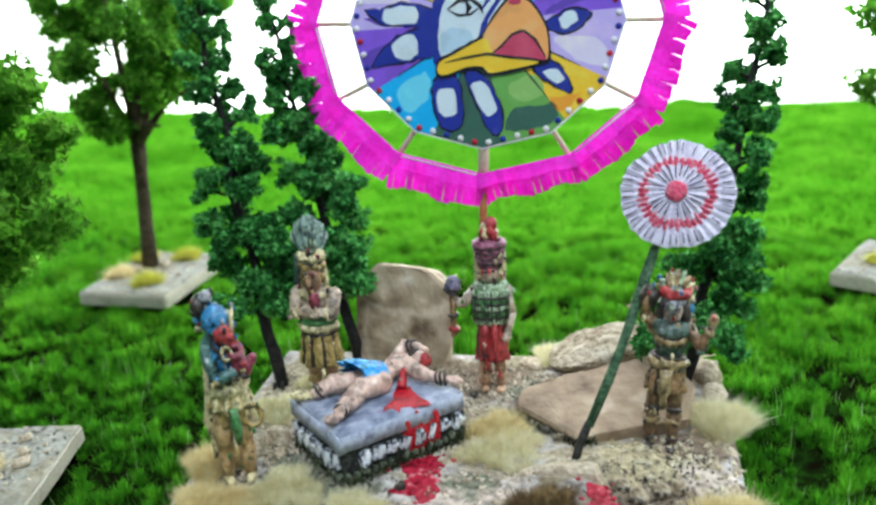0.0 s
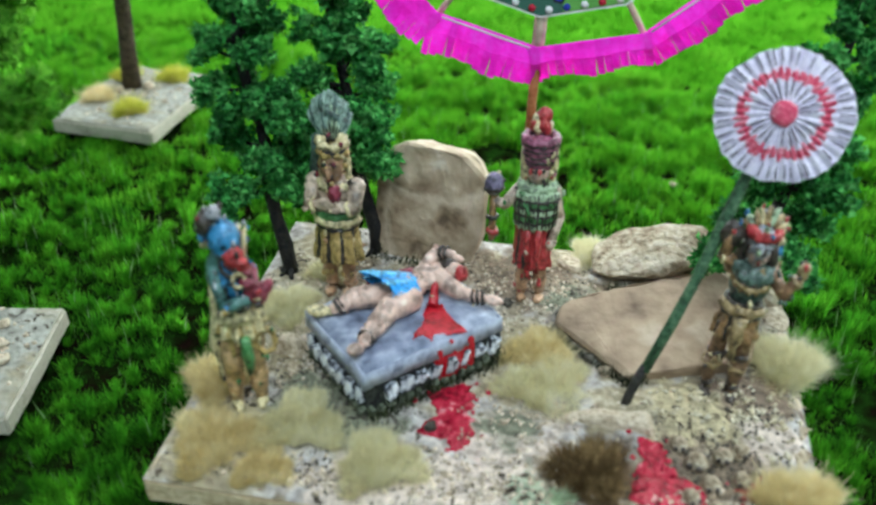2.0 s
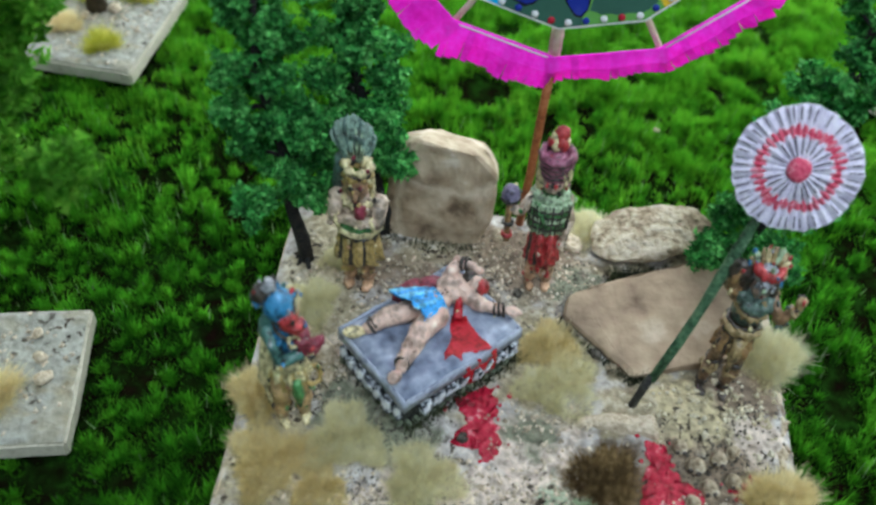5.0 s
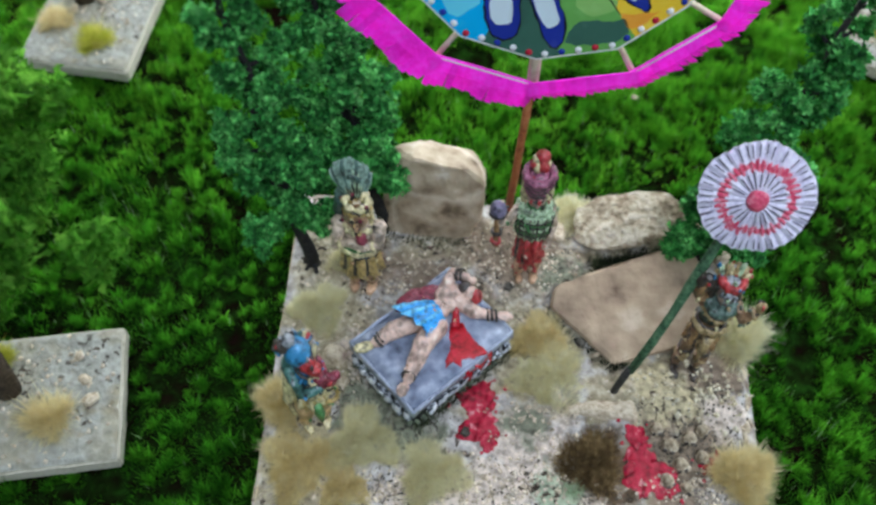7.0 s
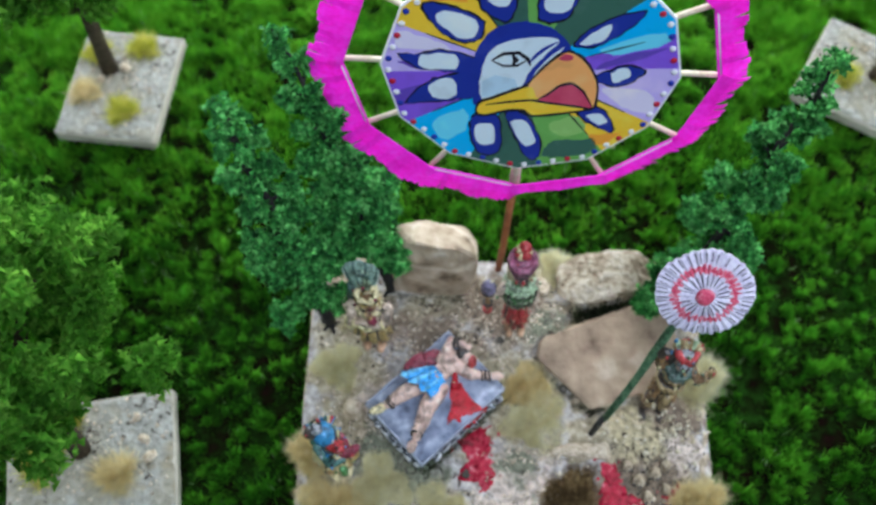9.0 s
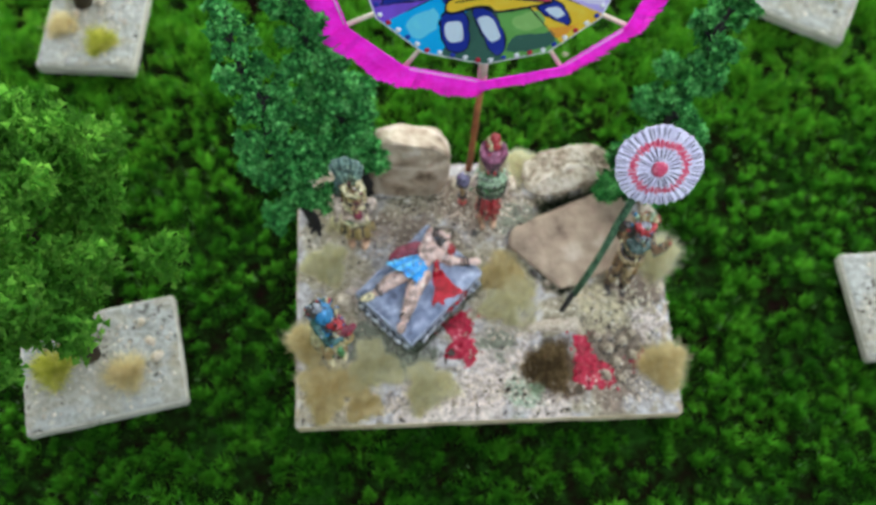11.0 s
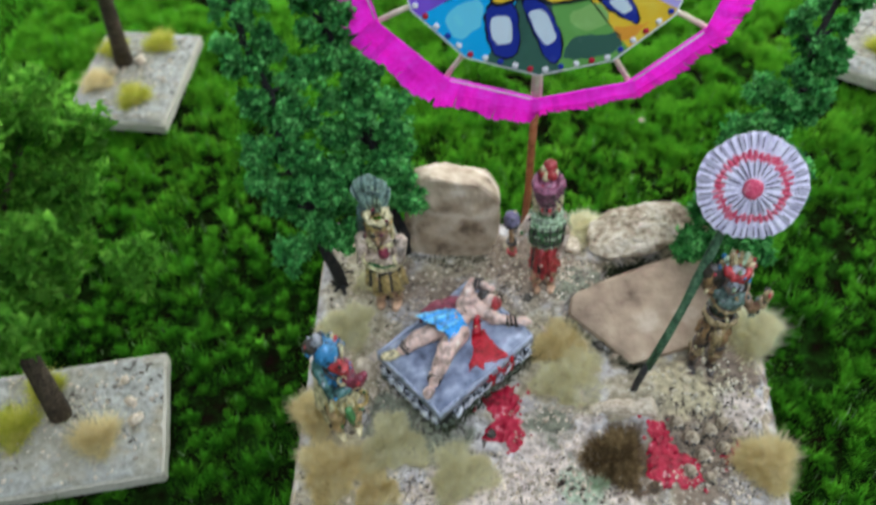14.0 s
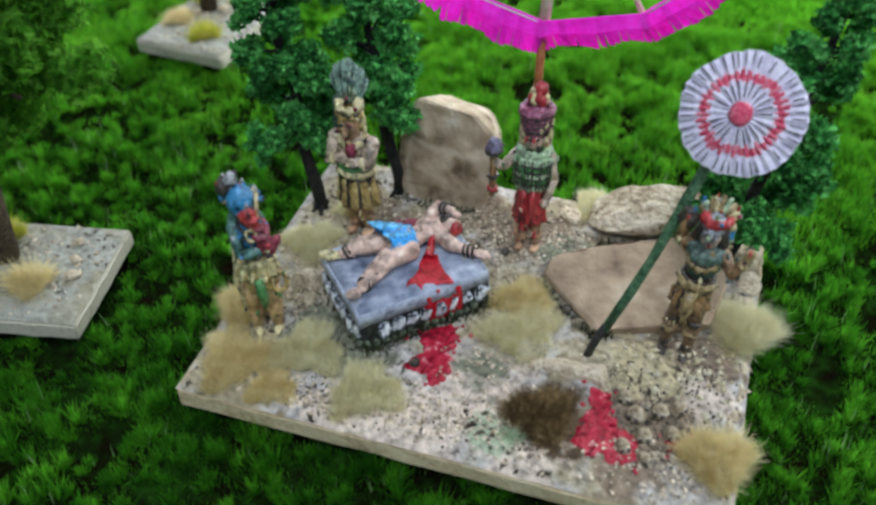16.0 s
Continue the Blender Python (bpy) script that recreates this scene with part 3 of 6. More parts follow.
def grass_field(name, n, box, length, width, seed, bare, label, mat=BLADE, fade=None):
    """Static grass: upright fibres that stand longer and denser on the hummocks."""
    rng = np.random.default_rng(seed)
    xs, ys = rng.uniform(box[0], box[1], n), rng.uniform(box[2], box[3], n)
    keep, zs, grow = [], [], []
    for k in range(n):
        x, y = xs[k], ys[k]
        if covered(x, y) or y * cf - x * sf > FAR_EDGE - 1:
            continue
        b = clumps(x, y)
        if b < bare + rng.uniform(-0.15, 0.15) or (fade and rng.random() > (y - fade[0]) / (fade[1] - fade[0]) + 0.35 * noise.noise(Vector((x / 14.0, y / 14.0, 2.0)))):
            continue
        keep.append(k)
        zs.append(land(x, y) - 0.2)
        grow.append(0.55 + 0.55 * min(1.0, max(0.0, (b - bare) / 0.8)))
    keep = np.array(keep)
    soup = blades(len(keep), xs[keep], ys[keep], np.array(zs), length, width, 0.34, rng)
    soup[:, 2, :] = soup[:, 0, :] + (soup[:, 2, :] - soup[:, 0, :]) * np.array(grow)[:, None]
    ob = new(name, tri_soup(name, soup, mat))
    return tagged(ob, label, "grass", kind="stuff")


def grass_tufts(name, pitch, per, box, length, width, seed, label, mat=BLADE):
    """Little tufts of grass whose fibres splay out from each root, with gaps between the tufts."""
    rng = np.random.default_rng(seed)
    cx, cy, cz, size = [], [], [], []
    for i in range(int((box[1] - box[0]) / pitch)):
        for j in range(int((box[3] - box[2]) / pitch)):
            x = box[0] + (i + 0.5 * (j % 2) + rng.uniform(-0.9, 0.9)) * pitch
            y = box[2] + (j + rng.uniform(-0.9, 0.9)) * pitch
            b = clumps(x, y)
            if b < -0.55 + rng.uniform(-0.2, 0.2) or covered(x, y):
                continue
            cx.append(x)
            cy.append(y)
            cz.append(land(x, y) - 0.3)
            size.append(rng.uniform(0.65, 1.2) * (0.9 + 0.3 * min(1.0, max(-0.6, b))))
    n = len(cx)
    idx = np.repeat(np.arange(n), per)
    m = len(idx)
    f = rng.uniform(0, 1, m) ** 0.7
    a = rng.uniform(0, 6.2832, m)
    sc = np.array(size)[idx]
    L = rng.uniform(length[0], length[1], m) * sc
    lean = f * 0.62 + rng.normal(0, 0.15, m)
    p = np.stack([np.array(cx)[idx] + np.cos(a) * f * 0.8 * sc, np.array(cy)[idx] + np.sin(a) * f * 0.8 * sc, np.array(cz)[idx]], 1)
    a2 = a + rng.normal(0, 0.85, m)
    tip = p + np.stack([np.cos(a2) * np.sin(lean), np.sin(a2) * np.sin(lean), np.cos(lean)], 1) * L[:, None]
    t = a2 + rng.uniform(0.9, 2.2, m)
    side = np.stack([np.cos(t), np.sin(t), np.zeros(m)], 1) * (rng.uniform(0.6, 1.2, m) * width / 2)[:, None]
    ob = new(name, tri_soup(name, np.stack([p - side, p + side, tip], 1), mat))
    return tagged(ob, label, "grass", kind="stuff")


grass_tufts("grass", 2.8, 62, (-125, 130, -85, 110), (1.8, 3.7), 0.34, 21, "small splayed tufts of green static grass on the mat")
grass_field("grass", GRASS_NEAR, (-125, 130, -85, 110), (0.7, 1.7), 0.40, 11, -0.45, "short static grass fibres on the mat, darkened for the shade between tufts", BLADELOW)
grass_field("grass", 3000, (-125, 130, -85, 110), (2.8, 5.0), 0.24, 15, -0.55, "sparse long pale green fibres standing out of the mat", LONGBLADE)
grass_field("grass", 230000, (-125, 130, 26, 116), (1.4, 3.2), 0.5, 16, -0.5, "static grass behind the display base, its green lightened for the stronger light there", BLADEFAR, (26, 92))
grass_field("grass", GRASS_FAR, (-400, 330, 110, 440), (1.4, 2.4), 1.3, 12, -1.2, "short static grass in the distance, its green lightened for the stronger light there", BLADEFAR)
grass_field("grass", 60000, (-400, -125, -85, 110), (2.4, 4.4), 0.8, 13, -0.5, "short bright green static grass at the side of the mat")
grass_field("grass", 90000, (-400, 330, -255, -85), (2.0, 4.2), 0.9, 17, -0.5, "short green static grass on the near side of the mat")
grass_field("grass", 40000, (130, 300, -85, 110), (2.4, 5.0), 0.8, 14, -0.36, "short bright green static grass at the side of the mat")


# ---- the display base: an 80 x 60 board under sandy ground ----
def top_of(x, y):
    """The height of the sandy ground on the base."""
    h = 3.7 + 0.35 * noise.noise(Vector((x / 6.0, y / 6.0, 1.0))) + 0.22 * noise.noise(Vector((x / 2.2, y / 2.2, 2.0)))
    crust = math.exp(-((x - 27) / 11.0) ** 2 - ((y + 15) / 11.0) ** 2)      # lumpy crust towards one corner
    h += crust * (0.9 * abs(noise.noise(Vector((x / 3.0, y / 3.0, 5.0)))) - 0.2)
    h += 1.5 * math.exp(-((x - 29) / 9.0) ** 2 - ((y + 8) / 4.5) ** 2) * abs(noise.noise(Vector((x / 3.4, y / 3.4, 9.0))))     # knobbly ochre crust
    h += 1.3 * math.exp(-((x - 22) / 12.0) ** 2 - ((y + 9) / 5.5) ** 2)     # the ledge at the foot of the stick
    ring = math.hypot((x - 14) / 1.2, y + 22) / 7.0                          # a shallow crater with the dark tuft
    h += 1.1 * math.exp(-((ring - 1.1) / 0.3) ** 2) * (0.6 + 0.5 * noise.noise(Vector((x / 2.5, y / 2.5, 7.0)))) - 0.3 * math.exp(-ring * ring)     # the hollow with the dark tuft
    h += 1.0 * math.exp(-((x - 2) / 10.0) ** 2 - ((y - 15) / 8.0) ** 2)     # gravel heap at the back
    h += 0.9 * math.exp(-((x - 37) / 5.0) ** 2 - ((y + 4) / 9.0) ** 2)
    edge = min(40 - abs(x), y + 32.7, 27.3 - y)
    return h if edge > 2.0 else 3.2 + (h - 3.2) * max(0.0, edge / 2.0)


base = thing("display_base", at(0, 0, 0), "rectangular cream-edged display base covered in sandy gravel, on the grass mat", "display base")
bm = bmesh.new()
bmesh.ops.create_cube(bm, size=1.0, matrix=Matrix.LocRotScale((0, -2.7, 1.35), None, (80, 60, 3.7)))
bmesh.ops.bevel(bm, geom=list(bm.edges), offset=0.5, segments=2, affect="EDGES")
bmesh.ops.subdivide_edges(bm, edges=[e for e in bm.edges if e.calc_length() > 10], cuts=24, use_grid_fill=True)
roughen(bm, 0.28, 5.0, 2.0)
part("board", bm, EDGE, base, "thin board painted cream along its sides", smooth=False)
bm = bmesh.new()
gx, gy = 190, 142
g = [[bm.verts.new((-39.9 + 79.8 * i / gx, -32.6 + 59.8 * j / gy, top_of(-39.9 + 79.8 * i / gx, -32.6 + 59.8 * j / gy))) for j in range(gy + 1)] for i in range(gx + 1)]
for i in range(gx):
    for j in range(gy):
        bm.faces.new((g[i][j], g[i + 1][j], g[i + 1][j + 1], g[i][j + 1]))
part("sandy_ground", bm, SAND, base, "beige and greyish gritty sand glued on the board")


def pebble_field(parent, n, spots, sizes, seed, height, mat=PEBBLE, name="gravel", label="small pale pebbles"):
    """Loose grit as real little stones, one mesh."""
    rng = np.random.default_rng(seed)
    o = np.array([[1, 0, 0], [-1, 0, 0], [0, 1, 0], [0, -1, 0], [0, 0, 1], [0, 0, -1]], float)
    faces = [(0, 2, 4), (2, 1, 4), (1, 3, 4), (3, 0, 4), (2, 0, 5), (1, 2, 5), (3, 1, 5), (0, 3, 5)]
    verts, polys = [], []
    for _ in range(n):
        cx, cy, rx, ry = spots[rng.integers(len(spots))]
        x, y = cx + rng.normal(0, rx), cy + rng.normal(0, ry)
        z = height(x, y)
        if z is None:
            continue
        s = rng.uniform(*sizes)
        q, _r = np.linalg.qr(rng.normal(size=(3, 3)))
        v = (o * rng.uniform(0.6, 1.2, (6, 1)) * [s, s, s * 0.75]) @ q + [x, y, z + 0.15 * s]
        k = len(verts)
        verts.extend((v * MM).tolist())
        polys.extend([(a + k, b + k, c + k) for a, b, c in faces])
    me = bpy.data.meshes.new(name)
    me.from_pydata(verts, [], polys)
    me.materials.append(mat)
    ob = new(name, me)
    ob.parent = parent
    return tagged(ob, label, kind="stuff")


def on_base(x, y):
    return top_of(x, y) if abs(x) < 38.8 and -31.5 < y < 26 else None


pebble_field(base, 2500, [(-2, -26, 9, 3.5), (-20, -29, 9, 1.8), (5, -15, 5, 5), (-8, 12, 8, 5), (4, 13, 6, 5), (30, -26, 5, 3), (0, -28, 22, 2.5), (-30, -6, 4, 5), (-26, 8, 6, 6)],
             (0.16, 0.55), 5, on_base)
pebble_field(base, 170, [(27, -8.5, 6, 2.6), (31, -6, 4, 3), (24, -11, 5, 2.0), (35, -10, 2.4, 3)], (0.25, 0.8), 7, on_base, CRUST, "crust", "crumbly yellowish crust")
# besides grit, dark grains at the right stand for the shade in small pits
pebble_field(base, 1500, [(6, 12, 10, 5), (28, -16, 7, 4), (26, -22, 6, 4), (-20, -28, 8, 2), (32, -14, 4, 8), (33, -18, 4, 6), (0, 14, 12, 4), (-26, -14, 3, 3), (-16, -17, 4, 2), (4, -27, 16, 3)],
             (0.14, 0.38), 6, on_base, DARKGRIT, "grit", "dark grit among the pebbles, also standing for shaded pits in the crust")


# ---- stones on the base ----
def put_stone(name, pts, mat, label, seed, rough=0.5, cuts=3, category="stone"):
    return single(name, stone(pts, cuts, rough, seed), mat, at(0, 0, 0), label, category, smooth=False)


put_stone("boulder", [(-23.6, 19.6, 3.2), (-8.6, 18.8, 3.2), (-22.5, 27.0, 3.2), (-7.6, 26.0, 3.2), (-24.2, 20.8, 11), (-23.4, 21.6, 18.2), (-22.6, 27.0, 19.6),
                      (-19.2, 21.4, 23.6), (-17.4, 28.0, 21.0), (-13.4, 20.6, 23.0), (-10.0, 21.0, 22.4), (-8.4, 27.0, 20.0), (-6.0, 21.0, 17.8), (-6.2, 25.0, 17.0), (-6.2, 20.2, 9.0), (-20.6, 19.9, 11.5)],
          VEINROCK, "upright tan sandstone boulder with a pale vein, standing on the base", 1.0, 0.4)
put_stone("stone_slab", [(6.4, 5.0, 5.0), (6.6, 6.0, 3.2), (6.6, 8.0, 5.8), (8.0, 9.6, 6.4), (8.0, 9.4, 3.2), (13.6, 11.4, 7.6), (30.5, 17.6, 9.2), (35.0, 9.0, 7.6), (33.5, 0.5, 6.2), (24.5, -2.6, 5.6), (16.6, -5.2, 5.4),
                         (17.2, -4.4, 3.2), (24.0, -2.0, 3.2), (33.0, 1.0, 3.2), (13.5, 10.8, 3.2), (30.0, 17.5, 3.2), (34.0, 9.0, 3.2)],
          ROCK, "broad flat tan sandstone slab lying tilted on the base", 2.0, 0.3)
put_stone("limestone_block", [(11.0, 25.6, 6.4), (16.4, 27.6, 9.0), (27.4, 27.4, 10.8), (31.0, 23.6, 10.2), (30.6, 20.2, 8.6), (15.0, 16.0, 6.4), (10.4, 18.4, 5.4), (23.0, 18.2, 8.4), (17.0, 21.0, 9.0),
                              (12.2, 25.0, 3.2), (28.0, 25.5, 3.2), (28.6, 24.0, 3.2), (15.0, 21.0, 3.2)],
          GREYROCK, "rough pale limestone block at the back of the base", 3.0, 0.65, 4)
for k, (x, y, r, h) in enumerate([(37.4, 19.6, 2.8, 3.2), (38.2, 13.4, 2.2, 2.0), (38.4, 9.0, 1.8, 1.4), (38.4, -5.0, 1.7, 1.2), (38.4, -9.4, 1.9, 1.4), (38.2, -13.8, 1.7, 1.1), (36.0, 24.2, 2.2, 1.8), (7.6, 21.6, 2.2, 2.0), (-2.4, 22.4, 1.8, 1.4)]):
    rg = random.Random(k + 40)
    hull = [(x + r * math.cos(a) * rg.uniform(0.55, 1.2), y + 1.35 * r * math.sin(a) * rg.uniform(0.55, 1.2), z) for a in (0.3, 1.4, 2.5, 3.5, 4.6, 5.6) for z in (3.0, 3.2 + h * rg.uniform(0.3, 1.2))]
    put_stone("crumbly_stone", hull, PALEROCK, "small crumbly whitish stone at the rim of the base", 11.0 + k, 0.75, 4)
put_stone("small_stone", [(-32.5, -8, 3.4), (-28.2, -8.5, 3.4), (-32, -4, 3.4), (-28, -4.2, 3.4), (-31.5, -7, 6.2), (-29, -7.2, 6.6), (-31, -4.6, 5.6), (-28.8, -5, 5.4)],
          PALEROCK, "small pale grey stone beside the altar", 4.0, 0.35, 2)
put_stone("stone_ledge", [(7.5, -14.4, 3.4), (8.5, -12.0, 3.4), (21.0, -15.2, 3.6), (20.5, -11.0, 3.4), (9.0, -14.0, 5.0), (10.0, -12.4, 5.2), (20.0, -14.6, 5.6), (19.5, -11.6, 5.8), (14.5, -14.2, 6.0)],
          PALEROCK, "narrow pale stone ledge above the dark hollow", 5.0, 0.5, 2)

for k, (x, y, r, mt, text) in enumerate([(-7.4, -18.4, 1.2, DARKGRIT, "small dark grey stone lying in the red paint"), (11.6, -0.8, 1.1, DARKGRIT, "small dark stone in the crevice beside the slab"),
                                         (14.2, -3.6, 0.9, GREYROCK, "small pale stone in the crevice beside the slab"), (-28.0, -10.6, 1.3, PALEROCK, "small whitish stone beside the altar"),
                                         (-1.0, 9.0, 1.0, DARKGRIT, "small dark stone on the gravel at the back"), (7.4, 8.6, 0.9, DARKGRIT, "small dark stone on the gravel at the back")]):
    rg = random.Random(k + 70)
    hull = [(x + r * math.cos(a) * rg.uniform(0.6, 1.2), y + r * math.sin(a) * rg.uniform(0.6, 1.2), z) for a in (0.2, 1.5, 2.7, 3.8, 5.2) for z in (top_of(x, y) - 0.3, top_of(x, y) + r * rg.uniform(0.5, 1.0))]
    put_stone("small_stone", hull, mt, text, 21.0 + k, 0.25, 2)

# knobbly pale model skulls with dark pits for sockets, heaped in front of the ledge
for k, (x, y, r) in enumerate([(25.4, -18.5, 1.5), (28.6, -17.2, 1.3), (23.4, -15.8, 1.2), (27.0, -21.6, 1.3), (30.6, -20.0, 1.2), (24.6, -24.4, 1.2), (27.6, -25.2, 1.0), (31.0, -15.6, 1.1)]):
    bm = bmesh.new()
    ell(bm, (0, 0, 0), (r, r * 0.9, r * 1.05), 0, (0, 0, 20 * k), 12, 9)
    roughen(bm, 0.22, 1.3, k + 1.0)
    for sx in (-0.38, 0.38):
        ell(bm, (sx * r, -0.78 * r, 0.2 * r), (0.3 * r, 0.24 * r, 0.33 * r), 1, seg=8, rings=6)
    ell(bm, (0, -0.84 * r, -0.3 * r), (0.14 * r, 0.14 * r, 0.18 * r), 1, seg=8, rings=6)
    single("skull_knob", bm, [GREYROCK, DARK], at(x, y, top_of(x, y) + 0.4 * r, -15 + 9 * k), "small rounded bone-white model skull with dark sockets", "stone", "pitted stones")

# ---- the altar ----
altar = thing("stone_altar", at(-13.7, -5.0, 3.6, 44.5) @ Matrix.Diagonal((1, 1, 1.28, 1)), "low blue-grey stone altar with carved sides and splashed red paint", "altar")
AW, AD = 21.4, 15.6
bm = bmesh.new()
bmesh.ops.create_cube(bm, size=1.0, matrix=Matrix.LocRotScale((0, 0, 2.5), None, (AW - 0.9, AD - 0.9, 5.2)))
bmesh.ops.subdivide_edges(bm, edges=list(bm.edges), cuts=5, use_grid_fill=True)
roughen(bm, 0.25, 1.8, 3.0)
altar_body = part("body", bm, ALTARDARK, altar, "black-washed carved body")
bm = bmesh.new()
bmesh.ops.create_cube(bm, size=1.0, matrix=Matrix.LocRotScale((0, 0, 5.15), None, (AW + 0.1, AD + 0.1, 2.4)))
for v in bm.verts:
    if v.co.z > 5.5:
        v.co.x *= 0.96
        v.co.y *= 0.95
bmesh.ops.bevel(bm, geom=list(bm.edges), offset=0.35, segments=2, affect="EDGES")
bmesh.ops.subdivide_edges(bm, edges=[e for e in bm.edges if e.calc_length() > 5], cuts=10, use_grid_fill=True)
roughen(bm, 0.22, 2.5, 5.0)
altar_top = part("top_slab", bm, ALTAR, altar, "blue-grey top slab")
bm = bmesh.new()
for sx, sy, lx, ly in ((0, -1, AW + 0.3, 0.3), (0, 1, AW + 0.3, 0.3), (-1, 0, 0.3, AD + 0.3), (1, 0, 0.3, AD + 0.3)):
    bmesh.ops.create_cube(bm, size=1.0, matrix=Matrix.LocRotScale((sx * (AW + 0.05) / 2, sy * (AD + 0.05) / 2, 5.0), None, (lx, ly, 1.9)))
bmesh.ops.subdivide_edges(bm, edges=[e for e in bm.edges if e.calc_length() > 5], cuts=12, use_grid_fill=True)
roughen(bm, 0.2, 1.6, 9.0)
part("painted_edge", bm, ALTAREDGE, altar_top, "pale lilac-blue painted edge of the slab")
rng = random.Random(4)
block = bmesh.new()
bmesh.ops.create_cube(block, size=1.0)
bmesh.ops.bevel(block, geom=list(block.edges), offset=0.07, segments=1, affect="EDGES")
foot_mesh = mesh_of("carved_block", block.copy(), ALTARMOSS, False)
block_mesh = mesh_of("carved_block", block, ALTARBLOCK, False)
for side, (length, off, turn) in enumerate([(AW + 0.6, -AD / 2 + 0.35, 0), (AD + 0.6, -AW / 2 + 0.35, -90), (AW + 0.6, -AD / 2 + 0.35, 180), (AD + 0.6, -AW / 2 + 0.35, 90)]):
    for row, (pitch, z0, h0, h1) in enumerate([(1.4, 0.8, 0.6, 1.2), (2.3, 2.6, 1.1, 2.2)]):
        n = int(length / pitch)
        for k in range(n):
            if rng.random() < 0.08:
                continue
            # upright glyphs with dark gaps between them, above a rougher mossy foot
            w = pitch * rng.uniform(0.4, 0.9)
            lean = rng.uniform(-20, 20) if row else rng.uniform(-40, 40)
            for piece in range(rng.choice((1, 2)) if row else 1):
                h = rng.uniform(h0, h1) * (0.5 if piece else 1.0)
                ob = new("carved_block", block_mesh if row else foot_mesh)
                ob.parent = altar_body
                ob.matrix_basis = pose(0, 0, 0, 0, 0, turn) @ pose((((k + 0.5) / n - 0.5) * (length - 1.2) + 0.4 * piece) * MM, (off - 0.15 - (0.55 if row else 0.2) * rng.random() - 0.15 * piece) * MM,
                                                                  (z0 + rng.uniform(-0.2, 0.2) + 0.3 * piece) * MM, rng.uniform(-8, 8), lean, rng.uniform(-10, 10)) @ Matrix.Diagonal((w * (0.5 if piece else 1.0), 1.1, h, 1)).to_4x4()


def splash(points, z, thick=0.1, ragged=0.7, drops=10, seed=1):
    """Spilled paint: a ragged outline round the given corners (x, y), with drops beside it."""
    bm = bmesh.new()
    rg = random.Random(seed)
    level = z if callable(z) else (lambda x, y: z)

    def lay(outline):
        c = Vector((sum(p[0] for p in outline) / len(outline), sum(p[1] for p in outline) / len(outline), 0))
        rings = []
        for f in (1.0, 0.94, 0.75, 0.5, 0.25):
            ring = []
            for p in outline:
                q = c.lerp(Vector((p[0], p[1], 0)), f)
                ring.append(bm.verts.new((q.x, q.y, level(q.x, q.y) - (0.15 if f == 1.0 else -thick - 0.08 * noise.noise(q * 0.9)))))
            rings.append(ring)
        n = len(outline)
        for a, b in zip(rings, rings[1:]):
            for k in range(n):
                bm.faces.new((a[k], a[(k + 1) % n], b[(k + 1) % n], b[k]))
        bm.faces.new(rings[-1])

    fine = []
    for k, p in enumerate(points):
        q = points[(k + 1) % len(points)]
        for s in range(6):
            u = Vector(p).lerp(Vector(q), s / 6)
            w = Vector((u.x, u.y, 0.0))
            fine.append((u.x + ragged * noise.noise(w * 0.8 + Vector((seed, 0, 0))) + 0.5 * ragged * noise.noise(w * 2.1), u.y + ragged * noise.noise(w * 0.8 + Vector((0, seed, 7))) + 0.5 * ragged * noise.noise(w * 2.1 + Vector((9, 0, 0)))))
    lay(fine)
    for _ in range(drops):
        p = rg.choice(fine)
        x, y, r = p[0] + rg.gauss(0, 0.9), p[1] + rg.gauss(0, 0.9), rg.uniform(0.15, 0.45)
        lay([(x + r * math.cos(6.2832 * k / 9) * rg.uniform(0.7, 1.2), y + r * math.sin(6.2832 * k / 9) * rg.uniform(0.7, 1.2)) for k in range(9)])
    return bm


SPILL = [(-11.2, -2.6), (-9.0, -2.2), (-7.6, -4.2), (-6.6, -5.8), (-4.6, -7.4), (-6.6, -8.6), (-8.6, -9.2), (-8.8, -10.4), (-10.2, -9.8), (-11.6, -11.0), (-11.4, -9.4), (-10.6, -7.6), (-11.0, -5.0)]
back = Matrix.Rotation(radians(-44.5), 2)
part("red_splash", splash([tuple(back @ (Vector(p) - Vector((-13.7, -5.0)))) for p in SPILL], 6.34, 0.1, 0.35, 3), BLOOD, altar_top, "glossy red paint splash")
bm = bmesh.new()
for k, (x, w) in enumerate([(0.6, 0.8), (1.8, 1.2), (3.0, 1.6), (4.6, 1.2), (5.6, 0.8)]):
    ell(bm, (x, -7.75, 3.1 - 0.5 * (k % 2)), (w, 0.35, 2.5 - 0.5 * (k % 2)), 0, seg=12, rings=8)
roughen(bm, 0.25, 0.9, 1.0)
part("red_drip", bm, BLOOD, altar_body, "red paint running down the carved side")

def over_ground(x, y):
    return top_of(x, y) + 0.14


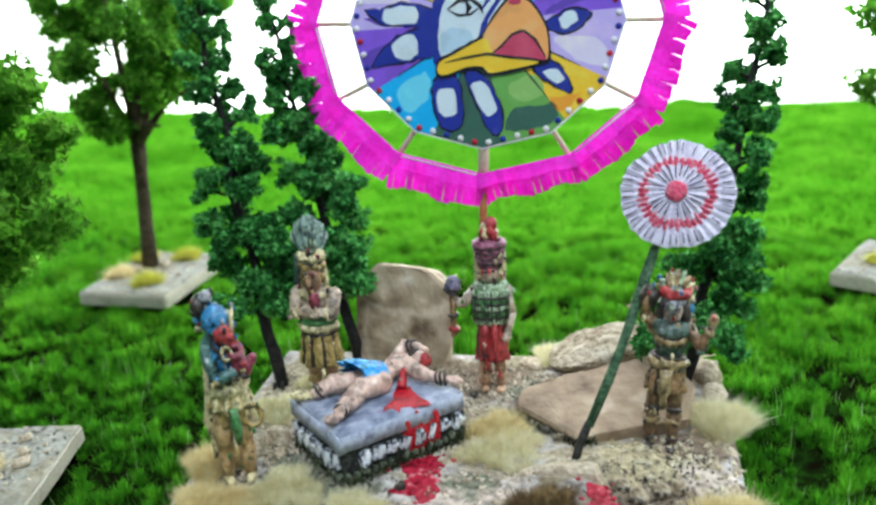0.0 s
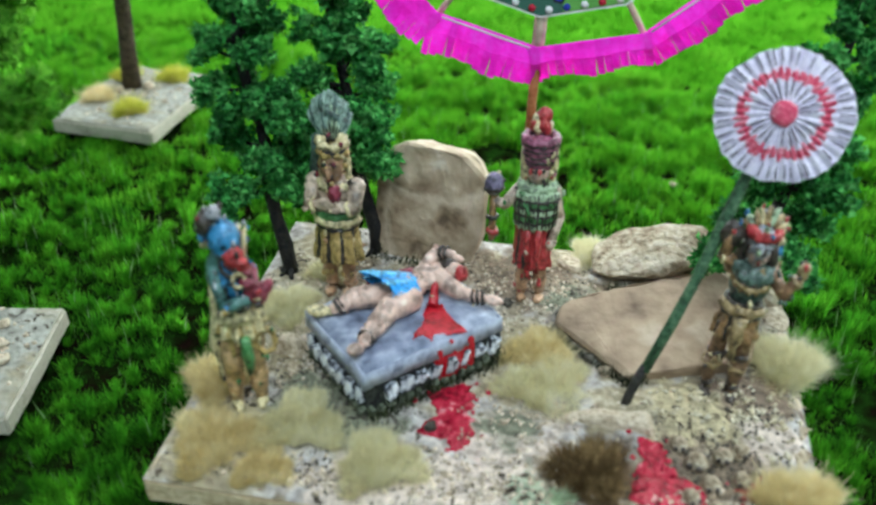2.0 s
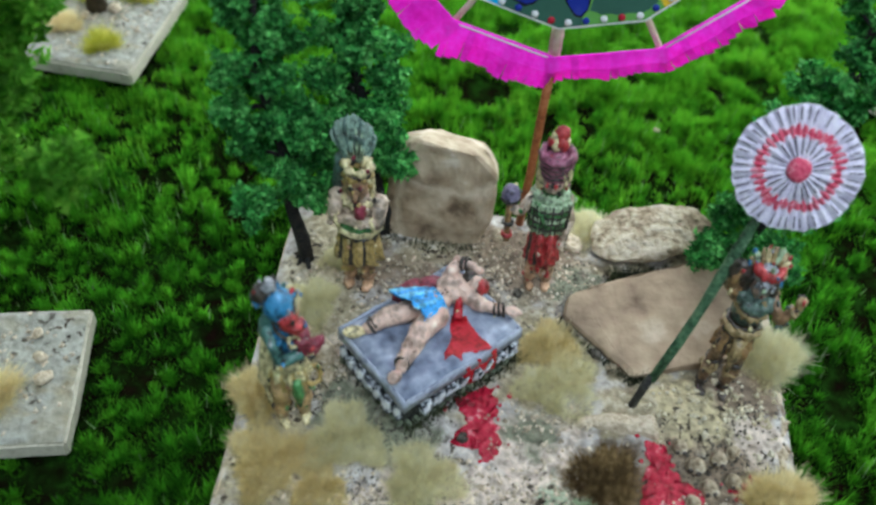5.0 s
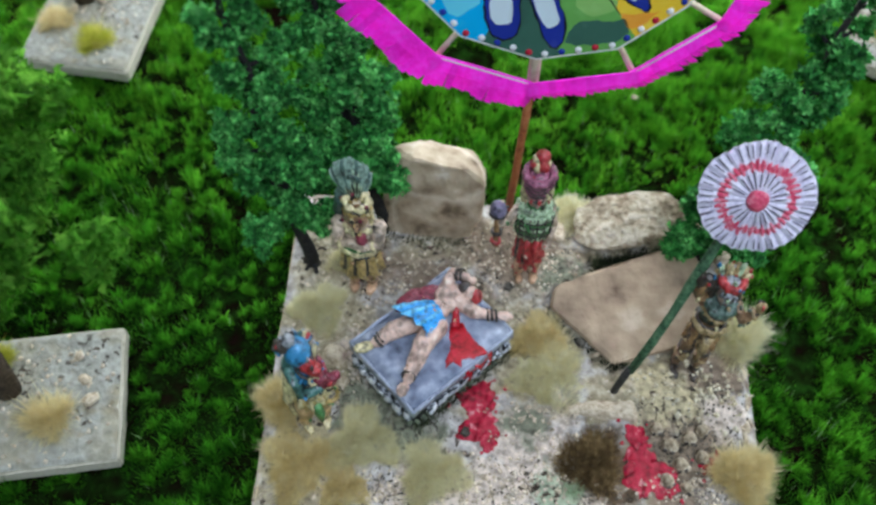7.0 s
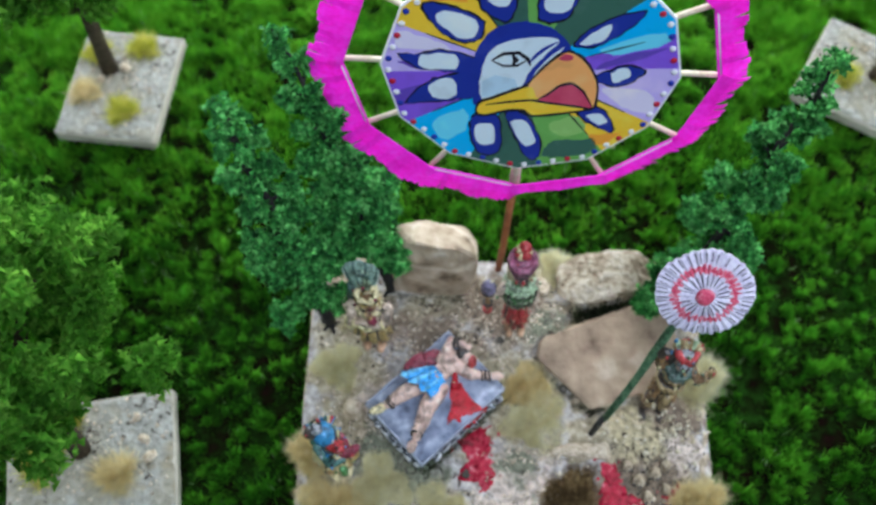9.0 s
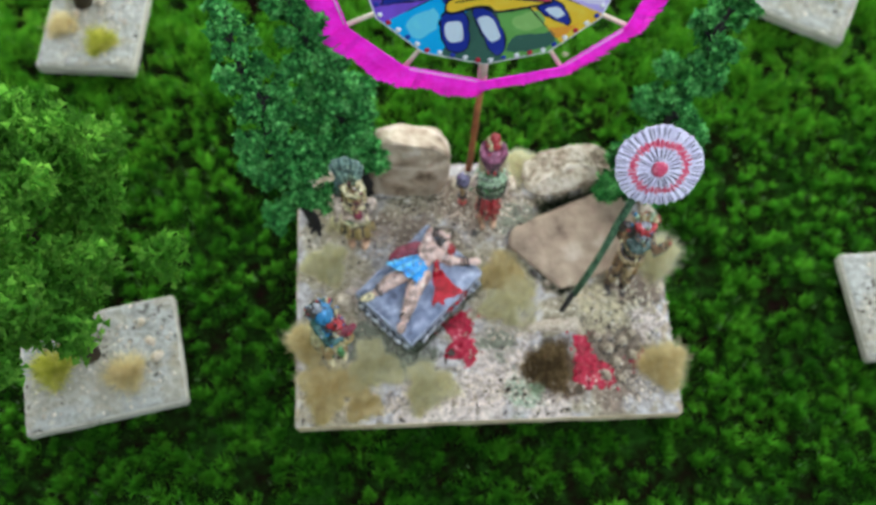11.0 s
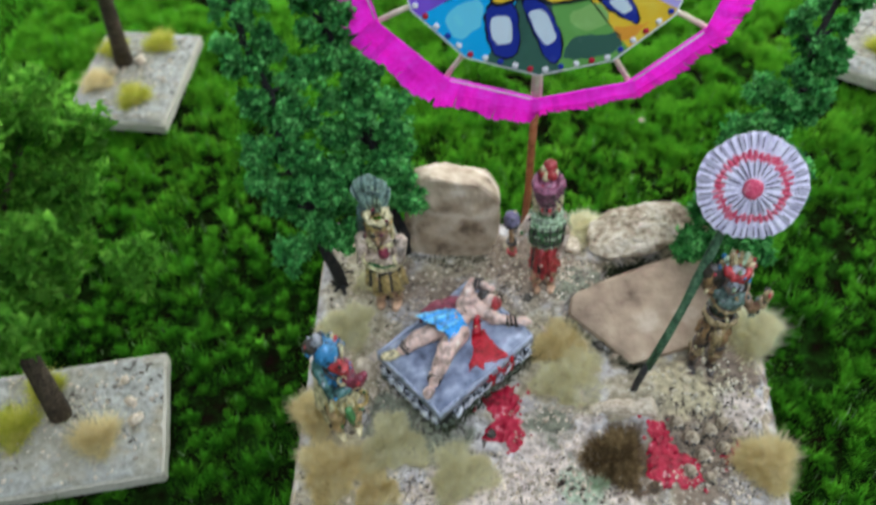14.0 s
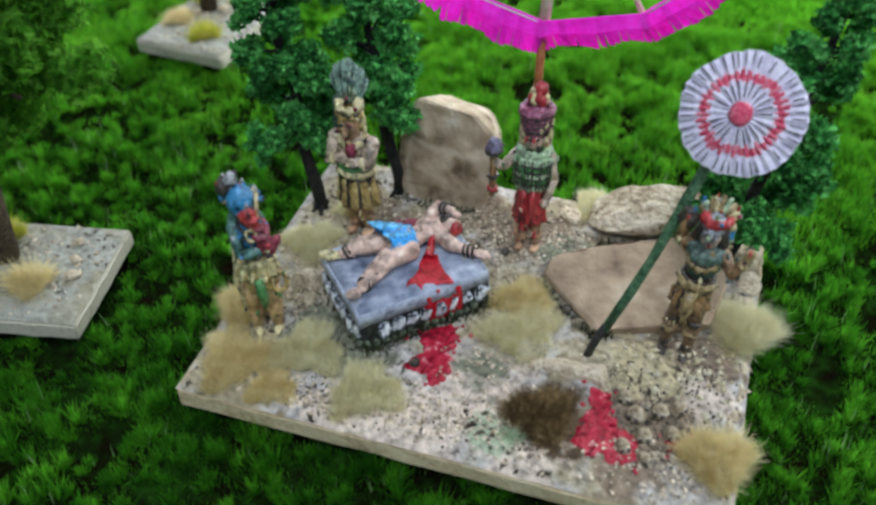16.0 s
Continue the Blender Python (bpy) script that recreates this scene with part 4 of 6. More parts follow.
single("red_puddle", splash([(-9.4, -11.6), (-6.8, -9.6), (-3.6, -9.4), (-2.6, -12.4), (-2.8, -15.0), (-2.2, -18.0), (-2.4, -21.0), (-4.0, -21.6), (-5.0, -19.6), (-6.8, -19.2), (-9.2, -19.0), (-8.2, -17.4), (-7.0, -15.6)],
                            over_ground, ragged=1.1, seed=3, drops=16), BLOODWASH, at(0, 0, 0), "red paint spilled on the gravel below the altar", "paint splash")
single("red_puddle", splash([(18.4, -15.6), (20.4, -15.2), (21.6, -17.2), (22.0, -19.4), (24.6, -21.4), (27.0, -24.6), (25.4, -27.2), (22.4, -26.6), (20.0, -27.6), (17.6, -24.4), (18.4, -21.4), (18.6, -18.0)],
                            over_ground, ragged=1.1, seed=5, drops=16), BLOODWASH, at(0, 0, 0), "red paint spilled beside the dark tuft", "paint splash")
single("red_puddle", splash([(30.4, -21.6), (31.6, -19.6), (33.2, -18.6), (34.0, -20.6), (33.4, -22.8), (31.8, -23.4)],
                            over_ground, ragged=1.0, seed=8, drops=12), BLOODWASH, at(0, 0, 0), "small red paint stain among the model skulls", "paint splash")

# ---- dry grass tufts on the base ----
TUFTS = [(-33.6, 2.6, 6.6, 2.2, PALE), (-37.0, -15.0, 5.4, 3.4, STRAW), (-33.4, -25.4, 8.0, 2.6, STRAW), (-12.4, -25.4, 7.4, 2.4, PALE), (-23.8, -20.6, 8.0, 2.0, PALE), (4.8, -0.6, 7.0, 2.2, STRAW), (6.4, -8.0, 9.0, 2.0, PALE),
         (37.0, -22.6, 6.0, 3.6, STRAW), (38.0, 2.0, 6.4, 4.2, PALE), (11.4, 25.6, 5.6, 2.4, PALE), (-26.0, -28.6, 5.0, 1.6, STRAW), (-29.5, 13.0, 5.2, 1.8, PALE)]
for k, (x, y, r, h, mt) in enumerate(TUFTS):
    tuft(x, y, top_of(min(39, x), min(26, y)) - 0.2, r, h, mt, "dry straw-coloured grass tuft glued to the base" if mt is STRAW else "pale beige dry grass tuft glued to the base", "dry tufts", 30 + k, 9000)
tuft(12.6, -22.0, top_of(13, -22) - 0.3, 6.6, 3.4, BROWN, "dark brown bristly tuft in a hollow of the base", "dry tufts", 55, 4500, 0.9)

tuft(9.4, -27.2, top_of(9, -27) - 0.2, 3.0, 1.0, MINT, "small pale green tuft at the front of the base", "dry tufts", 56, 1200, 0.9)


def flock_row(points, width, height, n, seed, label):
    """Dark fibres along a line on the base: glued flock, and shade in one crevice."""
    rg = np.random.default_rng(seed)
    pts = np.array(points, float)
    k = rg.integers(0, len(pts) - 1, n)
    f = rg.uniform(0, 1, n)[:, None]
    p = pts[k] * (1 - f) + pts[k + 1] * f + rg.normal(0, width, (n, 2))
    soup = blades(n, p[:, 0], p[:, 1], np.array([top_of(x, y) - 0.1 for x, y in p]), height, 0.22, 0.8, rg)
    ob = new("dark_fibres", tri_soup("dark_fibres", soup, FLOCK))
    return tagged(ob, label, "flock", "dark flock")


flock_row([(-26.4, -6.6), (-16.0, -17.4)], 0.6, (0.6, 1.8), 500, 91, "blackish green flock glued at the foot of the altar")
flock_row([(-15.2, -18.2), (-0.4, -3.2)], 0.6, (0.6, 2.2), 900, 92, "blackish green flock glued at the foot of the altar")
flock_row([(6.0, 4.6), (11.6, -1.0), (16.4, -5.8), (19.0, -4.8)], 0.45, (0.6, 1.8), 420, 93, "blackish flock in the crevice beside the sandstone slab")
# no flock here: dark fibres deepen the shade of the gap
flock_row([(14.0, 14.6), (22.0, 16.4), (30.4, 18.8)], 0.8, (0.8, 2.2), 2200, 94, "dark fibres put in for the shade in the crevice below the limestone block")
flock_row([(-24.0, 18.4), (-9.0, 17.6)], 0.7, (0.5, 1.6), 260, 95, "dark fibres at the foot of the boulder")


# ---- painted figurines ----
def figurine(bm, mats, m, label, amount=0.2, seed=0.0, slim=0.9, tall=1.0):
    for v in bm.verts:
        v.co.x *= slim
        v.co.z *= tall
    bmesh.ops.subdivide_edges(bm, edges=[e for e in bm.edges if e.calc_length() > 0.55], cuts=1, use_grid_fill=True)
    roughen(bm, amount, 1.0, seed)
    roughen(bm, 0.19, 0.42, seed + 5.0)
    return single("figurine", bm, mats, m, label, "figurine", "painted figurines")


def ornaments(bm, low, high, n, choices, seed, size=(0.22, 0.42)):
    """Small beads, tassels and painted knobs all over a costume."""
    bm.normal_update()
    rg = random.Random(seed)
    bm.verts.ensure_lookup_table()
    spots = [(v.co.copy(), v.normal.copy()) for v in bm.verts if low < v.co.z < high and v.normal.length > 0.5]
    for p, nn in rg.sample(spots, min(n, len(spots))):
        r = rg.uniform(*size)
        ell(bm, p + nn * r * 0.3, (r, r * 0.8, r * rg.uniform(0.7, 1.7)), rg.choice(choices), (0, 0, rg.uniform(0, 180)), 6, 5)


def legs(bm, mi, shoe, h, gap=1.5, r=1.05, stance=0.4):
    for s in (-1, 1):
        limb(bm, (s * gap, 0.2 * s, h), (s * (gap + stance), -0.2, h * 0.5), r * 1.15, r * 0.85, mi)
        limb(bm, (s * (gap + stance), -0.2, h * 0.5), (s * (gap + stance), 0.3, 0.9), r * 0.95, r * 0.62, mi)
        ell(bm, (s * (gap + stance), -0.7, 0.55), (0.85, 1.7, 0.6), shoe, (0, 0, -10 * s))
        band(bm, (s * (gap + stance), 0.2, 1.7), 0.75, 0.32, shoe, seg=12)


# bird-helmet dancer with a blue cape and ochre skirt
bm = bmesh.new()
legs(bm, 11, 3, 9.5, 1.5, 1.65)
skirt(bm, (0, 0.1, 16.4), 2.4, 2.8, 3.8, 11, 0.10, 3)
skirt(bm, (0, 0.1, 14.2), 2.6, 3.2, 4.0, 11, 0.12, 3, valley=1)
skirt(bm, (0, 0.3, 12.4), 3.6, 3.0, 3.2, 9, 0.12, 1, valley=4)
for z in (15.4, 13.0):
    band(bm, (0, 0.1, z), 2.75, 0.45, 9, 0.85, seg=20)
band(bm, (0, 0.1, 14.2), 3.0, 0.75, 3, 0.85, seg=24, lumps=9, amp=0.25)
chain(bm, [(0.4, -2.9, 12.0), (0.6, -3.1, 9.8), (0.8, -2.8, 7.0)], [0.8, 1.1, 0.7], 5)
chain(bm, [(-2.4, 1.8, 16), (-3.2, 2.0, 9), (-3.2, 1.6, 3.2)], [1.4, 1.6, 1.0], 3)
ell(bm, (0, 0.3, 17.6), (3.1, 2.3, 3.6), 0)
ell(bm, (-0.4, 1.4, 18.0), (3.5, 1.8, 4.4), 10)
limb(bm, (-2.6, -0.2, 19.2), (-1.8, -2.6, 16.2), 1.1, 0.9, 10)
limb(bm, (-1.8, -2.6, 16.2), (1.6, -3.0, 17.0), 0.9, 0.7, 10)
limb(bm, (2.6, -0.2, 19.2), (3.2, -2.4, 17.2), 1.1, 0.8, 6)
limb(bm, (3.2, -2.4, 17.2), (5.0, -2.6, 18.6), 0.9, 0.7, 6)
band(bm, (0.8, -2.9, 19.8), 0.9, 0.3, 3, rot=(80, 0, 10), seg=14)
chain(bm, [(-3.2, 1.6, 13.5), (-4.4, 1.2, 9.0), (-3.6, 0.6, 5.0), (-2.2, 0.2, 3.0)], [0.6, 0.7, 0.6, 0.4], 3)
band(bm, (3.8, -1.0, 9.6), 1.4, 0.4, 1, rot=(70, 30, 0), seg=16)
for k in range(11):
    a = radians(15 + 15 * k)
    limb(bm, (-0.4 + 0.8 * math.cos(a), 1.6, 22.0), (-0.6 + 3.4 * math.cos(a), 2.9, 20.6 + 3.6 * math.sin(a)), 0.45, 0.38, (0, 2, 3, 10)[k % 4], 6)
ell(bm, (3.0, -2.6, 17.6), (1.9, 0.9, 1.5), 6, (0, 25, 0))
ell(bm, (2.2, -2.7, 19.0), (1.6, 0.7, 0.8), 6, (0, 15, 0))
ell(bm, (0.4, -0.6, 21.7), (1.8, 1.9, 1.7), 2)
ell(bm, (1.4, -1.9, 21.2), (1.6, 1.2, 0.9), 2, (0, 20, 0))
ell(bm, (-0.5, 0.5, 23.2), (2.5, 2.2, 2.3), 0, (0, -20, 0))
ell(bm, (1.9, -2.5, 20.7), (1.2, 0.7, 0.4), 6, (0, 25, 0))
ell(bm, (1.6, -2.6, 21.8), (1.3, 0.6, 0.45), 2, (0, 10, 0))
limb(bm, (1.9, -0.6, 21.5), (2.6, -0.4, 25.0), 0.5, 0.3, 3)
for k in range(7):
    a = radians(95 + 17 * k)
    feather(bm, (-0.8, 0.8, 23.8), (-0.8 + 3.7 * math.cos(a), 0.9 + 0.1 * k, 24.3 + 2.6 * math.sin(a)), 0.75, 0.5, (0, 7, 8)[k % 3])
ell(bm, (-2.9, 0.9, 25.4), (1.3, 1.2, 1.3), 8)
ell(bm, (-1.5, 0.7, 26.6), (1.2, 1.0, 0.9), 7)
for k in range(4):
    limb(bm, (-2.8 + 1.5 * k, -1.75, 18.9), (-2.4 + 1.4 * k, -2.1, 16.0), 0.28, 0.2, (7, 9)[k % 2], 6)
band(bm, (0.3, -0.5, 20.4), 1.9, 0.35, 9, 1.0, (15, 0, 0), 18)
band(bm, (-0.1, 0.1, 22.9), 2.0, 0.3, 9, 1.0, (25, -15, 0), 18)
ell(bm, (1.0, -2.35, 22.5), (0.4, 0.3, 0.4), 8, seg=8, rings=6)
for k in range(3):
    ell(bm, (3.0 + 0.2 * k, -3.3, 16.4 + 0.9 * k), (0.55, 0.3, 0.35), (8, 3, 2)[k], seg=8, rings=6)
ornaments(bm, 1, 12, 45, (1, 3, 9, 5), 1)
ornaments(bm, 12, 16.5, 60, (3, 1, 9, 3), 2)
ornaments(bm, 16.5, 27, 70, (0, 9, 7, 2, 8), 3)
figurine(bm, [BLUE, GOLD, RED, CREAM, SKIN, GREEN, MAROON, GREY, DARK, BLACKWASH, TEAL, OCHRESKIN], at(-31.6, -17.8, 3.8, 25), "painted figurine in a blue cape, red mask and ochre skirt", seed=1.0, slim=0.80, tall=1.08)

# priest with a feather fan headdress and folded arms
bm = bmesh.new()
legs(bm, 0, 0, 8.0, 1.2, 1.1, 0.2)
skirt(bm, (0, 0, 13.0), 6.6, 2.7, 3.3, 9, 0.16, 1, valley=8)
band(bm, (0, 0, 12.3), 2.75, 0.3, 8, 0.85, seg=20)
band(bm, (0, 0, 13.3), 2.7, 0.7, 2, 0.85, seg=22, lumps=8, amp=0.2)
band(bm, (0, 0, 14.6), 2.5, 0.8, 5, 0.85)
ell(bm, (0, 0.2, 17.0), (3.1, 2.2, 3.4), 3)
for s in (-1, 1):
    ell(bm, (s * 2.9, 0.1, 18.7), (1.4, 1.3, 1.3), 3)
    limb(bm, (s * 3.1, -0.2, 18.4), (s * 3.0, -1.8, 16.0), 1.15, 0.95, 3)
    limb(bm, (s * 3.0, -1.8, 16.0), (-s * 0.9, -2.6, 16.6 + 0.4 * s), 0.95, 0.75, 3)
    band(bm, (s * 2.6, -1.9, 16.1), 1.0, 0.3, 2, rot=(0, 70, 0), seg=12)
band(bm, (0, -0.1, 19.2), 2.0, 0.6, 2, 0.9, (12, 0, 0), 22, 6, 11, 0.25)
ell(bm, (0.8, -2.6, 18.6), (0.9, 0.8, 1.6), 4)
ell(bm, (0, -0.7, 22.0), (1.6, 1.8, 2.5), 0)
ell(bm, (0.15, -2.6, 22.0), (0.45, 0.6, 1.1), 0)
for s in (-1, 1):
    chain(bm, [(s * 1.6, 0.3, 23.6), (s * 1.9, 0.3, 21.4), (s * 1.9, 0.0, 19.2)], [0.4, 0.45, 0.35], 2)
    ell(bm, (s * 1.7, -0.3, 22.0), (0.4, 0.45, 0.55), 1)
band(bm, (0, -0.2, 24.2), 1.6, 0.6, 1, 0.95, (8, 0, 0), 20, 6, 7, 0.4)
band(bm, (0, -0.3, 24.8), 1.7, 0.28, 8, 0.95, (8, 0, 0), 18)
for x in (-0.7, 0.8):
    ell(bm, (x, -2.25, 22.8), (0.35, 0.25, 0.2), 8, seg=8, rings=6)
ell(bm, (0.2, -2.1, 20.4), (0.55, 0.5, 0.4), 4, seg=8, rings=6)
band(bm, (0, -0.2, 25.5), 1.7, 0.6, 2, 0.95, (8, 0, 0), 20, 6, 6, 0.45)
for k in range(15):
    a = radians(28 + 9.2 * k)
    tipf = Vector((-1.4 + 3.4 * math.cos(a), 3.6, 26.0 + 5.4 * math.sin(a)))
    feather(bm, (0.9 * math.cos(a) - 0.3, 0.7, 25.4), tipf, 0.72, 0.32, (6, 7, 6, 6)[k % 4])
    limb(bm, (0.9 * math.cos(a) - 0.3, 0.35, 25.6), Vector((0.9 * math.cos(a) - 0.3, 0.35, 25.6)).lerp(tipf - Vector((0, 0.45, 0.6)), 0.85), 0.15, 0.1, (9, 8, 9, 8)[k % 4], 5, False)
ell(bm, (-0.8, 1.9, 26.6), (1.8, 0.4, 2.4), 7)
chain(bm, [(-2.4, 1.6, 25), (-3.0, 2.0, 20), (-2.6, 2.2, 14)], [1.2, 1.3, 0.8], 7)
ornaments(bm, 2, 13, 60, (1, 2, 8, 0), 4)
ornaments(bm, 13, 20, 60, (3, 2, 8, 3), 5)
ornaments(bm, 20, 26, 60, (2, 8, 1, 4), 6)
figurine(bm, [SKIN, GOLD, CREAM, PALESKIN, MAROON, GREEN, PLUME, PLUMEDARK, BLACKWASH, PALEGREEN], at(-26.4, 8.2, 4.0, -4), "painted figurine with grey-green feather headdress and folded arms", seed=2.0, slim=1.06)

# club bearer in a green shawl and red kilt
bm = bmesh.new()
legs(bm, 10, 10, 7.5, 1.2, 1.15, 0.25)
skirt(bm, (0, 0, 12.0), 6.4, 2.5, 2.9, 8, 0.14, 1, valley=9)
for x in (-0.9, 0.7):
    chain(bm, [(x, -2.3, 12.2), (x * 1.1, -2.7, 9), (x * 1.1, -2.6, 5.4)], [0.5, 0.6, 0.45], 1)
ell(bm, (0, 0.2, 15.0), (2.7, 2.1, 3.6), 2)
for k in range(5):
    band(bm, (0, 0, 12.7 + 1.15 * k), 2.75 + 0.12 * k, 0.72, 2 if k % 2 else 3, 0.82, (4, 0, 0), 30, 6, 15, 0.22)
band(bm, (0, 0, 18.2), 2.5, 0.85, 3, 0.85, (6, 0, 0), 26, 6, 13, 0.25)
for k in range(4):
    band(bm, (0, -0.05, 13.3 + 1.15 * k), 3.25 + 0.12 * k, 0.22, 9, 0.82, (4, 0, 0), 30)
for k in range(13):
    a = radians(200 + 11 * k)
    limb(bm, (3.5 * math.cos(a), 2.95 * math.sin(a), 12.6), (3.75 * math.cos(a), 3.1 * math.sin(a), 17.6), 0.13, 0.13, 9, 5, False)
limb(bm, (-2.9, 0, 17.4), (-5.0, -1.4, 15.6), 1.05, 0.8, 0)
limb(bm, (-5.0, -1.4, 15.6), (-6.3, -1.6, 16.0), 0.8, 0.7, 0)
limb(bm, (2.9, 0.1, 17.4), (3.7, 0.2, 13.4), 1.1, 0.9, 0)
limb(bm, (3.7, 0.2, 13.4), (2.9, -1.4, 10.2), 0.9, 0.65, 0)
ell(bm, (2.8, -1.5, 9.8), (0.8, 0.8, 0.9), 0)
limb(bm, (-6.8, -1.8, 10.6), (-6.8, -1.6, 17.4), 0.7, 0.6, 5)
band(bm, (-6.8, -1.7, 13.6), 0.75, 0.35, 9, seg=12)
band(bm, (-6.8, -1.7, 11.4), 0.6, 0.5, 1, seg=12)
ell(bm, (-6.8, -1.6, 18.6), (1.6, 1.6, 1.7), 6)
band(bm, (-6.8, -1.6, 18.0), 1.5, 0.25, 9, seg=14)
ell(bm, (0, -0.3, 20.6), (1.8, 1.9, 2.0), 4)
ell(bm, (0, -2.1, 20.3), (0.4, 0.5, 0.6), 4)
for s in (-1, 1):
    ell(bm, (s * 1.9, -0.3, 20.2), (0.5, 0.6, 0.9), 8)
    chain(bm, [(s * 2.5, 0.4, 24.5), (s * 2.5, 0.3, 21.0), (s * 2.3, 0.2, 18.4)], [0.45, 0.5, 0.35], 8)
for k in range(5):
    band(bm, (0, 0, 21.9 + 0.85 * k), 1.65 + 0.22 * k, 0.75, 7, 0.95, (5, 0, 0), 24)
ell(bm, (0, 0, 23.8), (2.5, 2.3, 2.2), 7)
for k in range(4):
    band(bm, (0, -0.1, 22.35 + 0.85 * k), 2.3 + 0.22 * k, 0.16, 9, 0.95, (5, 0, 0), 24)
for x in (-0.7, 0.7):
    ell(bm, (x, -1.95, 20.9), (0.35, 0.25, 0.25), 9, seg=8, rings=6)
for k in range(9):
    a = 6.2832 * k / 9
    ell(bm, (1.15 * math.cos(a), 0.5 + 1.0 * math.sin(a), 26.8 + 0.5 * (k % 2)), (0.75, 0.75, 1.0), (1, 8)[k % 3 == 0], seg=8, rings=6)
ell(bm, (0.2, 0.6, 28.4), (1.3, 1.2, 1.3), 1)
ell(bm, (-0.9, 0.2, 28.0), (0.7, 0.7, 0.9), 8)
ornaments(bm, 1, 12, 40, (1, 1, 9, 0), 7)
ornaments(bm, 12, 19, 60, (2, 3, 9), 8)
ornaments(bm, 19, 29, 50, (7, 8, 9, 1), 9)
figurine(bm, [PALESKIN, RED, GREEN, PALEGREEN, PINKSKIN, LIMB, VIOLET, MAUVE, CREAM, BLACKWASH, SKIN], at(2.0, 11.8, 4.0, 3) @ pose(0, 0, 0, -9, 0, 0), "painted figurine in mauve turban and green shawl, holding a club", seed=3.0)

# warrior with crested headdress and raised arms
bm = bmesh.new()
legs(bm, 13, 7, 11.0, 1.5, 1.35, 0.5)
for s in (-1, 1):
    band(bm, (s * 1.9, 0.0, 4.6), 1.1, 0.45, 1, seg=14)
    band(bm, (s * 1.8, -0.1, 6.4), 1.15, 0.4, 7, seg=14)
skirt(bm, (0, 0, 13.2), 4.2, 2.8, 3.3, 8, 0.14, 0, valley=7)
for z in (14.3, 12.5):
    band(bm, (0, 0, z), 2.8, 0.3, 7, 0.85, seg=20)
band(bm, (0, -0.4, 17.9), 2.6, 0.3, 7, 0.9, (16, 0, 0), 22)
for x in (-0.6, 0.6):
    ell(bm, (x, -2.5, 22.0), (0.35, 0.3, 0.3), 7, seg=8, rings=6)
chain(bm, [(0, -2.6, 12.8), (0.1, -3.0, 9.8), (0.1, -2.7, 7.0)], [1.0, 1.15, 0.8], 1)
band(bm, (0, 0, 13.4), 2.8, 0.7, 1, 0.85, seg=24, lumps=10, amp=0.2)
ell(bm, (0, 0.2, 16.6), (3.0, 2.2, 3.4), 2)
band(bm, (0, -0.3, 18.6), 2.4, 0.95, 2, 0.9, (14, 0, 0), 26, 6, 11, 0.3)
band(bm, (0, -0.6, 17.2), 2.3, 0.6, 1, 0.9, (18, 0, 0), 24, 6, 12, 0.3)
limb(bm, (3.0, 0, 18.4), (5.2, -0.8, 16.4), 1.15, 0.9, 4)
limb(bm, (5.2, -0.8, 16.4), (6.6, -1.2, 19.2), 0.9, 0.7, 4)
ell(bm, (6.8, -1.2, 20.0), (0.9, 0.8, 1.2), 1)
band(bm, (6.3, -1.1, 18.6), 0.85, 0.35, 1, rot=(0, 25, 0), seg=12)
limb(bm, (-3.0, 0, 18.4), (-4.8, -0.6, 20.0), 1.15, 0.95, 0)
limb(bm, (-4.8, -0.6, 20.0), (-4.4, -1.0, 23.0), 1.0, 0.8, 0)
ell(bm, (-4.3, -0.6, 22.6), (1.7, 1.2, 2.0), 7)
ell(bm, (0, -0.5, 21.0), (1.6, 1.8, 1.9), 5)
ell(bm, (0, -1.6, 21.6), (1.2, 1.0, 1.4), 8)
ell(bm, (0, 0.2, 22.6), (2.2, 1.9, 1.8), 3)
for s in (-1, 1):
    chain(bm, [(s * 1.7, 0.2, 22.6), (s * 2.4, 0.1, 20.0), (s * 2.4, 0, 17.6)], [0.8, 0.9, 0.5], 9)
band(bm, (0, 0.0, 23.6), 2.0, 0.75, 6, 0.95, (6, 0, 0), 22, 6, 9, 0.2)
for k in range(9):
    a = radians(10 + 20 * k)
    feather(bm, (1.5 * math.cos(a), 0.4, 23.8), (3.4 * math.cos(a), 0.9, 23.6 + 3.3 * math.sin(a)), 0.6, 0.4, (1, 10, 1, 11)[k % 4])
for k in range(5):
    ell(bm, (2.6 + 0.25 * (k % 2), 0.6, 18.2 + 1.1 * k), (0.75, 0.6, 0.75), (12, 10, 11)[k % 3], seg=8, rings=6)
ornaments(bm, 1, 13, 70, (7, 1, 13, 10), 10)
ornaments(bm, 13, 20, 70, (2, 10, 7, 1), 11)
ornaments(bm, 20, 28, 70, (10, 12, 7, 11, 6, 3), 12)
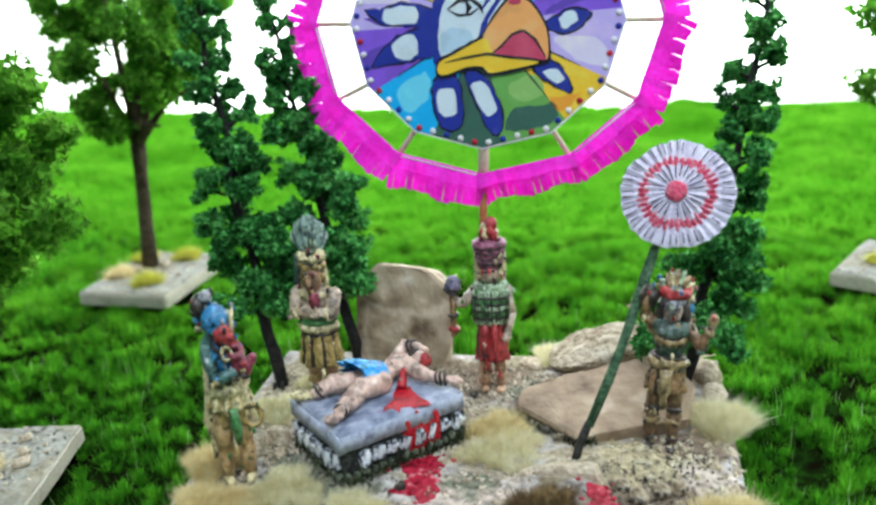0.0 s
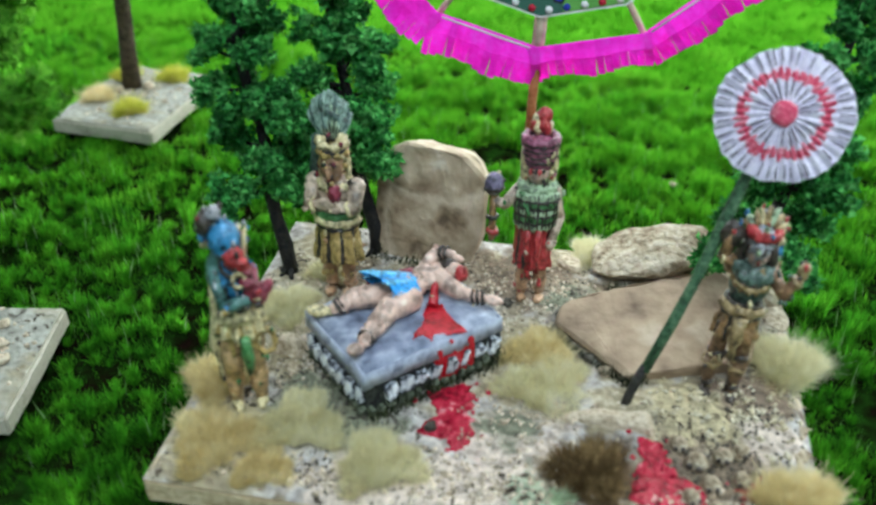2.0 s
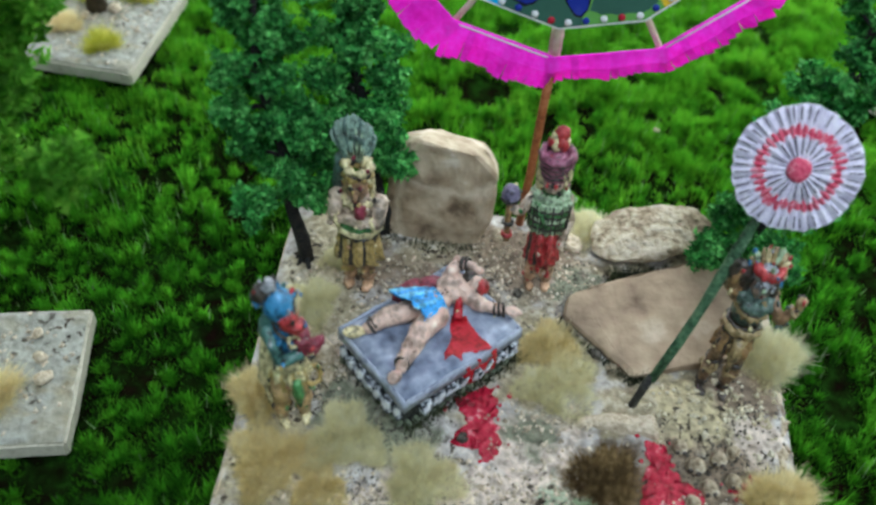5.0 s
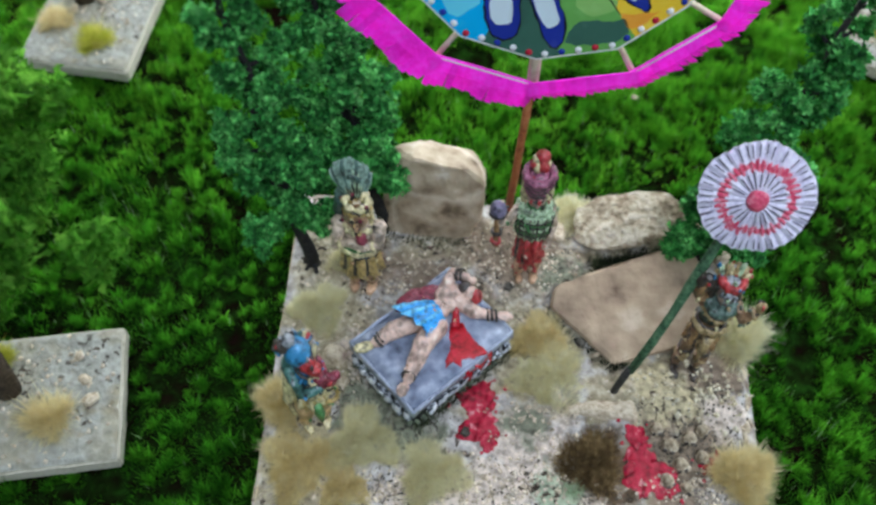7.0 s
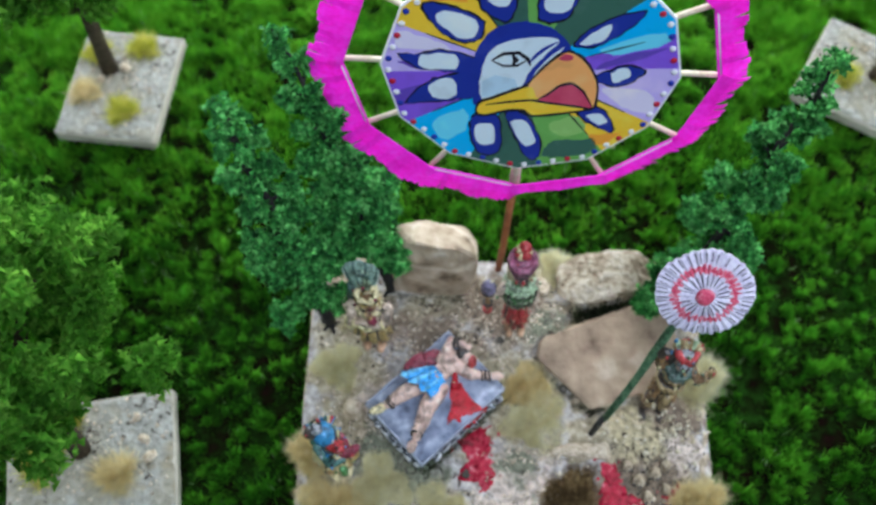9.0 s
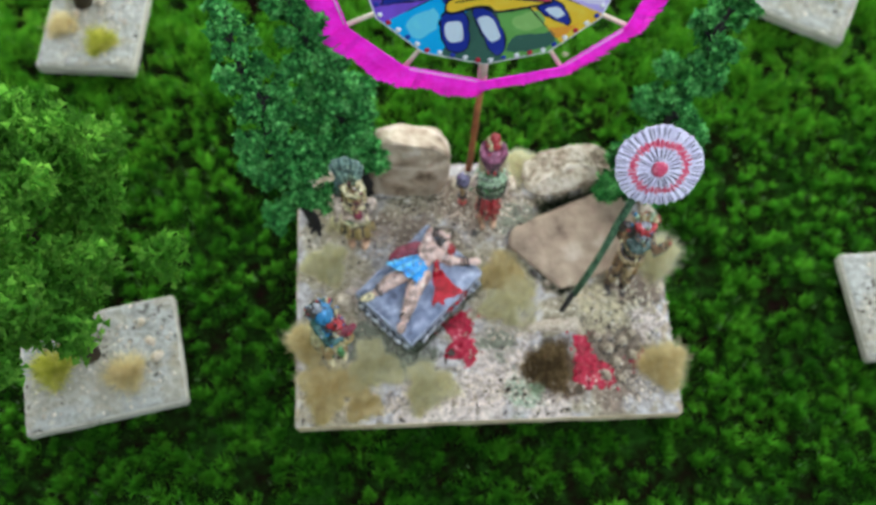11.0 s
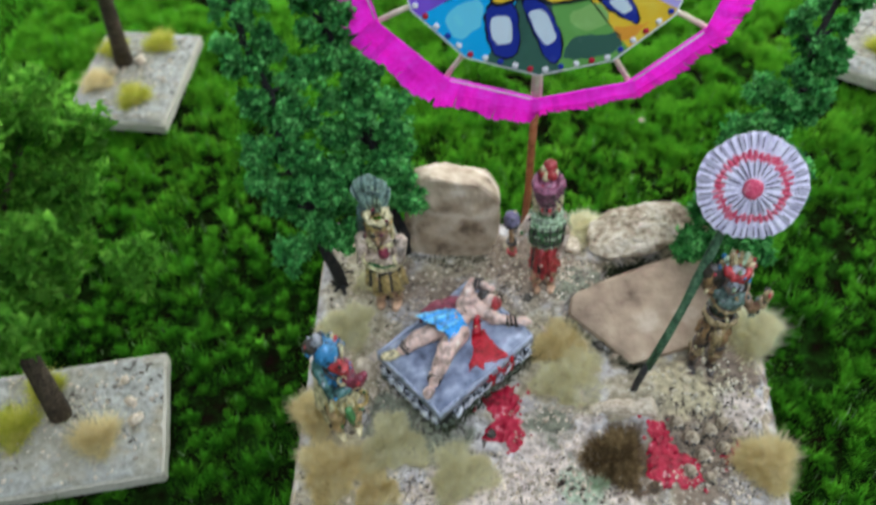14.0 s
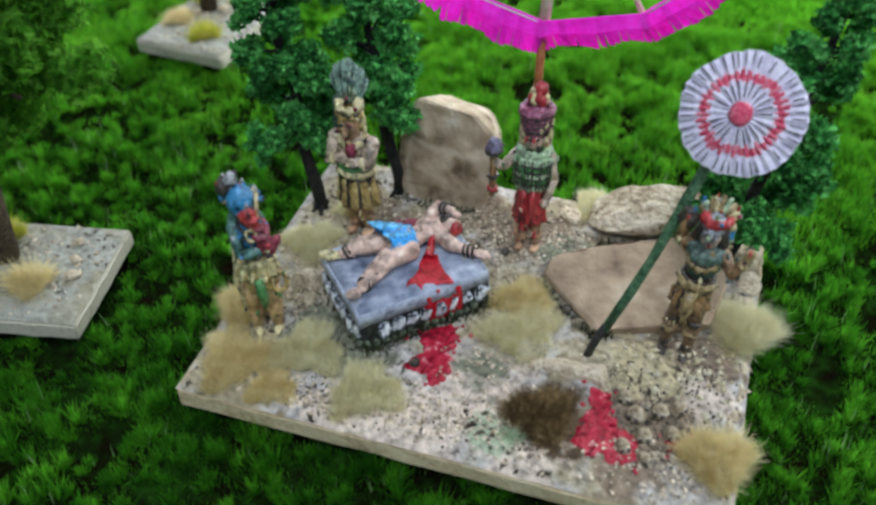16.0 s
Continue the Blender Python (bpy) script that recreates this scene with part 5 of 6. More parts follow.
figurine(bm, [LIMB, OCHRE, DULLTEAL, GREY, SKIN, PINKSKIN, RED, DARK, GREY, DARK, CREAM, PALEGREEN, BLUE, DARKLIMB], at(28.6, -4.8, 4.0, -8) @ pose(0, 0, 0, -11, 4, 0), "painted figurine with crested headdress and raised arms, teal tunic", 0.32, 4.0, 0.82)

# figurine lying on the altar
def draped(bm, p, q, r0, r1, folds, depth, mi, other, flat=0.62):
    """Pleated cloth wrapped round lying hips, from the waist p to the hem q."""
    p, q = Vector(p), Vector(q)
    axis = (q - p).normalized()
    side = axis.cross(Vector((0, 0, 1))).normalized()
    up = side.cross(axis)
    seg, rows = folds * 4, []
    for j in range(7):
        f = j / 6
        r = r0 + (r1 - r0) * f ** 0.8
        row = []
        for k in range(seg):
            a = 6.2832 * k / seg
            rr = r * (1 + depth * f * math.cos(a * folds))
            tail = axis * (0.5 * math.cos(a * folds) + 0.8 * math.sin(2 * a)) * (1 if j == 6 else 0)
            row.append(bm.verts.new(p.lerp(q, f) + side * rr * math.cos(a) + up * flat * rr * math.sin(a) + tail))
        rows.append(row)
    for a, b in zip(rows, rows[1:]):
        for k in range(seg):
            bm.faces.new((a[k], b[k], b[(k + 1) % seg], a[(k + 1) % seg])).material_index = other if k % 4 == 0 else mi


bm = bmesh.new()
limb(bm, (-13.2, -4.2, 13.5), (-15.0, -7.8, 14.3), 2.0, 1.65, 0)
limb(bm, (-15.0, -7.8, 14.3), (-16.0, -10.6, 13.7), 1.6, 1.4, 0)
limb(bm, (-16.0, -10.6, 13.7), (-17.0, -13.4, 12.8), 1.4, 0.85, 0)
ell(bm, (-17.7, -15.2, 13.0), (0.95, 1.6, 0.85), 0, (-25, 0, -15))
limb(bm, (-16.6, -3.4, 13.2), (-20.2, -5.8, 13.9), 1.8, 1.5, 0)
limb(bm, (-20.2, -5.8, 13.9), (-22.6, -7.4, 13.0), 1.45, 0.85, 0)
ell(bm, (-24.4, -8.4, 13.1), (1.8, 0.95, 0.8), 1, (0, 15, 30))
for p, d in (((-16.8, -12.6, 13.0), (70, 0, -15)), ((-22.0, -7.0, 13.2), (0, 65, 35))):
    for o in (-0.35, 0.35):
        band(bm, Vector(p) + Vector((o * 0.4, o, 0.1)), 0.98, 0.24, 2, rot=d, seg=12)
draped(bm, (-13.0, -1.6, 14.0), (-17.2, -4.8, 14.0), 2.3, 4.1, 10, 0.15, 3, 7, 0.72)
band(bm, (-13.3, -1.9, 14.0), 1.75, 0.4, 8, 0.75, (0, 70, 35), 18, 6, 9, 0.25)
ell(bm, (-12.7, -1.1, 13.9), (1.9, 1.8, 1.3), 0, (0, 0, 45))
ell(bm, (-11.5, 0.6, 14.1), (1.9, 2.7, 1.5), 0, (0, 0, 40))
ell(bm, (-10.3, 1.5, 14.5), (1.4, 2.2, 1.0), 0, (0, 0, 35))
for k in range(4):
    limb(bm, (-12.8 + 0.5 * k, -1.9 + 0.5 * k, 15.0), (-11.4 + 0.35 * k, 1.5 + 0.25 * k, 15.3), 0.16, 0.14, (2, 8)[k % 2], 5)
limb(bm, (-9.7, 0.2, 14.3), (-7.0, -1.2, 13.6), 1.5, 1.2, 0)
limb(bm, (-7.0, -1.2, 13.6), (-4.0, -1.2, 12.9), 1.0, 0.72, 0)
ell(bm, (-2.1, -1.1, 12.7), (1.5, 0.85, 0.6), 0, (0, 8, 0))
for x in (-4.9, -4.2, -3.5):
    band(bm, (x, -1.2, 12.95), 0.88, 0.22, 2, rot=(0, 82, 5), seg=12)
limb(bm, (-12.0, 2.4, 14.5), (-11.0, 4.6, 15.8), 1.1, 0.95, 0)
limb(bm, (-11.0, 4.6, 15.8), (-8.6, 3.9, 15.8), 0.95, 0.7, 0)
ell(bm, (-7.8, 3.6, 15.6), (0.9, 0.7, 0.6), 0)
for x in (-10.1, -9.4):
    band(bm, (x, 4.35, 15.8), 0.95, 0.26, 2, rot=(0, 75, -15), seg=12)
ell(bm, (-8.0, 1.5, 14.8), (1.5, 1.4, 1.4), 0)
ell(bm, (-8.8, 2.2, 15.5), (1.2, 1.1, 0.8), 2)
ell(bm, (-6.9, 0.9, 15.0), (1.0, 1.2, 1.3), 4)
ell(bm, (-7.7, 0.3, 14.7), (0.45, 0.4, 0.4), 2, seg=8, rings=6)
chain(bm, [(-10.5, -0.4, 15.0), (-10.1, -1.4, 14.2), (-10.0, -2.3, 12.9), (-10.1, -3.4, 12.2)], [0.35, 0.5, 0.7, 0.8], 5)
ell(bm, (-17.2, 0.8, 12.5), (3.4, 2.0, 0.7), 6, (0, 0, 38))
ell(bm, (-14.6, 2.2, 12.7), (2.2, 1.7, 0.8), 6, (0, 0, 25))
ornaments(bm, 12, 15, 30, (0, 8, 0, 1), 13, (0.15, 0.28))
figurine(bm, [PINKSKIN, CREAM, DARK, BRIGHTBLUE, RED, BLOOD, MAROON, PALEBLUE, SKIN], at(0, 0, -0.3), "painted figurine with a blue cloth, lying on the altar", 0.14, 5.0, 1.0)

# ---- rosette on a green stick ----
ros = thing("rosette_standard", at(16.4, -10.2, 4.4), "pleated lilac and red paper rosette on a dark green stick", "standard")
ROOT = Vector((16.4, -10.2, 4.4))
C = Vector((31.1, 5.4, 40.0)) - ROOT
normal = Vector((-0.12, -0.80, 0.56)).normalized()
bm = bmesh.new()
tipv = C - normal * 1.3
pts = [tipv * f + Vector((0.5 * math.sin(5 * f), 0, 0.3 * math.sin(7 * f))) for f in (0.13, 0.30, 0.44, 0.58, 0.7, 0.82, 0.93, 1.0)]
chain(bm, pts, [0.66, 0.72, 0.68, 0.84, 0.85, 0.74, 0.8, 0.55], 0)
roughen(bm, 0.2, 1.6, 3.0)
part("stick", bm, GREENSTICK, ros, "dark green painted twig")
bm = bmesh.new()
chain(bm, [(0, 0, -1.0), tipv * 0.05, tipv * 0.10, tipv * 0.15], [0.7, 0.6, 0.66, 0.62], 0)
roughen(bm, 0.15, 1.4, 4.0)
part("stick_foot", bm, BLACKSTICK, ros, "blackened foot of the stick")
turn = Matrix.Translation(C * MM) @ normal.to_track_quat("Z", "Y").to_matrix().to_4x4()


def pleats(r0, r1, n, height, lift, thick=0.3, jag=0.02):
    bm = bmesh.new()
    rows = []
    for j in range(5):
        r = r0 + (r1 - r0) * j / 4
        row = []
        for k in range(2 * n):
            a = 3.14159 * k / n
            rr = r * (1 + (0.012 * math.sin(5 * a) + jag * random.uniform(-1, 1) if j == 4 else 0))
            row.append(bm.verts.new((rr * math.cos(a), rr * math.sin(a), lift + (height if k % 2 else 0) * (0.45 + 0.55 * j / 4) - 0.5 * (j / 4) ** 2)))
        rows.append(row)
    for a, b in zip(rows, rows[1:]):
        for k in range(2 * n):
            bm.faces.new((a[k], b[k], b[(k + 1) % (2 * n)], a[(k + 1) % (2 * n)]))
    g = bmesh.ops.extrude_face_region(bm, geom=list(bm.faces))
    for v in [e for e in g["geom"] if isinstance(e, bmesh.types.BMVert)]:
        v.co.z -= thick
    return bm


def creases(r0, r1, n, lift, w):
    bm = bmesh.new()
    for k in range(n):
        if random.random() < 0.12:
            continue
        a = 6.2832 * (k + random.uniform(-0.15, 0.15)) / n
        s, e = r0 + (r1 - r0) * random.uniform(0, 0.25), r1 - (r1 - r0) * random.uniform(0, 0.2)
        d, p = Vector((math.cos(a), math.sin(a), 0)), Vector((-math.sin(a), math.cos(a), 0))
        limb(bm, d * s + Vector((0, 0, lift)), d * e + Vector((0, 0, lift - 0.25)), w * 0.6, w, 0, 5, False)
    return bm


outer = part("outer_ruffle", pleats(4.6, 8.15, 34, 0.55, 0.2), RUFFLE, ros, "lilac-white pleated outer ruffle", False, turn)
part("outer_creases", creases(6.0, 8.05, 50, 0.62, 0.10), CREASE, outer, "dark violet lines along the folds", True)
part("red_ring", pleats(4.0, 5.65, 40, 0.6, 0.55, 0.3, 0.07), ROSERED, ros, "rose-red frilled ring", False, turn)
inner = part("inner_ruffle", pleats(1.1, 4.5, 22, 0.45, 0.95, 0.3, 0.05), RUFFLE, ros, "lilac-white pleated inner ruffle", False, turn)
part("inner_creases", creases(1.7, 4.3, 26, 1.32, 0.11), CREASE, inner, "dark violet lines along the folds", True)
bm = bmesh.new()
ell(bm, (0, 0, 1.3), (1.6, 1.6, 0.6), 0, seg=18, rings=8)
roughen(bm, 0.2, 0.8, 1.0)
part("red_centre", bm, ROSERED, ros, "rose-red centre", True, turn)

# ---- painted round banner with a fringe ----
ban = thing("round_banner", at(-1.4, 25.2, 3.4), "large round painted paper banner with hot-pink fringe on a brown pole", "banner")
FOOT = Vector((-1.4, 25.2, 3.4))
upv = Vector((0.03, 0.25, 0.968)).normalized()
nrm = Vector((1, 0, -0.02)).cross(upv).normalized()
rgt = upv.cross(nrm).normalized()
HUB = Vector((0.3, 33.0, 63.2)) - FOOT
face = Matrix(((rgt.x, upv.x, nrm.x, HUB.x * MM), (rgt.y, upv.y, nrm.y, HUB.y * MM), (rgt.z, upv.z, nrm.z, HUB.z * MM), (0, 0, 0, 1)))
RX, RY = 23.9, 21.8


def flat_paint(name, c, rough=0.55):
    return shader(name, [tuple(v * 0.8 for v in c), c, c, tuple(min(0.97, v * 1.1 + 0.04) for v in c)], rough, 12.0, 5.0, 0.08, spec=0.35, through=0.16)


ART = {"navy": flat_paint("navy_ink", (0.014, 0.035, 0.36)), "ice": flat_paint("pale_blue_paint", (0.76, 0.89, 0.98)), "lilac": flat_paint("lilac_wash", (0.62, 0.50, 0.96)),
       "purple": flat_paint("purple_wash", (0.26, 0.11, 0.78)), "cyan": flat_paint("light_blue_paint", (0.01, 0.50, 0.98)), "dark_green": flat_paint("dark_green_paint", (0.05, 0.15, 0.11)),
       "green": flat_paint("grass_green_paint", (0.17, 0.46, 0.10)), "yellow": flat_paint("golden_yellow_paint", (0.96, 0.64, 0.04)), "orange": flat_paint("orange_paint", (0.97, 0.46, 0.15)),
       "wine": flat_paint("wine_red_paint", (0.62, 0.06, 0.14)), "black": flat_paint("black_ink", (0.008, 0.008, 0.018)), "white": flat_paint("white_paint", (0.86, 0.86, 0.88)),
       "red": flat_paint("red_dot_paint", (0.50, 0.01, 0.04)), "leaf_green": flat_paint("leaf_green_wash", (0.30, 0.58, 0.16)), "deep_purple": flat_paint("deep_purple_wash", (0.14, 0.07, 0.52)),
       "pale_lilac": flat_paint("pale_lilac_wash", (0.82, 0.76, 0.97)), "pale_cyan": flat_paint("pale_cyan_wash", (0.18, 0.76, 0.98)), "amber": flat_paint("amber_wash", (0.94, 0.40, 0.04)),
       "cyan_grey": flat_paint("cool_blue_wash", (0.56, 0.76, 0.92))}


def rim(a, rx=RX, ry=RY):
    """The point of the twelve-cornered outline at a degrees."""
    k = math.floor(a / 30.0)
    f = a / 30.0 - k
    p = Vector((rx * math.cos(radians(30 * k)), ry * math.sin(radians(30 * k)), 0))
    q = Vector((rx * math.cos(radians(30 * k + 30)), ry * math.sin(radians(30 * k + 30)), 0))
    return p.lerp(q, f)


def sheet(points, z, thick):
    bm = bmesh.new()
    bm.faces.new([bm.verts.new((p[0], p[1], z)) for p in points])
    g = bmesh.ops.extrude_face_region(bm, geom=list(bm.faces))
    for v in [e for e in g["geom"] if isinstance(e, bmesh.types.BMVert)]:
        v.co.z += thick
    return bm


bm = sheet([rim(30.0 * k)[:2] for k in range(12)], -0.3, 0.5)
disc = part("disc", bm, ART["white"], ban, "white paper disc", False, face)
SECTORS = [(5, 23, "purple"), (23, 45, "cyan"), (45, 74, "dark_green"), (74, 98, "green"), (98, 124, "dark_green"), (124, 158, "yellow"), (158, 184, "lilac"), (184, 214, "purple"),
           (214, 248, "cyan"), (248, 278, "dark_green"), (278, 308, "green"), (308, 333, "yellow"), (333, 365, "lilac")]
for a0, a1, c in SECTORS:
    steps = sorted({a0, a1, *[30 * k for k in range(14) if a0 < 30 * k < a1]})
    part("painted_sector", sheet([(0, 0)] + [tuple((rim(a) * 0.985)[:2]) for a in steps], 0.2, 0.1), ART[c], disc, smooth=False)


def brushed(points, n=5, wob=0.0):
    """A round brushed outline through the given corners."""
    out, m = [], len(points)
    for k in range(m):
        p0, p1, p2, p3 = (Vector(points[(k + d) % m]) for d in (-1, 0, 1, 2))
        for j in range(n):
            t = j / n
            v = 0.5 * (2 * p1 + (p2 - p0) * t + (2 * p0 - 5 * p1 + 4 * p2 - p3) * t * t + (3 * p1 - p0 - 3 * p2 + p3) * t ** 3)
            w = noise.noise_vector(Vector((v.x * 1.3, v.y * 1.3, 0.5))) * wob
            out.append((v.x + w.x, v.y + w.y))
    return out


def swell(points, d):
    """The same outline, d wider all round."""
    c = Vector((sum(p[0] for p in points) / len(points), sum(p[1] for p in points) / len(points)))
    return [tuple(Vector(p) + (Vector(p) - c).normalized() * d) for p in points]


def stroke(points, w, z, colour, label=""):
    """A brush line through the given points, thinner at its ends."""
    left, right = [], []
    pts = [Vector(p) for p in points]
    for k, p in enumerate(pts):
        d = (pts[min(k + 1, len(pts) - 1)] - pts[max(k - 1, 0)]).normalized()
        ww = w * (0.35 if k in (0, len(pts) - 1) else 1.0)
        left.append((p.x - d.y * ww, p.y + d.x * ww))
        right.append((p.x + d.y * ww, p.y - d.x * ww))
    part("brush_line", sheet(left + right[::-1], z, 0.04), ART[colour], disc, label, smooth=False)


# darker and paler washes inside the sectors
for c, shape in (("dark_green", [(4.0, -18.3), (5.5, -14.8), (9.8, -14.4), (12.0, -13.6), (12.9, -16.0), (9.2, -18.2)]), ("leaf_green", [(4.4, -11.0), (8.6, -9.0), (10.4, -12.4), (6.4, -13.6)]),
                 ("deep_purple", [(10.6, 1.0), (17.0, 3.4), (20.4, 5.6), (13.0, 3.4)]), ("deep_purple", [(-9.6, -2.0), (-20.6, -5.0), (-20.0, -8.2), (-14.0, -6.0)]),
                 ("deep_purple", [(-10.0, 1.6), (-17.0, 1.2), (-21.2, 0.4), (-14.0, -0.6)]), ("pale_lilac", [(11.8, -2.8), (19.8, -3.6), (20.6, -7.6), (15.6, -6.4)]),
                 ("pale_lilac", [(-20.6, 6.4), (-16.4, 5.4), (-13.0, 3.4), (-20.8, 3.4)]), ("pale_cyan", [(-15.0, -11.6), (-10.0, -8.6), (-9.6, -13.0), (-13.2, -15.4)]),
                 ("pale_cyan", [(10.4, 5.0), (18.6, 8.2), (20.2, 6.4), (12.6, 3.8)]), ("amber", [(-17.6, 12.4), (-11.0, 12.2), (-12.6, 13.8), (-16.6, 14.2)]), ("amber", [(11.4, -12.8), (14.6, -12.8), (17.0, -11.8), (13.4, -15.0)])):
    part("colour_wash", sheet(brushed(shape, 5, 0.5), 0.26, 0.05), ART[c], disc, smooth=False)
for a in (23, 45, 124, 158, 214, 248, 308, 333):
    p = rim(a)
    stroke([tuple((p * f)[:2]) for f in (0.4, 0.6, 0.78)], 0.14, 0.31, "black")
FEATHERS = [([(-17.4, 11.3), (-15.4, 11.7), (-11.5, 10.8), (-8.3, 8.8), (-8.7, 6.0), (-11.3, 5.1), (-14.1, 6.6), (-16.4, 9.0)], [(-14.8, 10.4), (-11.5, 10.2), (-9.0, 8.8), (-9.4, 6.2), (-11.5, 5.7), (-13.8, 7.4), (-15.3, 8.9)]),
            ([(-20.8, 2.1), (-17.6, 2.2), (-15.0, 3.1), (-12.1, 2.9), (-8.6, 1.4), (-8.8, -1.0), (-12.6, -0.9), (-15.2, -0.4), (-17.8, -0.2)], [(-17.3, 2.2), (-12.3, 2.6), (-11.9, -0.2), (-17.1, -0.1)]),
            ([(-19.6, -7.5), (-17.7, -4.7), (-15.1, -2.6), (-12.0, -1.5), (-8.4, -0.8), (-8.1, -5.4), (-11.7, -6.3), (-14.7, -7.0), (-17.7, -7.3)], [(-16.1, -4.0), (-12.7, -2.0), (-11.5, -5.4), (-14.7, -6.5)]),
            ([(-8.6, -10.3), (-5.8, -8.8), (-4.1, -11.0), (-3.5, -16.6), (-5.1, -18.6), (-7.4, -17.4), (-8.5, -13.7)], [(-7.9, -11.9), (-5.2, -11.7), (-4.6, -15.5), (-7.2, -16.0)]),
            ([(-3.2, -9.0), (-0.7, -8.7), (1.5, -11.0), (3.2, -15.0), (3.1, -18.7), (1.4, -18.8), (-0.9, -14.1)], [(-2.1, -11.0), (0.4, -10.7), (2.4, -14.6), (0.6, -15.9)]),
            ([(8.6, -7.8), (10.4, -6.6), (12.7, -7.6), (14.6, -10.3), (14.7, -12.1), (12.3, -11.0), (10.2, -9.8)], [(10.1, -8.7), (12.4, -8.2), (13.7, -9.9), (12.2, -10.5)]),
            ([(10.4, -0.6), (12.6, 0.9), (14.7, 1.8), (17.6, 1.1), (16.4, -1.0), (13.7, -2.2), (11.6, -1.7)], [(12.7, 0.3), (14.8, 1.6), (15.7, -0.1), (13.4, -1.4)]),
            ([(6.3, 5.2), (7.5, 7.6), (10.4, 10.1), (15.7, 12.0), (13.4, 8.6), (10.0, 5.7)], [(7.0, 5.5), (8.4, 7.7), (11.1, 9.5), (10.8, 7.2), (8.9, 5.7)]),
            ([(-5.0, 9.2), (-8.6, 11.6), (-9.0, 16.0), (-7.6, 19.6), (-4.4, 16.4), (-3.6, 12.0)], [(-7.6, 12.4), (-4.6, 12.2), (-4.8, 16.0), (-8.0, 16.2)]),
            ([(0.6, 9.6), (-0.2, 13.0), (0.6, 16.6), (3.2, 19.6), (5.6, 16.4), (5.0, 12.0), (3.4, 9.8)], [(0.8, 11.6), (4.2, 11.4), (4.8, 16.0), (1.2, 16.4)])]
for petal, patch in FEATHERS:
    outline = part("ink_outline", sheet(brushed(swell(petal, 0.35), 5, 0.4), 0.3, 0.05), ART["black"], ban, smooth=False, m=face)
    part("painted_oval", sheet(brushed(petal, 5, 0.35), 0.34, 0.06), ART["navy"], outline, smooth=False)
    part("pale_patch", sheet(brushed(patch, 4, 0.3), 0.38, 0.06), ART["ice"], outline, smooth=False)
part("painted_round", sheet(brushed([(-8.3, -7.6), (-9.2, -1.6), (-8.8, 3.8), (-6.5, 7.7), (-2.6, 9.3), (1.4, 8.7), (4.2, 6.8), (5.7, 4.2), (2.4, -0.6), (-0.1, -3.7), (-5.2, -6.1)], 5, 0.25), 0.42, 0.06), ART["navy"], disc, smooth=False)
part("pale_patch", sheet(brushed([(-7.3, -6.0), (-7.9, -1.6), (-6.9, 3.3), (-4.0, 5.7), (0.4, 6.6), (3.6, 6.2), (1.9, 3.5), (-0.2, 0.0), (-1.3, -3.3), (-4.1, -5.2)], 5, 0.15), 0.49, 0.05), ART["ice"], disc, smooth=False)
part("pale_patch", sheet([(-7.4, -5.6), (-7.6, -2.4), (-5.6, -1.0), (-2.4, -1.6), (-1.6, -3.6), (-4.1, -4.9)], 0.53, 0.03), ART["cyan_grey"], disc, smooth=False)
part("pale_patch", sheet([(4.6, 5.1), (2.7, 3.2), (0.9, 0.5), (0.0, -2.2), (1.8, 0.1), (3.9, 3.4)], 0.49, 0.05), ART["ice"], disc, smooth=False)
stroke([(-6.4, 1.9), (-4.6, 3.3), (-2.3, 3.6), (-0.8, 2.5), (-0.2, 1.2)], 0.32, 0.56, "black")
stroke([(-6.2, 1.8), (-4.4, 0.9), (-2.3, 1.1), (-0.9, 2.2)], 0.22, 0.56, "black")
stroke([(-3.2, 3.2), (-2.6, 2.2), (-3.0, 1.2)], 0.5, 0.57, "black")
stroke([(-0.6, 1.6), (0.4, 3.2), (1.6, 4.6), (3.4, 6.0)], 0.3, 0.56, "navy")
part("ink_outline", sheet(brushed([(-8.2, -9.0), (-7.9, -6.5), (-5.5, -5.2), (-2.4, -3.5), (-0.4, -2.4), (1.4, 0.8), (3.5, 3.4), (5.4, 4.5), (7.6, 3.6), (9.5, 1.3), (11.0, -1.7), (11.4, -5.0), (11.2, -7.1), (9.3, -7.7), (5.0, -8.8), (1.1, -9.3), (-0.4, -8.3), (-3.3, -8.5), (-6.6, -9.7)], 4, 0.15), 0.55, 0.05), ART["black"], disc, smooth=False)
part("orange_shape", sheet(brushed([(-0.2, -3.1), (1.7, 0.4), (3.7, 2.9), (5.3, 4.1), (7.4, 3.1), (9.2, 1.0), (10.6, -1.7), (11.0, -4.7), (10.7, -6.6), (8.8, -3.3), (6.8, -1.7), (4.9, -2.2), (2.9, -4.3), (1.4, -5.3)], 4), 0.61, 0.05), ART["orange"], disc, smooth=False)
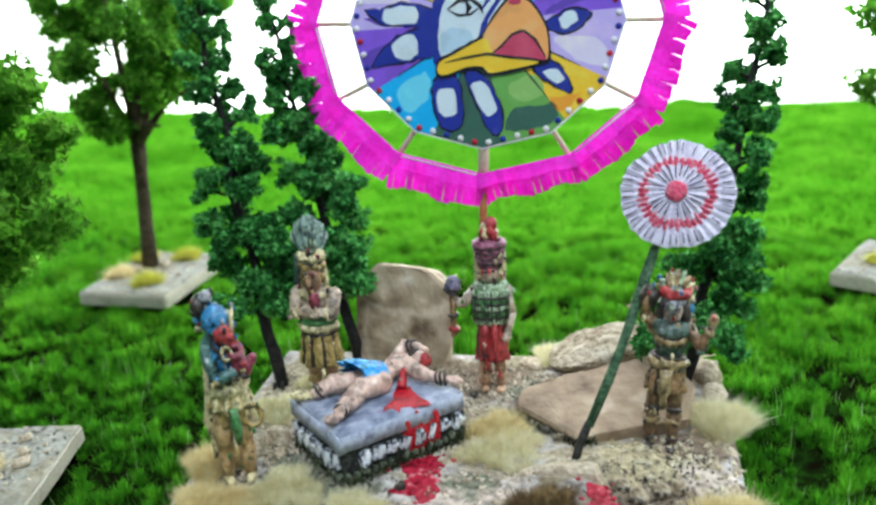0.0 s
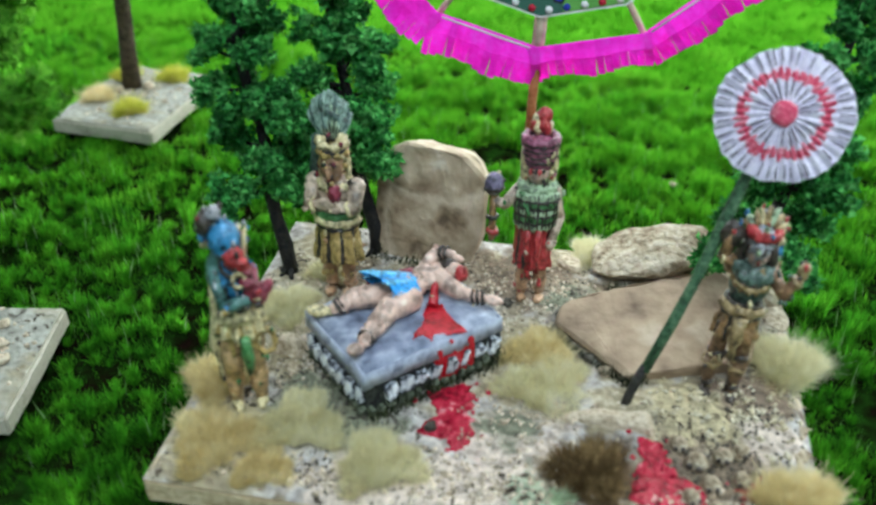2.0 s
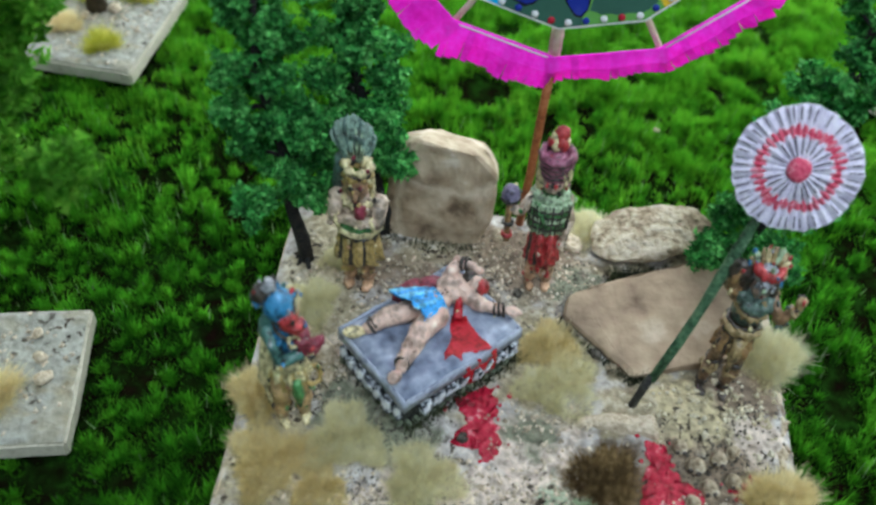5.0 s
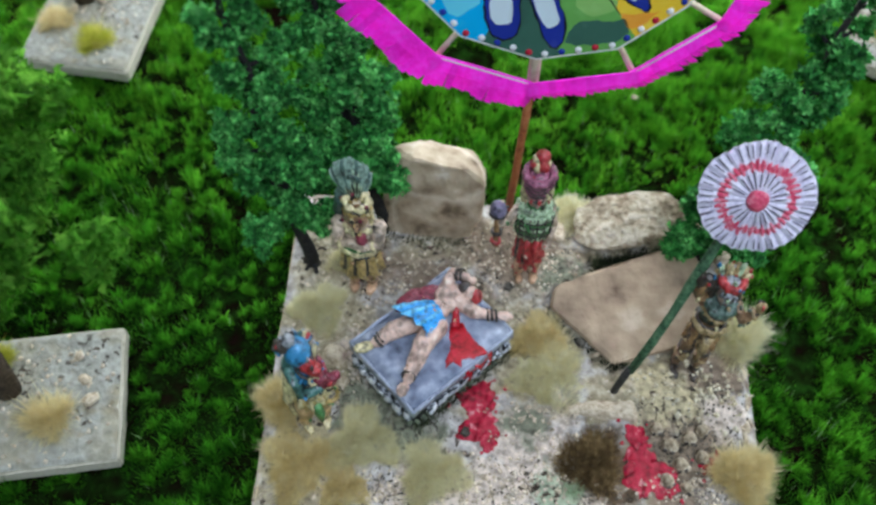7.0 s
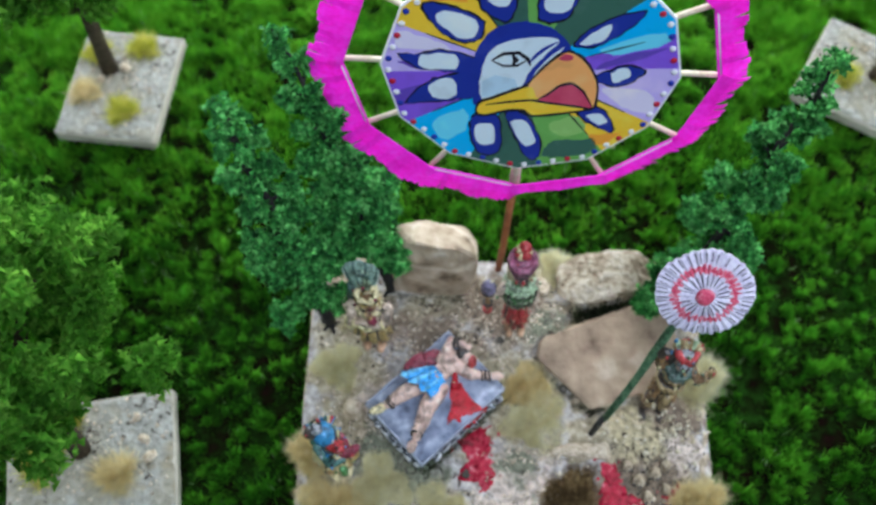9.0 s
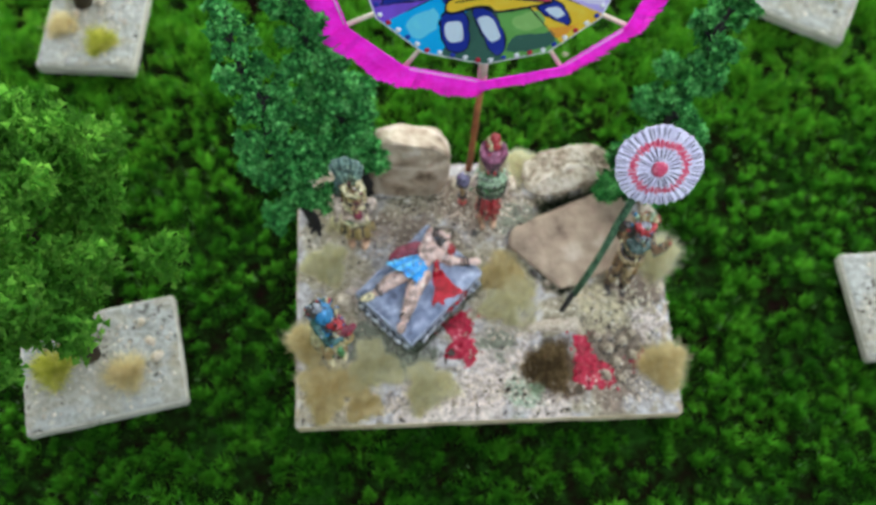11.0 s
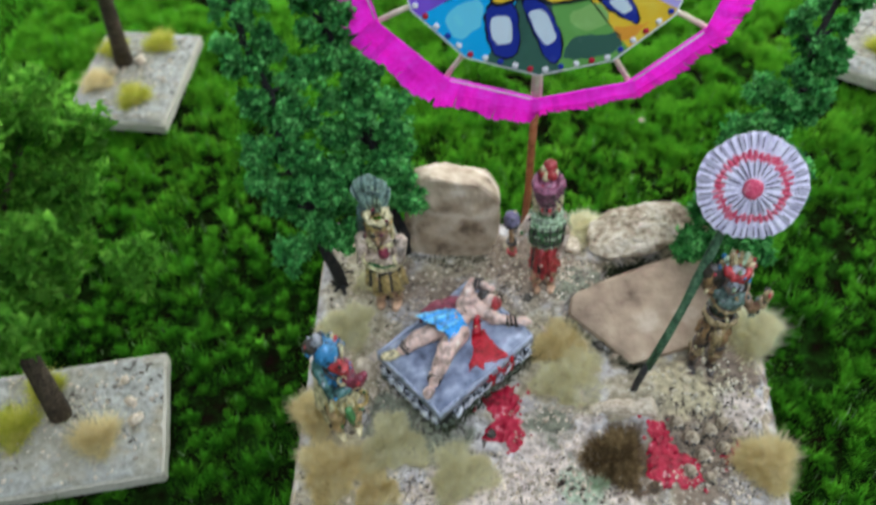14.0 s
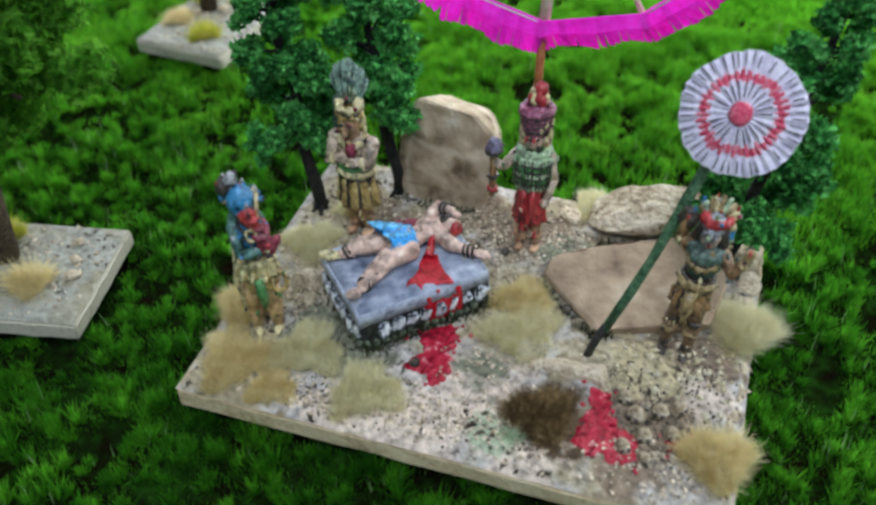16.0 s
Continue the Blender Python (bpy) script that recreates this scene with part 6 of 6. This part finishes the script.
part("yellow_shape", sheet(brushed([(-7.9, -8.6), (-7.5, -6.9), (-5.2, -5.7), (-2.1, -4.0), (0.4, -3.0), (1.5, -5.1), (3.5, -6.3), (8.0, -6.6), (9.3, -7.2), (4.9, -8.2), (1.2, -8.8), (-0.3, -7.7), (-3.2, -7.9), (-6.5, -9.1)], 4), 0.62, 0.06), ART["yellow"], disc, smooth=False)
part("wine_shape", sheet(brushed([(1.9, -5.5), (4.7, -2.6), (6.7, -2.0), (8.6, -3.4), (10.4, -5.9), (10.3, -6.7), (7.9, -6.3), (4.3, -6.0)], 4), 0.70, 0.05), ART["wine"], disc, smooth=False)
stroke([(-6.6, -7.0), (-3.0, -6.2), (0.6, -5.6), (3.2, -6.0), (7.8, -6.5), (10.4, -6.9)], 0.2, 0.74, "black")
stroke([(1.4, -5.6), (3.0, -4.4), (4.8, -2.4), (6.8, -1.8), (8.8, -3.3), (10.6, -6.2)], 0.2, 0.76, "black")
part("wine_shape", sheet(brushed([(4.0, 2.9), (4.8, 3.8), (6.2, 3.5), (5.9, 2.7), (4.8, 2.6)], 3), 0.70, 0.04), ART["wine"], disc, smooth=False)
dot = bmesh.new()
ell(dot, (0, 0, 0), (0.55, 0.55, 0.32), 0, seg=10, rings=6)
dots = {c: mesh_of("dot", dot.copy(), ART[c]) for c in ("white", "red", "navy")}
dot.free()
for k in range(56):
    p = rim(360.0 * k / 56 + 3) * 0.955
    ob = new("dot", dots[("white", "red", "white", "navy")[k % 4]])
    ob.parent = disc
    ob.matrix_basis = pose(p.x * MM, p.y * MM, 0.34 * MM)
FX, FY = 30.2, 26.4
for k in range(12):
    if k == 9:
        continue
    bm = bmesh.new()
    e = rim(30.0 * k, FX + 0.6, FY + 0.6)
    limb(bm, rim(30.0 * k, 12, 11) + Vector((0, 0, -0.85)), e + Vector((0, 0, -0.85)), 0.5, 0.46, 0, 8)
    part("spoke", bm, PALEWOOD, ban, "thin pale bamboo spoke", True, face)
for k in range(12):
    bm = bmesh.new()
    limb(bm, rim(30.0 * k, FX, FY), rim(30.0 * k + 29.99, FX, FY), 0.16, 0.16, 0, 6)
    part("thread", bm, STRING, ban, "white thread between the spokes", True, face)
WIDTHS = [4.2, 4.2, 4.8, 4.8, 4.8, 5.0, 5.2, 5.6, 5.6, 4.6, 5.2, 4.8]
HANG = [0.15, 0.0, 0.0, 0.0, 0.0, 0.05, 0.1, 0.15, 0.25, 0.75, 0.6, 0.45]      # how far each strip hangs backwards
frng = random.Random(8)
for k in range(12):
    bm = bmesh.new()
    p, q = rim(30.0 * k, FX, FY), rim(30.0 * k + 29.999, FX, FY)
    along = (q - p).normalized()
    outw = Vector((along.y, -along.x, 0))
    p, q = p - along * 0.9, q + along * 0.9      # neighbouring strips overlap at the spokes
    tilt = Vector((0, 0, 0.25 if k % 2 else -0.1))
    n = int((q - p).length / 1.15)
    for s in range(n):
        c0, c1 = p.lerp(q, s / n), p.lerp(q, (s + 1) / n)
        L = WIDTHS[k] + frng.uniform(-0.25, 0.25) + 0.4 * math.sin(s * 0.7 + k)
        sk = along * frng.uniform(-0.15, 0.15)
        gap = along * (0.01 if frng.random() < 0.8 else 0.09)
        lift = Vector((0, 0, frng.uniform(-0.3, 0.5) - HANG[k] * L))
        c0, c1 = c0 + tilt, c1 + tilt
        row0 = [c0 - outw * 0.5 + Vector((0, 0, 0.15)), c1 - outw * 0.5 + Vector((0, 0, 0.15))]
        row1 = [c0 + outw * L * 0.4 + Vector((0, 0, 0.12)), c1 + outw * L * 0.4 + Vector((0, 0, 0.12))]
        row2 = [c0 + outw * L + sk + gap + lift, c1 + outw * L + sk - gap + lift * 0.8]
        vs = [bm.verts.new(v) for v in (*row0, *row1, *row2)]
        f1, f2 = bm.faces.new((vs[0], vs[1], vs[3], vs[2])), bm.faces.new((vs[2], vs[3], vs[5], vs[4]))
        g = bmesh.ops.extrude_face_region(bm, geom=[f1, f2])
        for v in [e for e in g["geom"] if isinstance(e, bmesh.types.BMVert)]:
            v.co.z -= 0.14
    part("fringe", bm, PINK, ban, "cut hot-pink tissue-paper fringe", False, face)
bm = bmesh.new()
join = Vector((-0.4, 27.0, 37.4)) - FOOT
chain(bm, [(0, 0, -0.4), join * 0.35 + Vector((0.15, 0, 0)), join * 0.7, join], [0.75, 0.72, 0.7, 0.7], 0)
part("pole", bm, WOODPOLE, ban, "red-brown wooden pole")
bm = bmesh.new()
chain(bm, [join - Vector((0, 0, 0.6)), join.lerp(HUB, 0.35) - nrm * 1.0, HUB - nrm * 1.2], [0.95, 0.95, 0.9], 0)
part("upper_pole", bm, PALEWOOD, ban, "pale upper end of the pole behind the disc")


# ---- trees ----
def clump_soup(clumps, size, per, seed, squash=0.7):
    """Foam foliage: many small flakes round each clump's centre."""
    rng = np.random.default_rng(seed)
    out = []
    for x, y, z, r in clumps:
        n = int(per * (r / 3.0) ** 2)
        d = rng.normal(size=(n, 3))
        d /= np.linalg.norm(d, axis=1)[:, None]
        rad = r * (0.45 + 0.6 * rng.uniform(0, 1, n) ** 0.6)
        # lobes, so that no clump is a ball
        ph = rng.uniform(0, 6.28, 3)
        rad *= 0.82 + 0.3 * np.sin(4 * d[:, 0] + ph[0]) * np.sin(4 * d[:, 1] + ph[1]) + 0.15 * np.sin(7 * d[:, 2] + ph[2])
        c = d * rad[:, None] * [1, 1, squash] + [x, y, z]
        u = rng.normal(size=(n, 3))
        v = rng.normal(size=(n, 3))
        u /= np.linalg.norm(u, axis=1)[:, None]
        v /= np.linalg.norm(v, axis=1)[:, None]
        s = size * rng.uniform(0.55, 1.3, (n, 1))
        out.append(np.stack([c - u * s * 0.5, c + u * s * 0.5, c + v * s * 0.9], 1))
    return np.concatenate(out)


def slim_tree(root, tip, layers, reach, seed, label, low):
    """A tall slender model tree: dark wire trunk with foam pads on short limbs, bare trunk between them."""
    rng = random.Random(seed)
    tree = thing("slender_tree", at(*root), label, "tree", "slender trees")
    T = Vector(tip) - Vector(root)
    bow = Vector((rng.uniform(-1, 1), rng.uniform(-1, 1), 0))

    def spine(f):
        return T * f + bow * (1.2 * math.sin(3.1416 * f) + 0.5 * math.sin(17 * f)) + Vector((0.35 * math.sin(23 * f), 0.35 * math.cos(19 * f), 0))

    bm = bmesh.new()
    chain(bm, [spine(k / 14) - Vector((0, 0, 0.5 if k == 0 else 0)) for k in range(15)], [1.15 - 0.92 * k / 14 + 0.08 * (k % 2) for k in range(15)], 0, 9)
    for k in range(5):
        a = rng.uniform(0, 6.28)
        limb(bm, spine(0.02) + Vector((0, 0, 0.4)), spine(0) + Vector((2.2 * math.cos(a), 2.2 * math.sin(a), -0.2)), 0.6, 0.25, 0, 6, False)
    clumps = []
    a = rng.uniform(0, 6.28)
    for k in range(layers):
        f = low + (0.98 - low) * k / layers
        R = reach * (1.42 - 1.02 * f)
        n = rng.choice((3, 3, 4))
        a += 0.9
        for j in range(n):
            b = a + 6.2832 * j / n + rng.uniform(-0.35, 0.35)
            d = R * rng.uniform(0.42, 0.78)
            g = min(0.99, f + rng.uniform(-0.022, 0.03))
            p = spine(g) + Vector((math.cos(b) * d, math.sin(b) * d, rng.uniform(-0.4, 0.8)))
            limb(bm, spine(g) - Vector((0, 0, 1.6)), p - Vector((0, 0, 0.6)), 0.42, 0.2, 0, 6, False)
            r = R * rng.uniform(0.36, 0.5)
            clumps.append((p.x, p.y, p.z, r))
            for _ in range(5):
                e = b + rng.uniform(-1.1, 1.1)
                u = r * rng.uniform(0.6, 1.2)
                clumps.append((p.x + math.cos(e) * u, p.y + math.sin(e) * u, p.z + rng.uniform(-2.0, 2.2), r * rng.uniform(0.28, 0.6)))
    clumps.append((T.x, T.y, T.z - 1.0, reach * 0.36))
    roughen(bm, 0.2, 1.5, seed)
    part("trunk", bm, BARKDARK, tree, "blackish trunk with short limbs")
    crown = new("crown", tri_soup("crown", clump_soup(clumps, 1.15, SLIM_LEAVES, seed, 0.8), LEAFDARK))
    crown.parent = tree
    tagged(crown, "dark green foam foliage in ragged pads")
    return tree


slim_tree((-35.6, 11.5, 3.5), (-44.5, 17.0, 75.0), 12, 6.0, 21, "slender dark green tree rooted at the corner of the base", 0.24)
slim_tree((-23.9, 19.6, 3.6), (-39.2, 34.3, 69.0), 12, 6.8, 22, "slender dark green tree beside the boulder, leaning slightly", 0.27)
slim_tree((33.0, 16.6, 3.4), (46.6, 32.4, 69.0), 12, 6.6, 23, "slender dark green tree leaning outwards behind the slab", 0.14)


def round_tree(root, fork, crown_at, spread, height, count, seed, label, gaps=-0.1, size=1.7):
    """A broad model tree with a forked trunk and an uneven airy crown."""
    rng = random.Random(seed)
    tree = thing("broad_tree", at(*root), label, "tree", "broad trees")
    R0 = Vector(root)
    F = Vector(fork) - R0
    C0 = Vector(crown_at) - R0
    bm = bmesh.new()
    chain(bm, [(0, 0, -0.5), F * 0.3, F * 0.7, F], [2.2, 1.75, 1.6, 1.9], 0, 10)
    clumps = []
    for k in range(7):
        a = 6.2832 * k / 7 + rng.uniform(-0.3, 0.3)
        tip = C0 + Vector((math.cos(a) * spread * 0.62, math.sin(a) * spread * 0.62, height * rng.uniform(-0.35, 0.35)))
        mid = F.lerp(tip, 0.5) + Vector((0, 0, 2))
        chain(bm, [F - Vector((0, 0, 1)), mid, tip], [1.2, 0.7, 0.35], 0, 7)
    chain(bm, [F - Vector((0, 0, 1)), F.lerp(C0, 0.6), C0 + Vector((0, 0, height * 0.3))], [1.4, 0.9, 0.4], 0, 8)
    while len(clumps) < count:
        d = Vector((rng.gauss(0, 1), rng.gauss(0, 1), rng.gauss(0, 1)))
        d.normalize()
        f = rng.uniform(0.45, 1.0)
        wob = 1 + 0.25 * noise.noise(d * 2.0 + Vector((seed, 0, 0)))
        p = C0 + Vector((d.x * spread * f * wob, d.y * spread * f * wob, d.z * height * 0.5 * f * wob))
        if noise.noise(Vector((p.x / 13.0, p.y / 13.0, p.z / 9.0 + seed))) > gaps:      # open air between the foliage masses
            clumps.append((p.x, p.y, p.z, spread * rng.uniform(0.13, 0.25)))
    roughen(bm, 0.25, 1.8, seed)
    part("trunk", bm, BARK, tree, "grey-brown forked trunk and limbs")
    crown = new("crown", tri_soup("crown", clump_soup(clumps, size, BROAD_LEAVES, seed, 0.8), LEAFLIGHT))
    crown.parent = tree
    tagged(crown, "fresh green airy foliage in uneven clumps")
    return tree


round_tree((-82.5, -15.5, 3.4), (-86.0, -8.0, 30), (-84, -8, 48), 24, 46, 115, 31, "broad fresh green tree on a small gravel tile", -0.06)
round_tree((-93.5, 75.0, 3.4), (-89.5, 72, 36), (-85.0, 72, 59), 22.5, 50, 90, 32, "broad fresh green tree on a gravel tile with yellow tufts")
round_tree((88.0, 78.0, 3.4), (90, 78, 32), (92, 80, 56), 23, 50, 70, 33, "broad fresh green tree on a gravel tile at the far side")


# ---- gravel tiles under the trees ----
def tile(x, y, w, d, turn, label, seed, stones=()):
    ob = thing("gravel_tile", at(x, y, 0, turn), label, "model base", "gravel tiles")
    bm = bmesh.new()
    bmesh.ops.create_cube(bm, size=1.0, matrix=Matrix.LocRotScale((0, 0, 1.3), None, (w, d, 3.2)))
    bmesh.ops.bevel(bm, geom=list(bm.edges), offset=0.4, segments=2, affect="EDGES")
    bmesh.ops.subdivide_edges(bm, edges=[e for e in bm.edges if e.calc_length() > 8], cuts=12, use_grid_fill=True)
    roughen(bm, 0.22, 4.0, seed)
    part("board", bm, TILEEDGE, ob, "thin pale painted board", smooth=False)
    bm = bmesh.new()
    n = 40
    gg = [[bm.verts.new(((i / n - 0.5) * (w - 0.8), (j / n - 0.5) * (d - 0.8),
                         2.95 + (0.35 + 0.4 * noise.noise(Vector((i / 4.0, j / 4.0, seed))) + 0.25 * noise.noise(Vector((i / 1.6, j / 1.6, seed)))) * (0 if i in (0, n) or j in (0, n) else 1)))
           for j in range(n + 1)] for i in range(n + 1)]
    for i in range(n):
        for j in range(n):
            bm.faces.new((gg[i][j], gg[i + 1][j], gg[i + 1][j + 1], gg[i][j + 1]))
    part("gravel_top", bm, TILETOP, ob, "pale grey glued gravel")
    pebble_field(ob, 260, [(0, 0, w * 0.3, d * 0.3)], (0.25, 0.7), int(seed), lambda px, py: 3.2 if abs(px) < w / 2 - 1 and abs(py) < d / 2 - 1 else None)
    return ob


for k, (x, y, w, d, turn, text) in enumerate(TILES):
    tile(x, y, w, d, turn, text, 60 + k)
for k, (x, y, r, h, mt) in enumerate([(-74.6, -20.2, 4.6, 4.6, STRAW), (-89.5, -18.5, 5.0, 4.4, YELLOW), (-86.5, -10.5, 3.6, 3.6, YELLOW), (-88.0, 63.0, 4.4, 3.6, YELLOW), (-97.6, 68.0, 4.4, 3.4, STRAW),
                                      (-86.0, 81.0, 4.4, 3.6, YELLOW), (-96.5, 79.0, 3.8, 3.4, YELLOW), (92.0, 76.0, 5.0, 4.0, YELLOW), (80.0, 78.0, 4.2, 3.6, YELLOW)]):
    tuft(x, y, 3.1, r, h, mt, "yellow-green grass tuft on a gravel tile" if mt is YELLOW else "straw-coloured grass tuft on a gravel tile", "tile tufts", 80 + k, 2000)
for k, (x, y, r) in enumerate([(-70.5, -13.0, 1.2), (-68.6, -16.5, 1.5), (-72.5, -9.0, 1.1), (-89.5, 75.0, 1.6), (-94.5, 71.5, 1.2)]):
    bm = bmesh.new()
    ell(bm, (0, 0, 0), (r, r * 0.75, r * 0.6), 0, seg=9, rings=6)
    roughen(bm, 0.4, 1.2, k + 3.0)
    single("white_stone", bm, PALEROCK, at(x, y, 3.4 + 0.3 * r, 40 * k), "small whitish stone lying on a gravel tile", "stone", "white stones")
for k, (x, y, r) in enumerate([(-65.0, -48.0, 0.9), (25.0, 59.0, 0.8)]):
    bm = bmesh.new()
    ell(bm, (0, 0, 0), (r, r * 0.75, r * 0.6), 0, seg=9, rings=6)
    roughen(bm, 0.3, 1.0, k + 8.0)
    single("white_stone", bm, PALEROCK, at(x, y, land(x, y) + 2.4, 40 * k), "tiny white stone lying in the grass mat", "stone", "white stones")
